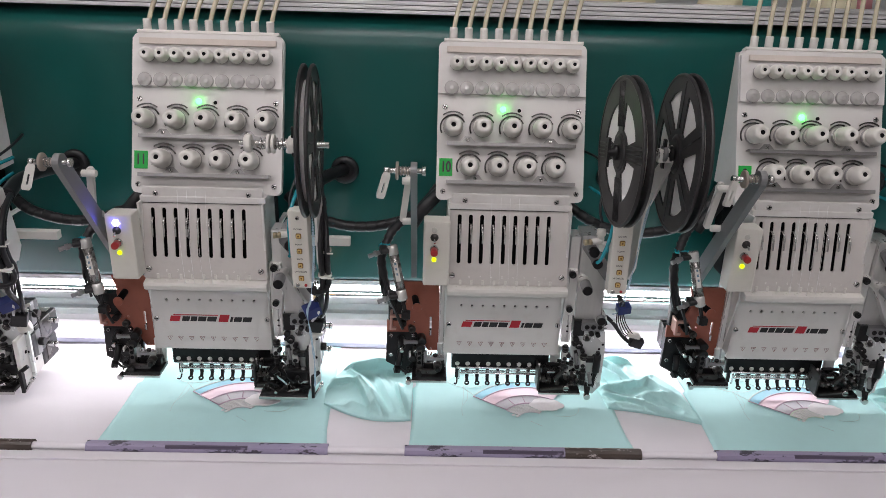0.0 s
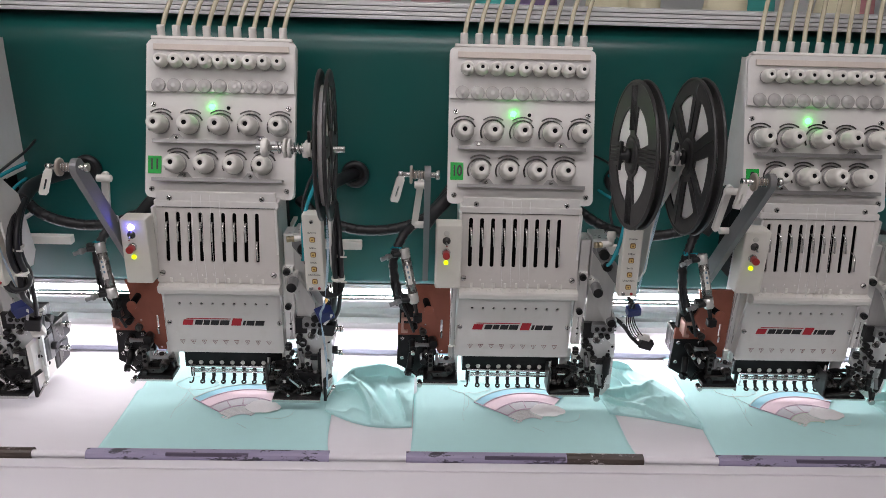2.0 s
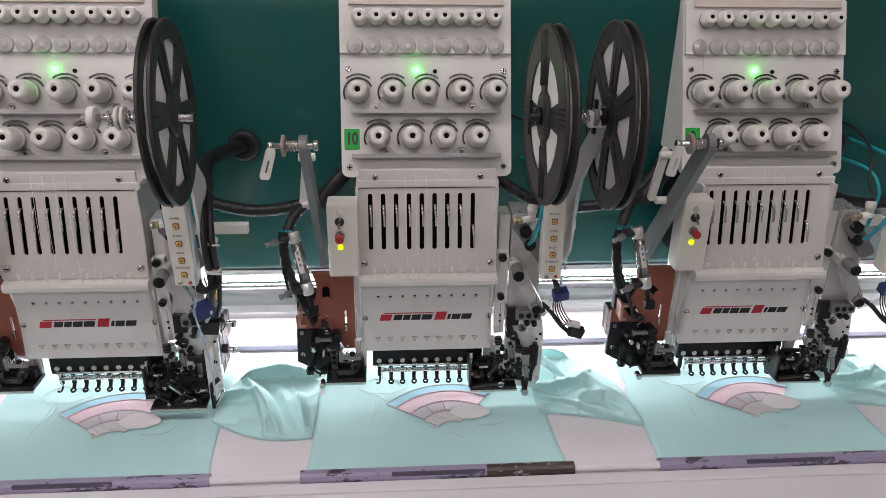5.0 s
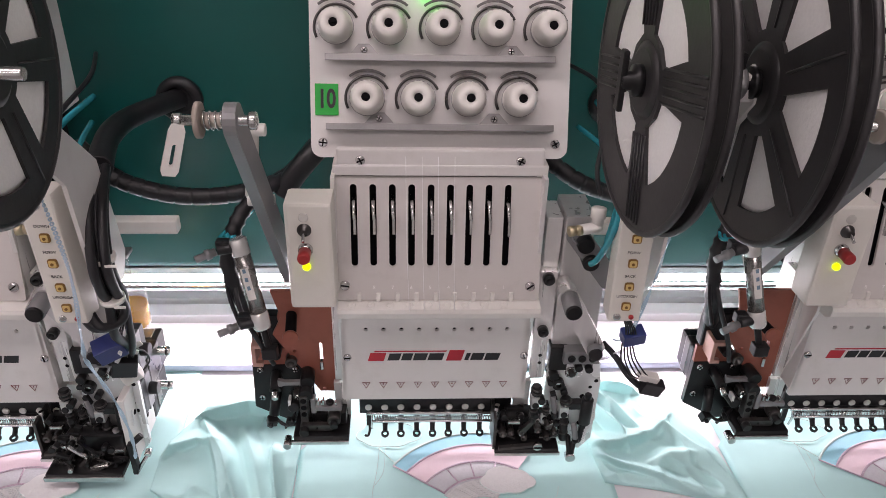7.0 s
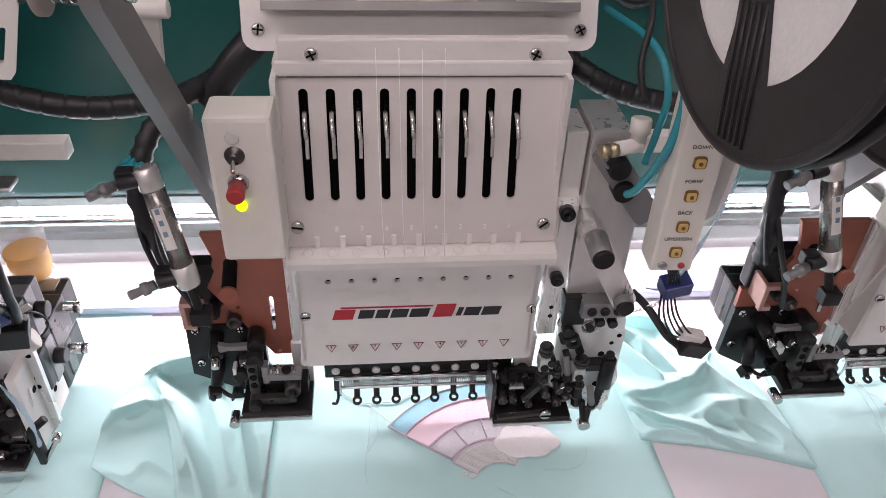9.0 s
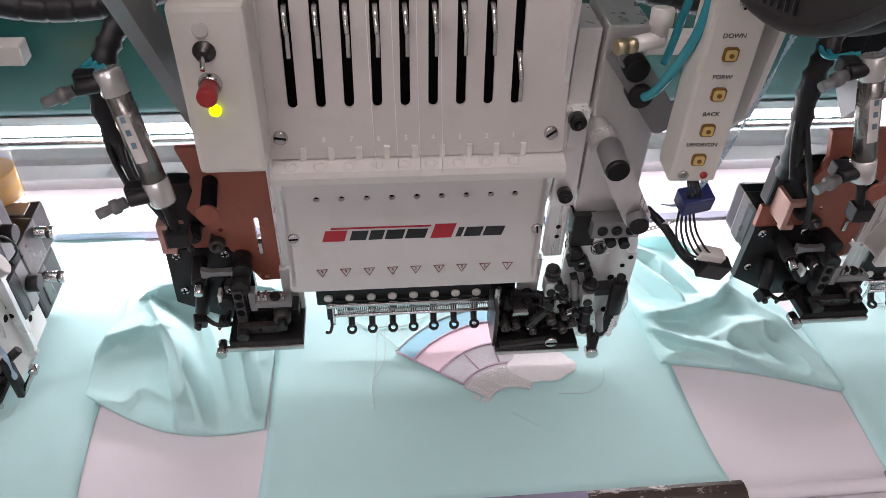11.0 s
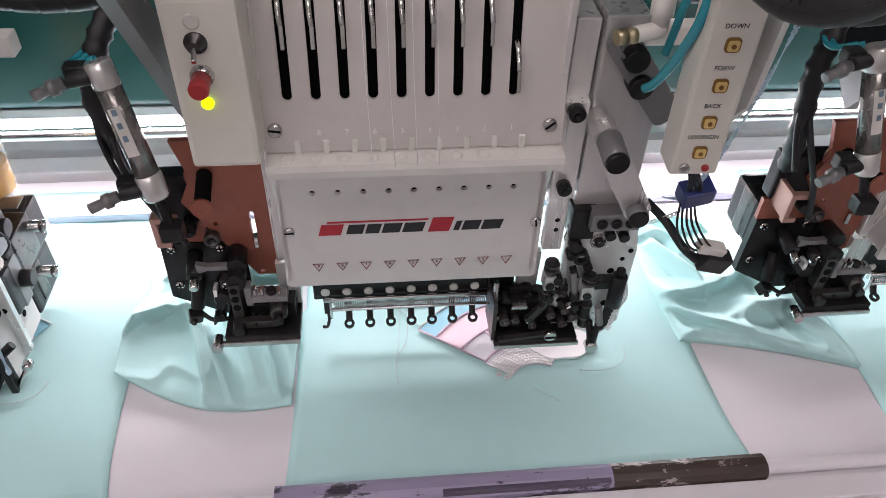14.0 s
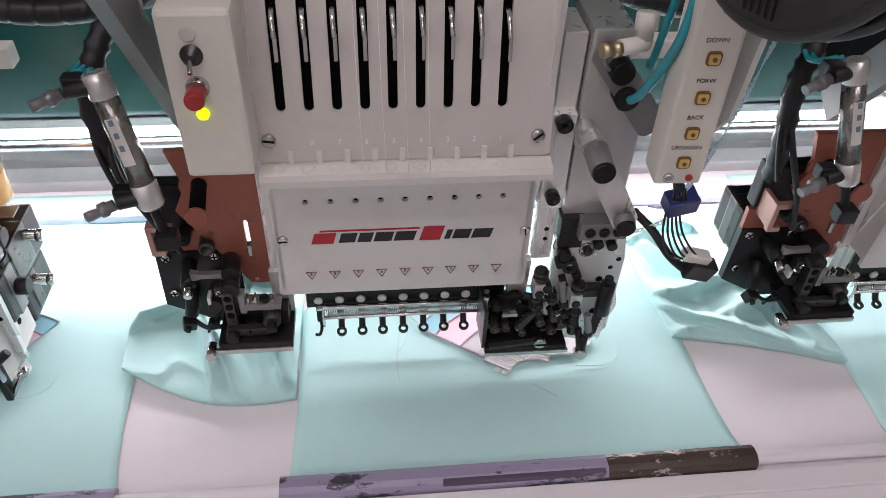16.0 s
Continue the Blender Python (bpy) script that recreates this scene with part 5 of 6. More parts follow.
def right_device(wired=False):
    """Sequin device on the right of a head: bare metal slide, mirror plate and black feeder."""
    th = thing("right_sequin_device", (0.12, -0.04, 0.92), "bare metal sequin device with black feeder over the shirt", "sequin device", "right sequin devices")
    bm = B(); box(bm, 0.093, 0.108, -0.052, -0.02, 1.030, 1.097, 0.0012)
    box(bm, 0.096, 0.109, -0.044, -0.012, 1.092, 1.142, 0.0012)
    sl = part("slide_block", bm, ALU, th, "bare aluminium slide block")
    bm = B(); box(bm, 0.094, 0.1065, -0.05, -0.043, 0.987, 1.032, 0.0008)
    part("slide_tongue", bm, ALU, sl)
    for z in (1.012, 1.004):
        bm = B(); rod(bm, (0.101, -0.050, z), (0.101, -0.0503, z), 0.0016, 10)
        part("tapped_hole", bm, DARK, sl)
    bm = B(); box(bm, 0.110, 0.133, -0.050, -0.008, 1.022, 1.146, 0.0012)
    box(bm, 0.131, 0.147, -0.05, -0.03, 1.020, 1.10, 0.0012)
    bp = part("back_plate", bm, ALU_D, th, "bare aluminium back plate")
    for x, y, z, r in ((0.100, -0.052, 1.0925, 0.0048), (0.100, -0.052, 1.041, 0.0044)):
        bm = B(); lathe(bm, (x, y, z), (x, y - 0.01, z), [(0, r), (0.006, r), (0.0065, r * 0.9), (0.0066, r * 0.5), (0.003, r * 0.45)], 18)
        part("socket_bolt", bm, BLACK, bp, "black socket bolt")
    # slanted link with rollers
    a, b = Vector((0.113, -0.076, 1.087)), Vector((0.140, -0.072, 1.037))
    u = (b - a).normalized()
    ln = (b - a).length
    bm = B(); plate(bm, rounded(-0.009, ln + 0.009, -0.0080, 0.0080, 0.006, 4), (), 0.010, basis(a, u, (u.z, 0, -u.x) if u.z > 0 else (-u.z, 0, u.x)))
    rod(bm, a + Vector((0, 0.03, 0)), a, 0.006, 16); rod(bm, b + Vector((0, 0.026, 0)), b, 0.006, 16)
    part("slanted_link", bm, ALU_D, bp, "bare aluminium slanted link")
    for c, r, l2 in ((a + Vector((0, 0, 0.002)), 0.0070, 0.018), (b, 0.0064, 0.006)):
        bm = B(); rod(bm, c, c + Vector((0.0, -l2, -0.002)), r, 22)
        rl = part("roller", bm, GREYMET, bp, "grey steel roller")
        bm = B(); lathe(bm, c + Vector((0, -l2, -0.002)), c + Vector((0, -l2 - 0.01, -0.002)), [(0, r * 0.92), (0.002, r * 0.92), (0.003, r * 0.8)], 20)
        part("roller_cap", bm, BLACK, rl, "black roller cap")
    # lever with black rollers behind the hose
    for x, y, z in ((0.124, -0.066, 1.128), (0.131, -0.062, 1.110)):
        bm = B(); rod(bm, (x, y + 0.02, z), (x, y, z), 0.0068, 18)
        part("idler", bm, BLACK, bp, "black idler roller")
    bm = B(); plate(bm, rounded(-0.008, 0.055, -0.0085, 0.0085, 0.005, 4), (), 0.004, basis((0.119, -0.058, 1.132), (0.6, 0, -0.8), (0.8, 0, 0.6)))
    pipe(bm, [(0.116, -0.066, 1.131), (0.112, -0.067, 1.137), (0.115, -0.068, 1.145), (0.125, -0.068, 1.147)], 0.001, 6, 5)
    part("swing_lever", bm, GREYMET, bp)
    # hose fitting
    bm = B(); lathe(bm, (0.128, -0.072, 1.147), (0.129, -0.066, 1.175), [(0, 0.0045), (0.008, 0.0045), (0.0085, 0.0058), (0.016, 0.0058), (0.017, 0.005)], 16)
    rod(bm, (0.130, -0.072, 1.149), (0.114, -0.074, 1.147), 0.0042, 14)
    ft = part("hose_fitting", bm, PLASTIC, th, "white plastic hose elbow")
    bm = B(); lathe(bm, (0.116, -0.074, 1.1472), (0.104, -0.076, 1.1465), [(0, 0.0042), (0.0035, 0.0042), (0.0036, 0.0034), (0.005, 0.0034), (0.0052, 0.0040), (0.010, 0.0040)], 12)
    part("throttle_screw", bm, material("brass", (0.5, 0.42, 0.28), 0.3, metal=0.9), ft, "brass throttle screw")
    bm = B(); pipe(bm, [(0.126, -0.076, 1.119), (0.1285, -0.083, 1.127), (0.131, -0.096, 1.150), (0.1325, -0.104, 1.172), (0.136, -0.096, 1.195), (0.142, -0.06, 1.215), (0.140, 0.02, 1.215)], 0.0024, 10, 8)
    pipe(bm, [(0.143, -0.052, 1.125), (0.146, -0.052, 1.146), (0.148, -0.05, 1.17), (0.142, -0.03, 1.19), (0.13, 0.03, 1.19)], 0.0022, 10, 8)
    part("air_hose", bm, TEAL_HOSE, th, "teal air hose")
    bm = B(); pipe(bm, [(0.129, -0.066, 1.172), (0.126, -0.058, 1.19), (0.133, -0.04, 1.215), (0.14, 0.02, 1.23), (0.12, 0.09, 1.23)], 0.0019, 8, 8)
    part("black_hose", bm, RUBBER, th)
    # dark holder under the slide
    bm = B(); box(bm, 0.1085, 0.124, -0.056, -0.03, 1.0, 1.024, 0.001)
    part("holder", bm, BLACK, th)
    bm = B(); box(bm, 0.119, 0.150, -0.062, -0.05, 1.011, 1.024, 0.001)
    hb = part("holder_bar", bm, GREYMET, th, "dark grey holder bar")
    for x in (0.1255, 0.1345, 0.1435):
        bm = B(); lathe(bm, (x, -0.062, 1.0175), (x, -0.07, 1.0175), [(0, 0.0034), (0.0015, 0.0034), (0.0016, 0.002), (0.0005, 0.0018)], 14)
        part("bolt", bm, BLACK, hb)
    # mirror-bright device plate
    bm = B()
    plate(bm, [(0.108, 1.006), (0.154, 1.006), (0.157, 0.985), (0.156, 0.918), (0.146, 0.905), (0.108, 0.915)],
          (), 0.004, basis((0, -0.052, 0), (1, 0, 0), (0, 0, 1)))
    dp = part("device_plate", bm, material("polished_pale_plate", (0.80, 0.83, 0.82), 0.26, metal=0.3, vary=0.05, scale=30, dirt=(0.35, 0.36, 0.36), dirt_amount=0.3, dirt_scale=60), th, "polished pale metal plate")
    # dark discs on the solid plate paint the shade of open holes
    for x, z, r in ((0.1425, 0.9675, 0.0024), (0.1435, 0.9365, 0.0026), (0.1115, 0.9415, 0.0026), (0.1485, 0.9780, 0.0016), (0.1515, 0.9560, 0.0020), (0.1530, 0.9850, 0.0018)):
        bm = B(); lathe(bm, (x, -0.0510, z), (x, -0.06, z), [(0, r), (0.0013, r), (0.0014, r * 0.7)], 16)
        part("plugged_hole", bm, DARK, dp)
    bm = B(); lathe(bm, (0.1295, -0.0515, 0.9955), (0.1295, -0.07, 0.9955), [(0, 0.0056), (0.0022, 0.0056), (0.0024, 0.0044), (0.0010, 0.0042)], 22)
    bu = part("bush", bm, STEEL, dp, "steel bush")
    bm = B(); rod(bm, (0.1295, -0.0515, 0.9955), (0.1300, -0.0560, 0.9945), 0.0030, 14)
    part("bush_bolt", bm, GUN, bu)
    bm = B(); plate(bm, circle(0.1135, 0.9990, 0.0068, 24), [circle(0.1135, 0.9990, 0.0062, 24)], 0.0006, basis((0, -0.0515, 0), (1, 0, 0), (0, 0, 1)))
    part("engraved_ring", bm, GUN, dp)
    for x, z in ((0.1335, 1.0065), (0.1425, 1.0050)):
        bm = B(); rod(bm, (x, -0.050, z), (x, -0.0620, z - 0.001), 0.0034, 16)
        pn = part("stop_pin", bm, BLACK, dp, "black stop pin")
        bm = B(); rod(bm, (x, -0.053, z), (x, -0.0570, z), 0.0040, 16)
        part("pin_collar", bm, GREYMET, pn, "dull steel collar")
    # ring cam with two lobes
    bm = B()
    plate(bm, circle(0.118, 0.9865, 0.0054, 26), [circle(0.118, 0.9865, 0.0030, 20)], 0.006, basis((0, -0.0600, 0), (1, 0, 0), (0, 0, 1)))
    part("cam_ring", bm, BLACK, dp, "black ring cam")
    for x, z, r in ((0.1112, 0.9880, 0.0027), (0.1240, 0.9775, 0.0031), (0.1135, 0.9955, 0.0042)):
        bm = B(); rod(bm, (x, -0.0515, z), (x, -0.0600, z), r, 16)
        part("cam_lobe", bm, BLACK, dp)
    bm = B(); box(bm, 0.115, 0.121, -0.0580, -0.0555, 0.9855, 0.9875, 0.0004)
    part("cam_screw", bm, STEEL, dp)
    # grey plunger, clamps and the black column beside it
    bm = B(); rod(bm, (0.1140, -0.0600, 0.9750), (0.1175, -0.0610, 0.9560), 0.0026, 14)
    pl = part("plunger", bm, GREYMET, th, "grey steel plunger")
    bm = B(); rod(bm, (0.1173, -0.0610, 0.9575), (0.1178, -0.0615, 0.9520), 0.0033, 14)
    part("plunger_end", bm, BLACK, pl)
    for x0, x1, z0, z1 in ((0.0945, 0.1020, 0.9655, 0.9775), (0.1205, 0.1285, 0.9545, 0.9660)):
        bm = B(); box(bm, x0, x1, -0.0660, -0.0560, z0, z1, 0.0008); box(bm, (x0 + x1) / 2 - 0.0005, (x0 + x1) / 2 + 0.0005, -0.0664, -0.0600, (z0 + z1) / 2 + 0.002, z1 + 0.0004)
        cb = part("clamp_block", bm, ALU_D, th, "milled clamp block")
        bm = B(); lathe(bm, ((x0 + x1) / 2, -0.0658, z0 + 0.004), ((x0 + x1) / 2, -0.08, z0 + 0.004), [(0, 0.0030), (0.0014, 0.0030), (0.0016, 0.0022)], 16)
        part("clamp_screw", bm, BLACK, cb)
    for x, z0, z1, r in ((0.0985, 0.9780, 0.9880, 0.0042), (0.0975, 0.9480, 0.9660, 0.0030), (0.1255, 0.9660, 0.9740, 0.0044), (0.1265, 0.9260, 0.9550, 0.0036), (0.1085, 0.9560, 0.9640, 0.0028)):
        bm = B(); rod(bm, (x, -0.0610, z1), (x + 0.0008, -0.0620, z0), r, 16)
        cl = part("column", bm, BLACK, th)
        for q in (0.3, 0.7):
            zz = z0 + (z1 - z0) * q
            bm = B(); rod(bm, (x + 0.0004, -0.0615, zz - 0.0007), (x + 0.0004, -0.0615, zz + 0.0007), r * 1.22, 16)
            part("column_collar", bm, GUN, cl)
    bm = B(); box(bm, 0.1270, 0.1440, -0.0650, -0.0570, 0.9630, 0.9700, 0.0009)
    part("cross_arm", bm, BLACK, th)
    bm = B(); rod(bm, (0.1440, -0.0650, 0.9760), (0.1435, -0.0660, 0.9490), 0.0052, 18); rod(bm, (0.1440, -0.0650, 0.9810), (0.1440, -0.0650, 0.9755), 0.0030, 14)
    part("outer_column", bm, BLACK, th)
    bm = B(); plate(bm, [(0.1495, 0.9540), (0.1420, 0.9540), (0.1405, 0.9250), (0.1425, 0.9205), (0.1455, 0.9250)], (), 0.003, basis((0, -0.0620, 0), (1, 0, 0), (0, 0, 1)))
    part("guide_blade", bm, BLACK, th)
    bm = B(); rod(bm, (0.1345, -0.0650, 0.9470), (0.1378, -0.0660, 0.9300), 0.0026, 14)
    gr = part("guide_roller", bm, GREYMET, th, "grey guide roller")
    bm = B(); rod(bm, (0.1377, -0.0660, 0.9305), (0.1383, -0.0662, 0.9270), 0.0033, 12)
    part("roller_end", bm, BLACK, gr)
    # feeder with its foot
    bm = B()
    box(bm, 0.0655, 0.1240, -0.0660, -0.0340, 0.9135, 0.9180, 0.0008)
    box(bm, 0.0715, 0.0980, -0.0480, -0.0300, 0.9180, 0.9400, 0.0012)
    box(bm, 0.0960, 0.1300, -0.0520, -0.0320, 0.9180, 0.9360, 0.0012)
    part("feeder_body", bm, BLACK, th, "black feeder body")
    bm = B(); box(bm, 0.0640, 0.0668, -0.0620, -0.0340, 0.9140, 0.9500, 0.0006)
    part("feeder_cheek", bm, GUN, th, "dark steel cheek")
    bm = B(); box(bm, 0.0655, 0.1250, -0.0685, -0.0655, 0.9120, 0.9152, 0.0006)
    part("foot_edge", bm, STEEL, th, "bright steel foot edge")
    bm = B(); plate(bm, [(0.0690, 0.9195), (0.1060, 0.9235), (0.1060, 0.9205), (0.0690, 0.9170)], (), 0.004, basis((0, -0.0665, 0), (1, 0, 0), (0, 0, 1)))
    part("wedge_blade", bm, GUN, th, "grey wedge blade")
    bm = B(); box(bm, 0.0765, 0.0875, -0.0600, -0.0540, 0.9420, 0.9450, 0.0006)
    part("mirror_tab", bm, STEEL, th, "bright steel tab")
    bm = B(); plate(bm, [(0.0860, 0.9330), (0.0990, 0.9500), (0.1020, 0.9480), (0.0900, 0.9300)], (), 0.004, basis((0, -0.0620, 0), (1, 0, 0), (0, 0, 1)))
    part("feed_lever", bm, GUN, th)
    bm = B(); lathe(bm, (0.1040, -0.0660, 0.9225), (0.1040, -0.08, 0.9220), [(0, 0.0044), (0.0025, 0.0044), (0.0032, 0.0036)], 18)
    sc = part("adjusting_screw", bm, STEEL, th, "bright slotted adjusting screw")
    bm = B(); box(bm, 0.1002, 0.1078, -0.0696, -0.0690, 0.9217, 0.9229)
    part("screw_slot", bm, DARK, sc)
    for x, z, r in ((0.0725, 0.9320, 0.0036), (0.0800, 0.9330, 0.0028), (0.0920, 0.9270, 0.0030), (0.1130, 0.9270, 0.0034), (0.1190, 0.9330, 0.0028), (0.1130, 0.9400, 0.0030), (0.1040, 0.9360, 0.0034)):
        bm = B(); lathe(bm, (x, -0.048, z), (x, -0.08, z), [(0, r), (0.014, r), (0.0146, r * 0.85), (0.0146, r * 0.5), (0.010, r * 0.45)], 16)
        part("feeder_pin", bm, GUN, th)
    bm = B(); rod(bm, (0.1320, -0.0610, 0.9290), (0.1342, -0.0670, 0.9110), 0.0024, 12); rod(bm, (0.1365, -0.0640, 0.9240), (0.1348, -0.0675, 0.9120), 0.0030, 12)
    tl = part("thumb_lever", bm, BLACK, th)
    bm = B(); rod(bm, (0.1345, -0.0640, 0.9105), (0.1345, -0.0710, 0.9100), 0.0046, 18)
    part("thumb_cap", bm, STEEL, tl, "bright thumb screw")
    rng = random.Random(5)
    bm = B(); cluster(bm, rng, 0.072, 0.128, -0.052, -0.040, 0.922, 0.950, 26)
    cluster(bm, rng, 0.096, 0.128, -0.060, -0.056, 0.940, 0.975, 10)
    tagged(part("small_linkage", bm, BLACK, th, "small black linkage parts"), kind="stuff")
    bm = B(); cluster(bm, rng, 0.074, 0.126, -0.060, -0.050, 0.922, 0.946, 7)
    tagged(part("bright_linkage", bm, STEEL, th, "small bright linkage parts"), kind="stuff")
    # knife that strikes with every stitch
    bm = B(); box(bm, 0.0655, 0.0685, -0.052, -0.046, 0.912, 0.945, 0.0008)
    rod(bm, (0.067, -0.049, 0.93), (0.067, -0.049, 0.955), 0.0022, 10)
    part("striker", bm, STEEL, th, "steel striker pin")
    # stepper motors behind the plate
    for z0, y0 in ((0.985, -0.048), (0.940, -0.046)):
        bm = B(); box(bm, 0.124, 0.154, y0 + 0.004, y0 + 0.038, z0, z0 + 0.036, 0.003, Matrix.Rotation(radians(0), 4, "Y"))
        mo = part("motor", bm, material("dark_motor_paint", (0.05, 0.055, 0.06), 0.45, vary=0.15), th, "dark stepper motor")
        bm = B(); box(bm, 0.1235, 0.1545, y0 + 0.014, y0 + 0.026, z0 - 0.001, z0 + 0.037, 0.001)
        part("motor_band", bm, GREYMET, mo)
        bm = B(); rod(bm, (0.154, y0 + 0.022, z0 + 0.018), (0.162, y0 + 0.022, z0 + 0.018), 0.006, 18)
        part("motor_cap", bm, RUBBER, mo)
    if wired:
        wired_side(th)
    else:
        # plugs and wires under the panel
        bm = B(); box(bm, -0.009, 0.009, -0.006, 0.006, -0.006, 0.006, 0.001, Matrix.Translation((0.1655, -0.085, 1.058)) @ Euler((0.3, -0.15, 0.1)).to_matrix().to_4x4())
        part("blue_plug", bm, BLUE_PL, th, "dark blue cable plug")
        for k in range(5):
            bm = B()
            pipe(bm, [(0.157 + 0.002 * k, -0.088, 1.053), (0.157 + 0.003 * k, -0.092, 1.04), (0.163 + 0.004 * k, -0.094, 1.026), (0.172 + 0.004 * k, -0.093, 1.020)], 0.0007, 5, 5)
            part("lower_wire", bm, RUBBER, th)
            bm = B()
            pipe(bm, [(0.158 + 0.002 * k, -0.09, 1.063), (0.156 + 0.0016 * k, -0.092, 1.072), (0.152 + 0.001 * k, -0.094, 1.082)], 0.0007, 5, 4)
            part("upper_wire", bm, RUBBER, th)
        bm = B(); box(bm, -0.0085, 0.0085, -0.004, 0.004, -0.0030, 0.0030, 0.0008, Matrix.Translation((0.182, -0.092, 1.022)) @ Euler((0.2, 0.3, 0.05)).to_matrix().to_4x4())
        part("white_socket", bm, PLASTIC, th, "white cable socket")
        bm = B(); box(bm, -0.0085, 0.0095, -0.005, 0.005, -0.009, 0.004, 0.001, Matrix.Translation((0.1865, -0.092, 1.014)) @ Euler((0.2, 0.3, 0.05)).to_matrix().to_4x4())
        part("black_plug", bm, RUBBER, th, "black cable plug")
        bm = B(); pipe(bm, [(0.150, -0.062, 1.034), (0.158, -0.076, 1.030), (0.168, -0.086, 1.018), (0.178, -0.090, 1.010)], 0.0028, 8, 6)
        part("plug_sheath", bm, RUBBER, th)
    # small sequin links that run down to the feeder
    bm = B()
    for p in curve_points([(0.150, -0.066, 1.020), (0.156, -0.074, 1.030), (0.162, -0.082, 1.042)], 5):
        plate(bm, circle(0, 0, 0.0018, 8), [circle(0, 0, 0.0008, 6)], 0.0003, basis(p, (1, 0, 0), (0, 0, 1)))
    for p in curve_points([(0.150, -0.063, 0.965), (0.151, -0.066, 0.955), (0.146, -0.066, 0.940), (0.145, -0.066, 0.925)], 5):
        plate(bm, circle(0, 0, 0.0018, 8), [circle(0, 0, 0.0008, 6)], 0.0003, basis(p, (1, 0, 0), (0, 0, 1)))
    tagged(part("sequin_links", bm, SEQUIN, th, "strip of pearl sequins"), kind="stuff")
    return th


def cable_bundle():
    """Black cables that leave the beam and hang behind the bracket."""
    th = thing("cable_bundle", (0.18, 0.1, 1.183), "black cables tied in a bundle, hanging from the beam", "cables", "cable bundles")
    way = [(0.178, 0.118, 1.183), (0.165, 0.09, 1.184), (0.150, 0.05, 1.185), (0.152, 0.0, 1.187), (0.163, -0.05, 1.184), (0.1705, -0.088, 1.166), (0.1735, -0.104, 1.138), (0.1735, -0.100, 1.115), (0.173, -0.092, 1.10)]
    bm = B()
    pipe(bm, way[:5], 0.0095, 10, 8)
    part("cable_sheath", bm, RUBBER, th)
    for k, (dx, dy) in enumerate(((0, 0), (0.0055, -0.004), (-0.002, -0.008), (0.004, 0.006))):
        bm = B()
        tail = [(0.172 + dx, -0.088 + dy, 1.088), (0.168 + dx, -0.096, 1.078 + 0.003 * k), (0.158 + dx, -0.104, 1.082), (0.150 + dx, -0.100, 1.092)] if k < 2 else [(0.170 + dx, -0.088 + dy, 1.070), (0.166 + dx, -0.074, 1.045), (0.158 + dx, -0.062, 1.026)]
        pipe(bm, [(x + dx, y + dy, z) for x, y, z in way[3:]] + tail, 0.0036 if k < 3 else 0.0028, 8, 8)
        part("cable", bm, RUBBER, th)
    for z in (1.140, 1.106):
        bm = B(); lathe(bm, (0.1745, -0.1005, z), (0.1745, -0.100, z - 0.004), [(0, 0.0088), (0.003, 0.0088)], 16)
        box(bm, 0.179, 0.187, -0.1115, -0.1105, z - 0.003, z - 0.0012)
        part("cable_tie", bm, PLASTIC, th, "white cable tie")
    return th


def corrugated_hose():
    th = thing("corrugated_hose", (-0.2, 0.06, 1.13), "black corrugated cable hose slung along the beam", "hose", "corrugated hoses")
    pts = curve_points([(-0.30, 0.06, 1.158), (-0.269, 0.040, 1.140), (-0.243, 0.036, 1.129), (-0.205, 0.036, 1.121), (-0.161, 0.036, 1.124), (-0.121, 0.036, 1.138), (-0.096, 0.040, 1.162), (-0.074, 0.055, 1.19)], 26)
    bm = B(); pipe(bm, pts, 0.007, 12, 1, lambda i: 0.0066 if i % 9 == 0 else 0.0078)
    part("hose", bm, RUBBER, th)
    bm = B(); pipe(bm, [(-0.118, 0.012, 1.135), (-0.108, 0.014, 1.150), (-0.092, 0.02, 1.168), (-0.070, 0.04, 1.185)], 0.0095, 10, 6)
    part("hose_branch", bm, RUBBER, th)
    return th



# ---- shirts ----
def wrinkle(x, y, s, seed):
    return noise.noise(Vector((x * s + seed, y * s, seed * 1.7)))


def near(p, line):
    """Distance from p to a line of points, the side it lies on, and how far along it is."""
    best = (9, 1, 0)
    n = len(line) - 1
    for k in range(n):
        a, b = Vector(line[k]), Vector(line[k + 1])
        d = b - a
        t = max(0, min(1, (p - a).dot(d) / d.length_squared))
        q = a + d * t
        ln = (p - q).length
        if ln < best[0]:
            best = (ln, 1 if d.x * (p.y - a.y) - d.y * (p.x - a.x) > 0 else -1, (k + t) / n)
    return best


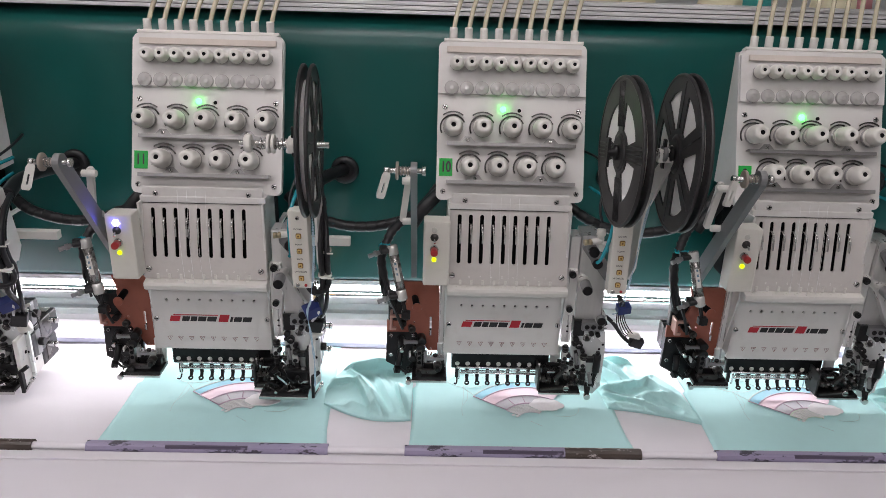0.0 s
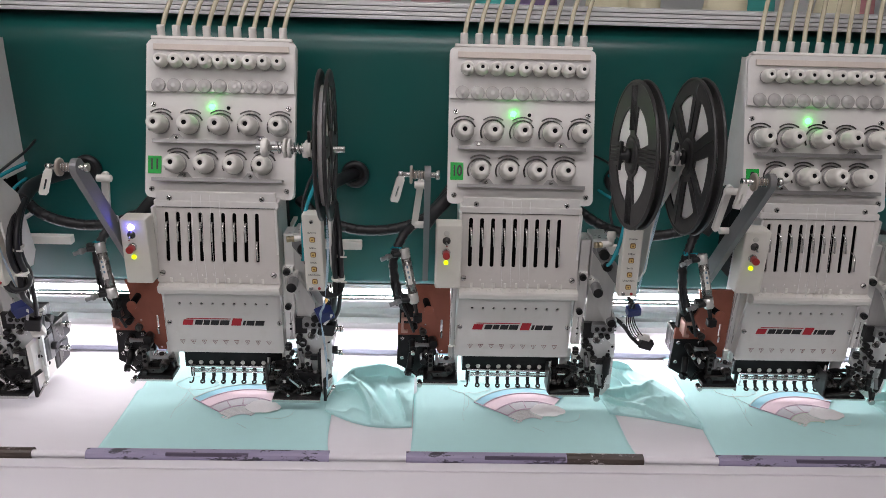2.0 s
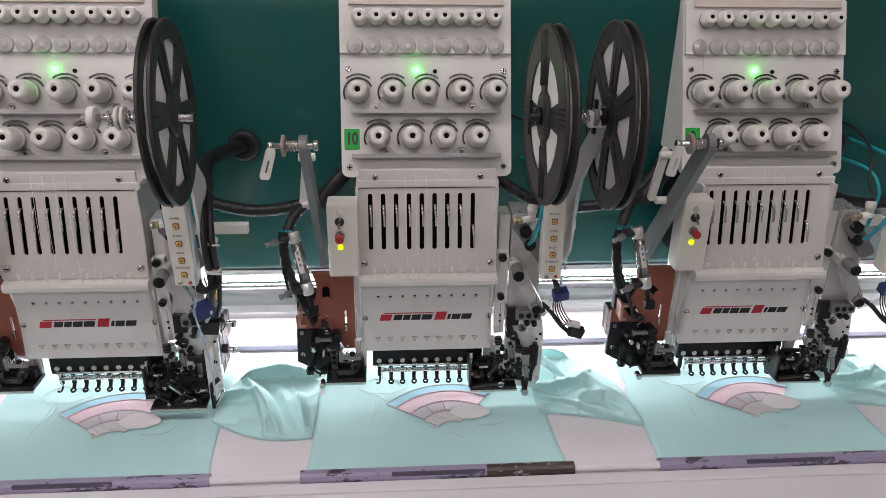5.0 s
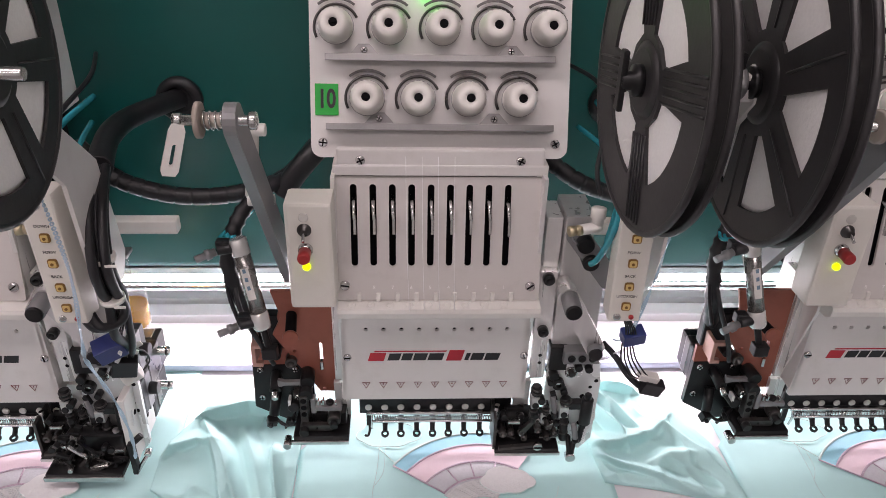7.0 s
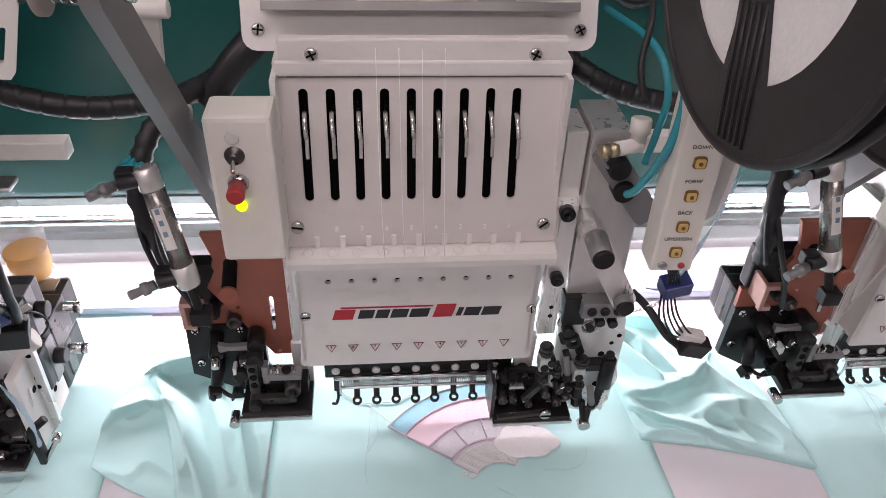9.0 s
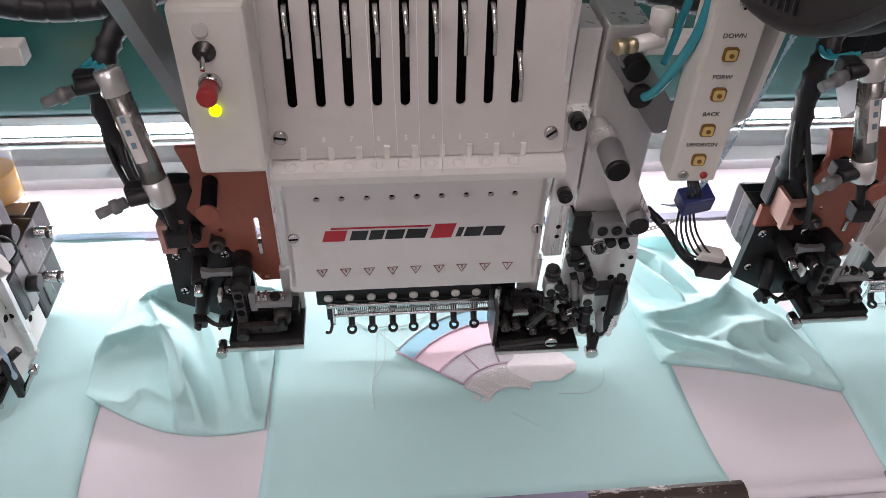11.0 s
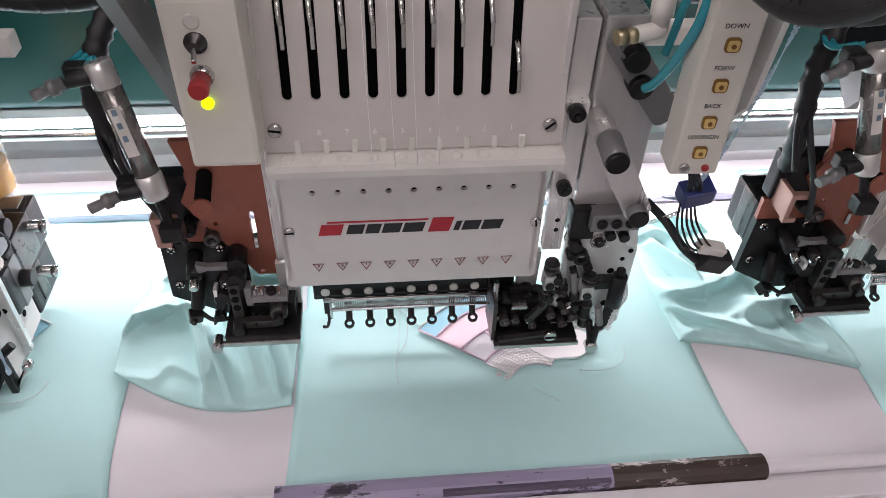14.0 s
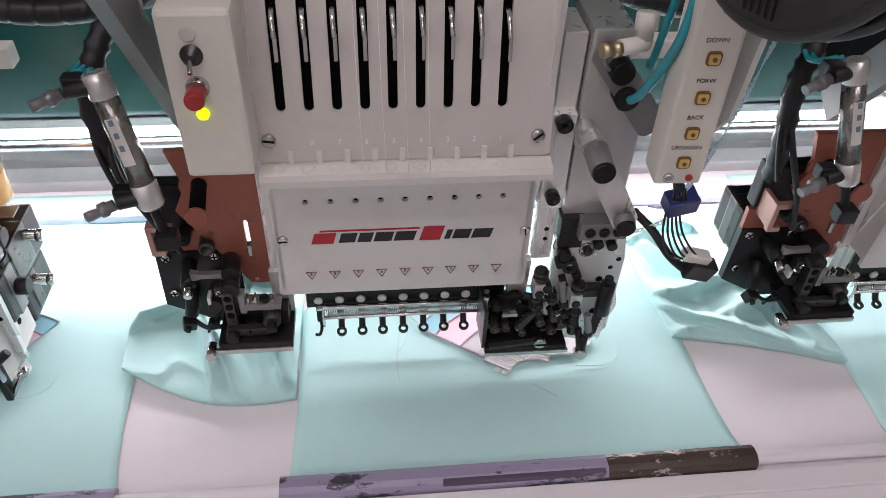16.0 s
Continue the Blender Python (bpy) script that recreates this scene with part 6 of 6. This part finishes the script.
def folds(th, name, xh, back, front, lefts, rights, ridges, seed):
    """A rumpled piece of jersey. lefts, rights: its side edges, back to front; ridges: (points, height, steep width, soft width)."""
    nu, nv = 130, 140
    bm = B()
    rows = []
    le, re_ = curve_points([(x, y, 0) for x, y in lefts], 20), curve_points([(x, y, 0) for x, y in rights], 20)
    for j in range(nv + 1):
        f = j / nv
        k, g = min(int(f * 60), 59), f * 60 - min(int(f * 60), 59)
        a, b = le[k].lerp(le[k + 1], g), re_[k].lerp(re_[k + 1], g)
        row = []
        for i in range(nu + 1):
            u = i / nu
            p = a.lerp(b, u)
            sag = front * f * f * math.sin(math.pi * u)
            p = Vector((p.x, p.y - sag))
            w = Vector((wrinkle(p.x, p.y, 16, seed), wrinkle(p.y, p.x, 16, seed + 3))) * 0.003
            z, rest = 0.002, 0.0
            for line, h, w1, w2 in ridges:
                d, s, t = near(p + w - Vector((0, 0.005)), line)
                d = d / (w1 if s > 0 else w2)
                k = h * (0.4 + 0.6 * math.sin(math.pi * min(1, 0.15 + 0.8 * t))) * max(0, 1.06 - math.sqrt(d * d + 0.0036)) ** 1.15
                rest += min(z, k)
                z = max(z, k)
            z += 0.25 * rest
            q = p + w * 1.5
            cre = 1 - abs(noise.noise(Vector((q.x * 26 + q.y * 9 + seed, q.y * 20 - q.x * 8, seed + 2)))) * 4.0
            z += 0.0030 * max(cre, 0) ** 1.6 + 0.0012 * wrinkle(p.x, p.y, 46, seed)
            edge = min(1, (1 - f) * 16, f * 5 + 0.25, u * 14 + 0.1, (1 - u) * 14 + 0.1)
            z *= max(edge, 0) ** 0.5
            row.append(bm.verts.new((xh + p.x, p.y - 0.55 * z, SHIRT + 0.0008 + z)))
        rows.append(row)
    for a, b in zip(rows, rows[1:]):
        for i in range(nu):
            bm.faces.new((a[i], a[i + 1], b[i + 1], b[i]))
    rim = [rows[0], [r[-1] for r in rows], rows[-1][::-1], [r[0] for r in rows][::-1]]
    for line in rim:
        low = [bm.verts.new((v.co.x, v.co.y + 0.0015, TABLE + 0.0008)) for v in line]
        for i in range(len(line) - 1):
            bm.faces.new((line[i], line[i + 1], low[i + 1], low[i]))
    return part(name, bm, MINT, th, "rumpled side of the shirt", True)


def arc_band(r0, r1, a0, a1, z, c, n=26, lift=0.0006):
    bm = B()
    out = [(c[0] + r1 * math.cos(radians(a0 + (a1 - a0) * k / n)), c[1] + r1 * math.sin(radians(a0 + (a1 - a0) * k / n))) for k in range(n + 1)]
    inn = [(c[0] + r0 * math.cos(radians(a1 + (a0 - a1) * k / n)), c[1] + r0 * math.sin(radians(a1 + (a0 - a1) * k / n))) for k in range(n + 1)]
    plate(bm, out + inn, (), lift, Matrix.Translation((0, 0, z)))
    return bm


def cloud_outline(cx, cy, w, h):
    bumps = [(-0.36, -0.05, 0.30), (-0.12, 0.18, 0.40), (0.18, 0.10, 0.36), (0.38, -0.06, 0.28), (0.12, -0.18, 0.34), (-0.18, -0.18, 0.34)]
    pts = []
    for k in range(60):
        a = 2 * math.pi * k / 60
        best = 0
        for bx, by, br in bumps:
            dx, dy = math.cos(a), math.sin(a)
            pr = bx * dx + by * dy
            d2 = bx * bx + by * by - pr * pr
            if d2 < br * br:
                best = max(best, pr + math.sqrt(br * br - d2))
        pts.append((cx + best * math.cos(a) * w * 0.74, cy + best * math.sin(a) * h * 0.9))
    return pts


def shirt(xh, seed, left_fold, right_fold, green_inner=False):
    """A mint shirt with its half-sewn rainbow, at its place when the clip begins."""
    th = thing("shirt", (xh, -0.06, TABLE), "mint green jersey shirt with half-sewn rainbow applique, clamped flat", "shirt", "shirts")
    # flat body: narrow at the needle, wide at the clip strip
    def left(y):
        t = (y + 0.18) / 0.31
        return -0.115 + 0.003 * math.sin(t * 5) + (0.010 * max(t, 0) if t > 0.5 else 0) 
    def right(y):
        t = (y + 0.18) / 0.31
        return 0.171 + 0.002 * math.sin(t * 5) + 0.012 * math.exp(-t * 9)
    nu, nv = 50, 50
    bm = B()
    rows = []
    for j in range(nv + 1):
        y = -0.178 + 0.308 * j / nv
        row = []
        for i in range(nu + 1):
            u = i / nu
            x = left(y) + (right(y) - left(y)) * u
            e = min(1, 12 * min(u, 1 - u))
            z = SHIRT - 0.0012 + 0.0006 * wrinkle(x, y, 14, seed) * e - 0.0014 * (1 - e)
            z += 0.0012 * math.exp(-((u - 0.02) / 0.012) ** 2)
            row.append(bm.verts.new((xh + x, y, z)))
        rows.append(row)
    for a, b in zip(rows, rows[1:]):
        for i in range(nu):
            bm.faces.new((a[i], a[i + 1], b[i + 1], b[i]))
    rim = rows[0] + [r[-1] for r in rows[1:]] + rows[-1][-2::-1] + [r[0] for r in rows[-2:0:-1]]
    low = [bm.verts.new((v.co.x, v.co.y, TABLE + 0.0006)) for v in rim]
    for i in range(len(rim)):
        k = (i + 1) % len(rim)
        bm.faces.new((rim[i], rim[k], low[k], low[i]))
    part("body_panel", bm, MINT, th, smooth=True)
    c = (xh + 0.054, -0.111)
    zt = SHIRT
    for nm, r0, r1, mat, lab in (("blue_band", 0.083, 0.098, SKY, "blue satin rainbow band"), ("pink_band", 0.0615, 0.083, PINK, "pink satin rainbow band"),
                                 ("grey_band", 0.042, 0.0615, LILAC, "grey-lilac rainbow band")):
        part(nm, arc_band(r0, r1, 144, 56, zt + 0.0008, c), mat, th, lab)
    part("inner_band", arc_band(0.020, 0.041, 147, 56, zt + 0.0008, c), material("pale_green_applique", (0.62, 0.72, 0.60), 0.6, vary=0.1, scale=300) if green_inner else LILAC, th, "inner rainbow band under sequins")
    # satin seams
    for r in (0.098, 0.083, 0.0615, 0.042):
        bm = B()
        pipe(bm, [(c[0] + r * math.cos(radians(a)), c[1] + r * math.sin(radians(a)), zt + 0.0008) for a in range(144, 55, -4)], 0.0011, 6, 1)
        part("seam", bm, STITCH if r < 0.09 else PALE_STITCH, th, "satin stitched seam")
    bm = B()
    for r0, r1, a in ((0.042, 0.098, 144), (0.042, 0.0615, 120), (0.042, 0.0615, 98), (0.042, 0.0615, 76), (0.042, 0.0615, 60)):
        pipe(bm, [(c[0] + r * math.cos(radians(a)), c[1] + r * math.sin(radians(a)), zt + 0.0008) for r in (r0, r1)], 0.0008, 6, 1)
    part("cross_seam", bm, STITCH, th)
    # sequins sewn in rows on the inner band
    bm = B()
    for r in (0.0215, 0.0238, 0.0261, 0.0284, 0.0307, 0.0330, 0.0353, 0.0376):
        k = 0
        a = 146.0
        while a > 58:
            x, y = c[0] + r * math.cos(radians(a)), c[1] + r * math.sin(radians(a))
            plate(bm, circle(0, 0, 0.00115, 8), (), 0.0004, Matrix.Translation((x, y, zt + 0.0016)) @ Euler((0.25 * math.sin(k * 2.1), 0.25 * math.cos(k * 1.3), 0)).to_matrix().to_4x4())
            a -= math.degrees(0.0022 / r)
            k += 1
    tagged(part("sequins", bm, SEQUIN, th, "rows of pearl sequins"), kind="stuff")
    # cloud
    bm = B()
    o = cloud_outline(xh + 0.0775, -0.0735, 0.051, 0.031)
    plate(bm, o, (), 0.0016, Matrix.Translation((0, 0, zt + 0.0022)))
    part("cloud_patch", bm, FLEECE, th, "white cloud patch")
    bm = B()
    pipe(bm, [(x, y, zt + 0.0012) for x, y in o + o[:1]], 0.0006, 6, 1)
    part("cloud_seam", bm, PALE_STITCH, th)
    # stitched outlines of a second cloud and of guide lines
    bm = B()
    o2 = cloud_outline(xh - 0.030, -0.012, 0.064, 0.036)
    pipe(bm, [(x, y, zt + 0.0003) for x, y in o2 + o2[:1]], 0.0005, 5, 1)
    part("cloud_outline", bm, PALE_STITCH, th, "pale stitched cloud outline")
    for way, r in (([(-0.040, -0.03), (-0.020, -0.054)], 0.0004), ([(0.085, -0.098), (0.105, -0.099), (0.118, -0.092), (0.122, -0.080)], 0.0003)):
        bm = B(); pipe(bm, [(xh + x, y, zt + 0.0002) for x, y in way], r, 5, 6)
        part("outline_stitching", bm, PALE_STITCH, th, "pale outline stitching")
    grey = material("grey_thread", (0.50, 0.56, 0.56), 0.7)
    for way in ([(-0.038, -0.02), (-0.040, -0.06), (-0.043, -0.085), (-0.042, -0.103)], [(-0.033, -0.03), (-0.034, -0.06), (-0.041, -0.076)], [(0.050, -0.112), (0.066, -0.124)]):
        bm = B(); pipe(bm, [(xh + x, y, zt + 0.0006) for x, y in way], 0.0002, 4, 6)
        part("loose_thread", bm, grey, th, "loose thread end")
    for dx, dy in ((0.028, -0.098), (0.033, -0.101), (0.036, -0.099)):
        bm = B(); plate(bm, circle(0, 0, 0.0022, 12), [circle(0, 0, 0.0008, 6)], 0.0004, Matrix.Translation((xh + dx, dy, zt + 0.0006)))
        part("loose_sequin", bm, SEQUIN, th, "loose pearl sequin")
    if left_fold:
        folds(th, "left_side", xh, 0.12, 0.016, [(-0.196, 0.040), (-0.218, 0.012), (-0.236, -0.03), (-0.236, -0.078)], [(-0.112, 0.046), (-0.112, 0.012), (-0.113, -0.05), (-0.114, -0.113)],
              [([(-0.238, -0.050), (-0.225, -0.036), (-0.207, -0.025), (-0.190, -0.028)], 0.014, 0.020, 0.005), ([(-0.196, -0.022), (-0.181, -0.062), (-0.169, -0.097), (-0.169, -0.112)], 0.016, 0.022, 0.005),
               ([(-0.205, 0.000), (-0.181, -0.042), (-0.162, -0.083), (-0.151, -0.114)], 0.015, 0.012, 0.008), ([(-0.136, -0.035), (-0.128, -0.075), (-0.121, -0.108)], 0.013, 0.010, 0.004),
               ([(-0.240, -0.024), (-0.222, -0.033)], 0.008, 0.010, 0.004), ([(-0.200, 0.010), (-0.165, 0.020), (-0.122, 0.010)], 0.022, 0.030, 0.009),
               ([(-0.165, -0.010), (-0.150, -0.050), (-0.136, -0.100)], 0.008, 0.012, 0.012), ([(-0.220, 0.060), (-0.180, 0.040), (-0.120, 0.050)], 0.020, 0.03, 0.012)], seed)
    if right_fold:
        folds(th, "right_side", xh, 0.12, -0.004, [(0.155, 0.055), (0.158, 0.03), (0.161, -0.03), (0.166, -0.076)], [(0.192, 0.058), (0.238, 0.035), (0.278, -0.03), (0.287, -0.110)],
              [([(0.158, -0.046), (0.185, -0.065), (0.210, -0.078), (0.226, -0.088), (0.249, -0.103), (0.290, -0.118)], 0.015, 0.020, 0.003), ([(0.152, -0.036), (0.175, -0.040), (0.189, -0.038), (0.205, -0.033), (0.221, -0.025), (0.240, -0.008)], 0.019, 0.022, 0.007),
               ([(0.198, -0.068), (0.229, -0.051), (0.268, -0.047)], 0.013, 0.012, 0.020), ([(0.170, 0.020), (0.190, -0.023), (0.195, -0.040)], 0.021, 0.012, 0.007),
               ([(0.160, 0.042), (0.187, 0.023), (0.201, -0.004), (0.212, -0.024)], 0.020, 0.010, 0.016), ([(0.155, -0.080), (0.185, -0.074), (0.222, -0.085)], 0.007, 0.008, 0.010),
               ([(0.236, -0.010), (0.262, -0.045), (0.286, -0.100)], 0.012, 0.008, 0.020), ([(0.160, 0.07), (0.195, 0.050), (0.225, 0.040)], 0.018, 0.02, 0.010)], seed + 40)
    return th


def clip_strip(xh, worn):
    th = thing("clip_strip", (xh + 0.03, -0.183, TABLE), "worn lavender clamping strip with chipped paint, along the shirt's hem", "clip strip", "clip strips")
    bm = B()
    prof = [(-0.190, 0.8935), (-0.190, 0.899), (-0.1885, 0.9025), (-0.185, 0.9045), (-0.1795, 0.9045), (-0.176, 0.9025), (-0.1745, 0.899), (-0.1745, 0.8975)]
    for x0, x1, nm, mt in ((-0.1195, 0.085, "strip", LAVENDER), (0.085, 0.1835, "worn_strip", WORN)) if worn else ((-0.1195, 0.1835, "strip", LAVENDER),):
        bm = B()
        a = [bm.verts.new((xh + x0, y, z)) for y, z in prof]
        b = [bm.verts.new((xh + x1, y, z)) for y, z in prof]
        for i in range(len(prof)):
            bm.faces.new((a[i], a[(i + 1) % len(prof)], b[(i + 1) % len(prof)], b[i]))
        bm.faces.new(a), bm.faces.new(b[::-1])
        part(nm, bm, mt, th, "bare brown worn end" if mt is WORN else "")
    # dark violet paints the shadow of a recessed slot; pale flecks are wear
    bm = B(); box(bm, xh - 0.02, xh + 0.083, -0.1895, -0.1862, 0.900, 0.9046, 0.0008)
    part("inner_strip", bm, CHANNEL_SHADE, th, "worn lavender channel with slot shadow painted dark violet")
    return th


def frame_bars():
    """White bound bars of the moving embroidery frame."""
    out = []
    th = thing("frame_bar", (0, -0.198, TABLE), "white cloth-wrapped front bar of the sewing frame", "frame bar", "frame bars")
    bm = B(); box(bm, -1.6, 1.6, -0.206, -0.1905, 0.8935, 0.8965, 0.0014)
    part("bar", bm, CLOTH, th)
    bm = B(); rod(bm, (-1.6, -0.1835, 0.8985), (1.6, -0.1835, 0.8985), 0.0046, 18)
    part("wrapped_rod", bm, CLOTH, th, "white cloth-wrapped rod")
    out.append(th)
    th = thing("back_frame_bar", (0, 0.117, TABLE), "pale lavender back bar of the sewing frame", "frame bar", "frame bars")
    bm = B(); box(bm, -1.6, 1.6, 0.088, 0.109, 0.8935, 0.903, 0.003)
    part("bar", bm, material("pale_lavender_bar", (0.50, 0.51, 0.64), 0.4, vary=0.08, scale=20), th)
    for k in range(-4, 4):
        bm = B(); box(bm, 0.4 * k + 0.10, 0.4 * k + 0.16, 0.087, 0.110, 0.9025, 0.9045, 0.001)
        part("bar_cap", bm, ALU_L, th, "grey metal joint cap")
    out.append(th)
    return out


# ---- building ----
room()
beam()
work_light()
table()
thread_stand()
oil_bottle(-0.273)

HEAD_THINGS, DEVICES = {}, {}


def spread(maker, xs):
    """Builds a thing at the first head and copies it along the beam."""
    first = maker()
    base = HOME[first.name]
    out = {}
    for k in xs:
        if k == 10:
            out[k] = first
        else:
            out[k] = copy_thing(first, Matrix.Translation(base + Vector((HEADS[k], 0, 0))))
            HOME[out[k].name] = base + Vector((HEADS[k], 0, 0))
    return out


HEAD_THINGS = spread(head, (10, 12, 11, 9, 8))
for k, h in HEAD_THINGS.items():
    panel = next(c for c in h.children if c.name.startswith("tension_panel"))
    v = (1.2255 - 1.194) / math.cos(TILT_A)
    # number in the place's own metres: shift by the head's x
    lettering("tag_number", str(k), 0.0175, Matrix.Translation((HEADS[k], 0, 0)) @ TB @ Matrix.Translation((-0.0742, v, 0.0014)) @ Matrix.Diagonal((0.78, 1.1, 1, 1)), INK_BLACK, panel, 0.0005)
BOXES = spread(control_box, (10, 11, 9, 8))
lamp = next(c for c in BOXES[11].children if c.name.startswith("indicator_lamp"))
lamp.data = lamp.data.copy()
lamp.data.materials[0] = LED_BLUE
tagged(lamp, "lit blue-white indicator lamp")
spread(spool_holder, (10, 11, 9, 8))
spread(button_panel, (10, 12, 11, 9))
spread(side_sheet, (10, 12, 11, 9))
DEVICES = spread(right_device, (10, 9))
first = right_device(True)
base = HOME[first.name]
DEVICES[12] = copy_thing(first, Matrix.Translation(base + Vector((HEADS[12], 0, 0))))
first.location = base + Vector((HEADS[11], 0, 0))
DEVICES[11] = first
spread(left_device, (10, 11, 9, 8))
first = cable_bundle()
first.location = HOME[first.name] + Vector((HEADS[11], 0, 0))
copy_thing(first, Matrix.Translation(HOME[first.name] + Vector((HEADS[12], 0, 0))))
spread(corrugated_hose, (10, 11, 9, 8))
spread(lambda: reel_axle(False), (10,))
for k in (12, 11):
    a = reel_axle(True)
    a.location = HOME[a.name] + Vector((HEADS[k], 0, 0))
reel(0.1150, -0.182, 1.2932, 0.0815, 4, 34, "black plastic sequin reel with four windows, on its axle", -1, 2.5)
for k in (10, 11, 12):
    reel(HEADS[k] + (0.175 if k == 10 else 0.1757), -0.186, 1.2936 if k == 10 else 1.297, 0.0852 if k == 10 else 0.081, 6, 4 if k == 10 else 18, "black plastic sequin reel with six windows, on its axle", -1, -1.5 if k == 10 else 2.5)
sequin_chain(0.172)
sequin_chain(-0.628)
sequin_chain(-0.228, [(-0.232, -0.155, 1.235), (-0.233, -0.135, 1.15), (-0.240, -0.130, 1.085), (-0.248, -0.113, 1.055), (-0.247, -0.090, 1.0), (-0.247, -0.078, 0.951), (-0.248, -0.077, 0.925)])

SHIRTS = [shirt(-0.4, 13.0, False, False), shirt(0.0, 5.0, True, True), shirt(0.4, 8.0, False, True, True)]
STRIPS = [clip_strip(x, x in (-0.77, 0.0)) for x in (-0.77, -0.4, 0.0, 0.4)]
BARS = frame_bars()


# ---- what moves ----
# travel of the sewing frame (seconds, x, y in metres)
TRAVEL = [(0.0, 0.0000, 0.0), (0.5, -0.0033, -0.0050), (1.0, -0.0069, -0.0062), (1.5, -0.0111, -0.0078), (2.0, -0.0145, -0.0098), (2.5, -0.0148, -0.0092), (3.0, -0.0158, -0.0098), (3.5, -0.0188, -0.0120),
          (4.0, -0.0208, -0.0150), (5.2, -0.0125, -0.0155), (6.5, -0.0030, -0.0130), (7.0, -0.0008, -0.0108), (7.5, 0.0030, -0.0080), (8.0, 0.0085, -0.0044), (8.5, 0.0114, -0.0006),
          (9.0, 0.0145, 0.0016), (9.5, 0.0172, 0.0043), (10.8, 0.0218, 0.0055), (12.0, 0.0274, 0.0066), (12.5, 0.0318, 0.0096), (13.0, 0.0352, 0.0128), (13.5, 0.0380, 0.0154), (14.0, 0.0410, 0.0196),
          (14.5, 0.0439, 0.0230), (15.0, 0.0465, 0.0262), (15.5, 0.0476, 0.0288), (16.0, 0.0477, 0.0295)]


BEAT = 2 * math.pi * 6.6667  # stitching speed, radians a second


def motions():
    for ob in SHIRTS + STRIPS + BARS:
        o = ob.location.copy()
        walk(ob, [(t, pose(o.x + x, o.y + y, o.z)) for t, x, y in TRAVEL])
    for h in HEAD_THINGS.values():
        levers = sorted((c for c in h.children if c.name.startswith("take_up_lever")), key=lambda c: sum(v.co.x for v in c.data.vertices) / len(c.data.vertices))
        lever = levers[-1]
        block = next(c for c in h.children if c.name.startswith("needle_block"))
        needle = sorted((c for c in block.children if c.name.startswith("needle_bar")), key=lambda c: sum(v.co.x for v in c.data.vertices) / len(c.data.vertices))[-1]
        steps = [k * 0.0333333 for k in range(481)]
        down = [(0.5 + 0.5 * math.cos(BEAT * (t - 12.5))) ** 2 for t in steps]
        walk(lever, [(t, pose(0, -0.0045 * d, -0.024 * d)) for t, d in zip(steps, down)])
        walk(needle, [(t, pose(0, 0, -0.006 + 0.010 * math.cos(BEAT * (t - 12.5)))) for t in steps])
    for d in DEVICES.values():
        s = next(c for c in d.children if c.name.startswith("striker"))
        walk(s, [(k * 0.0333333, pose(0, 0, 0.004 * math.cos(BEAT * (k * 0.0333333 - 12.5)))) for k in range(481)])


motions()
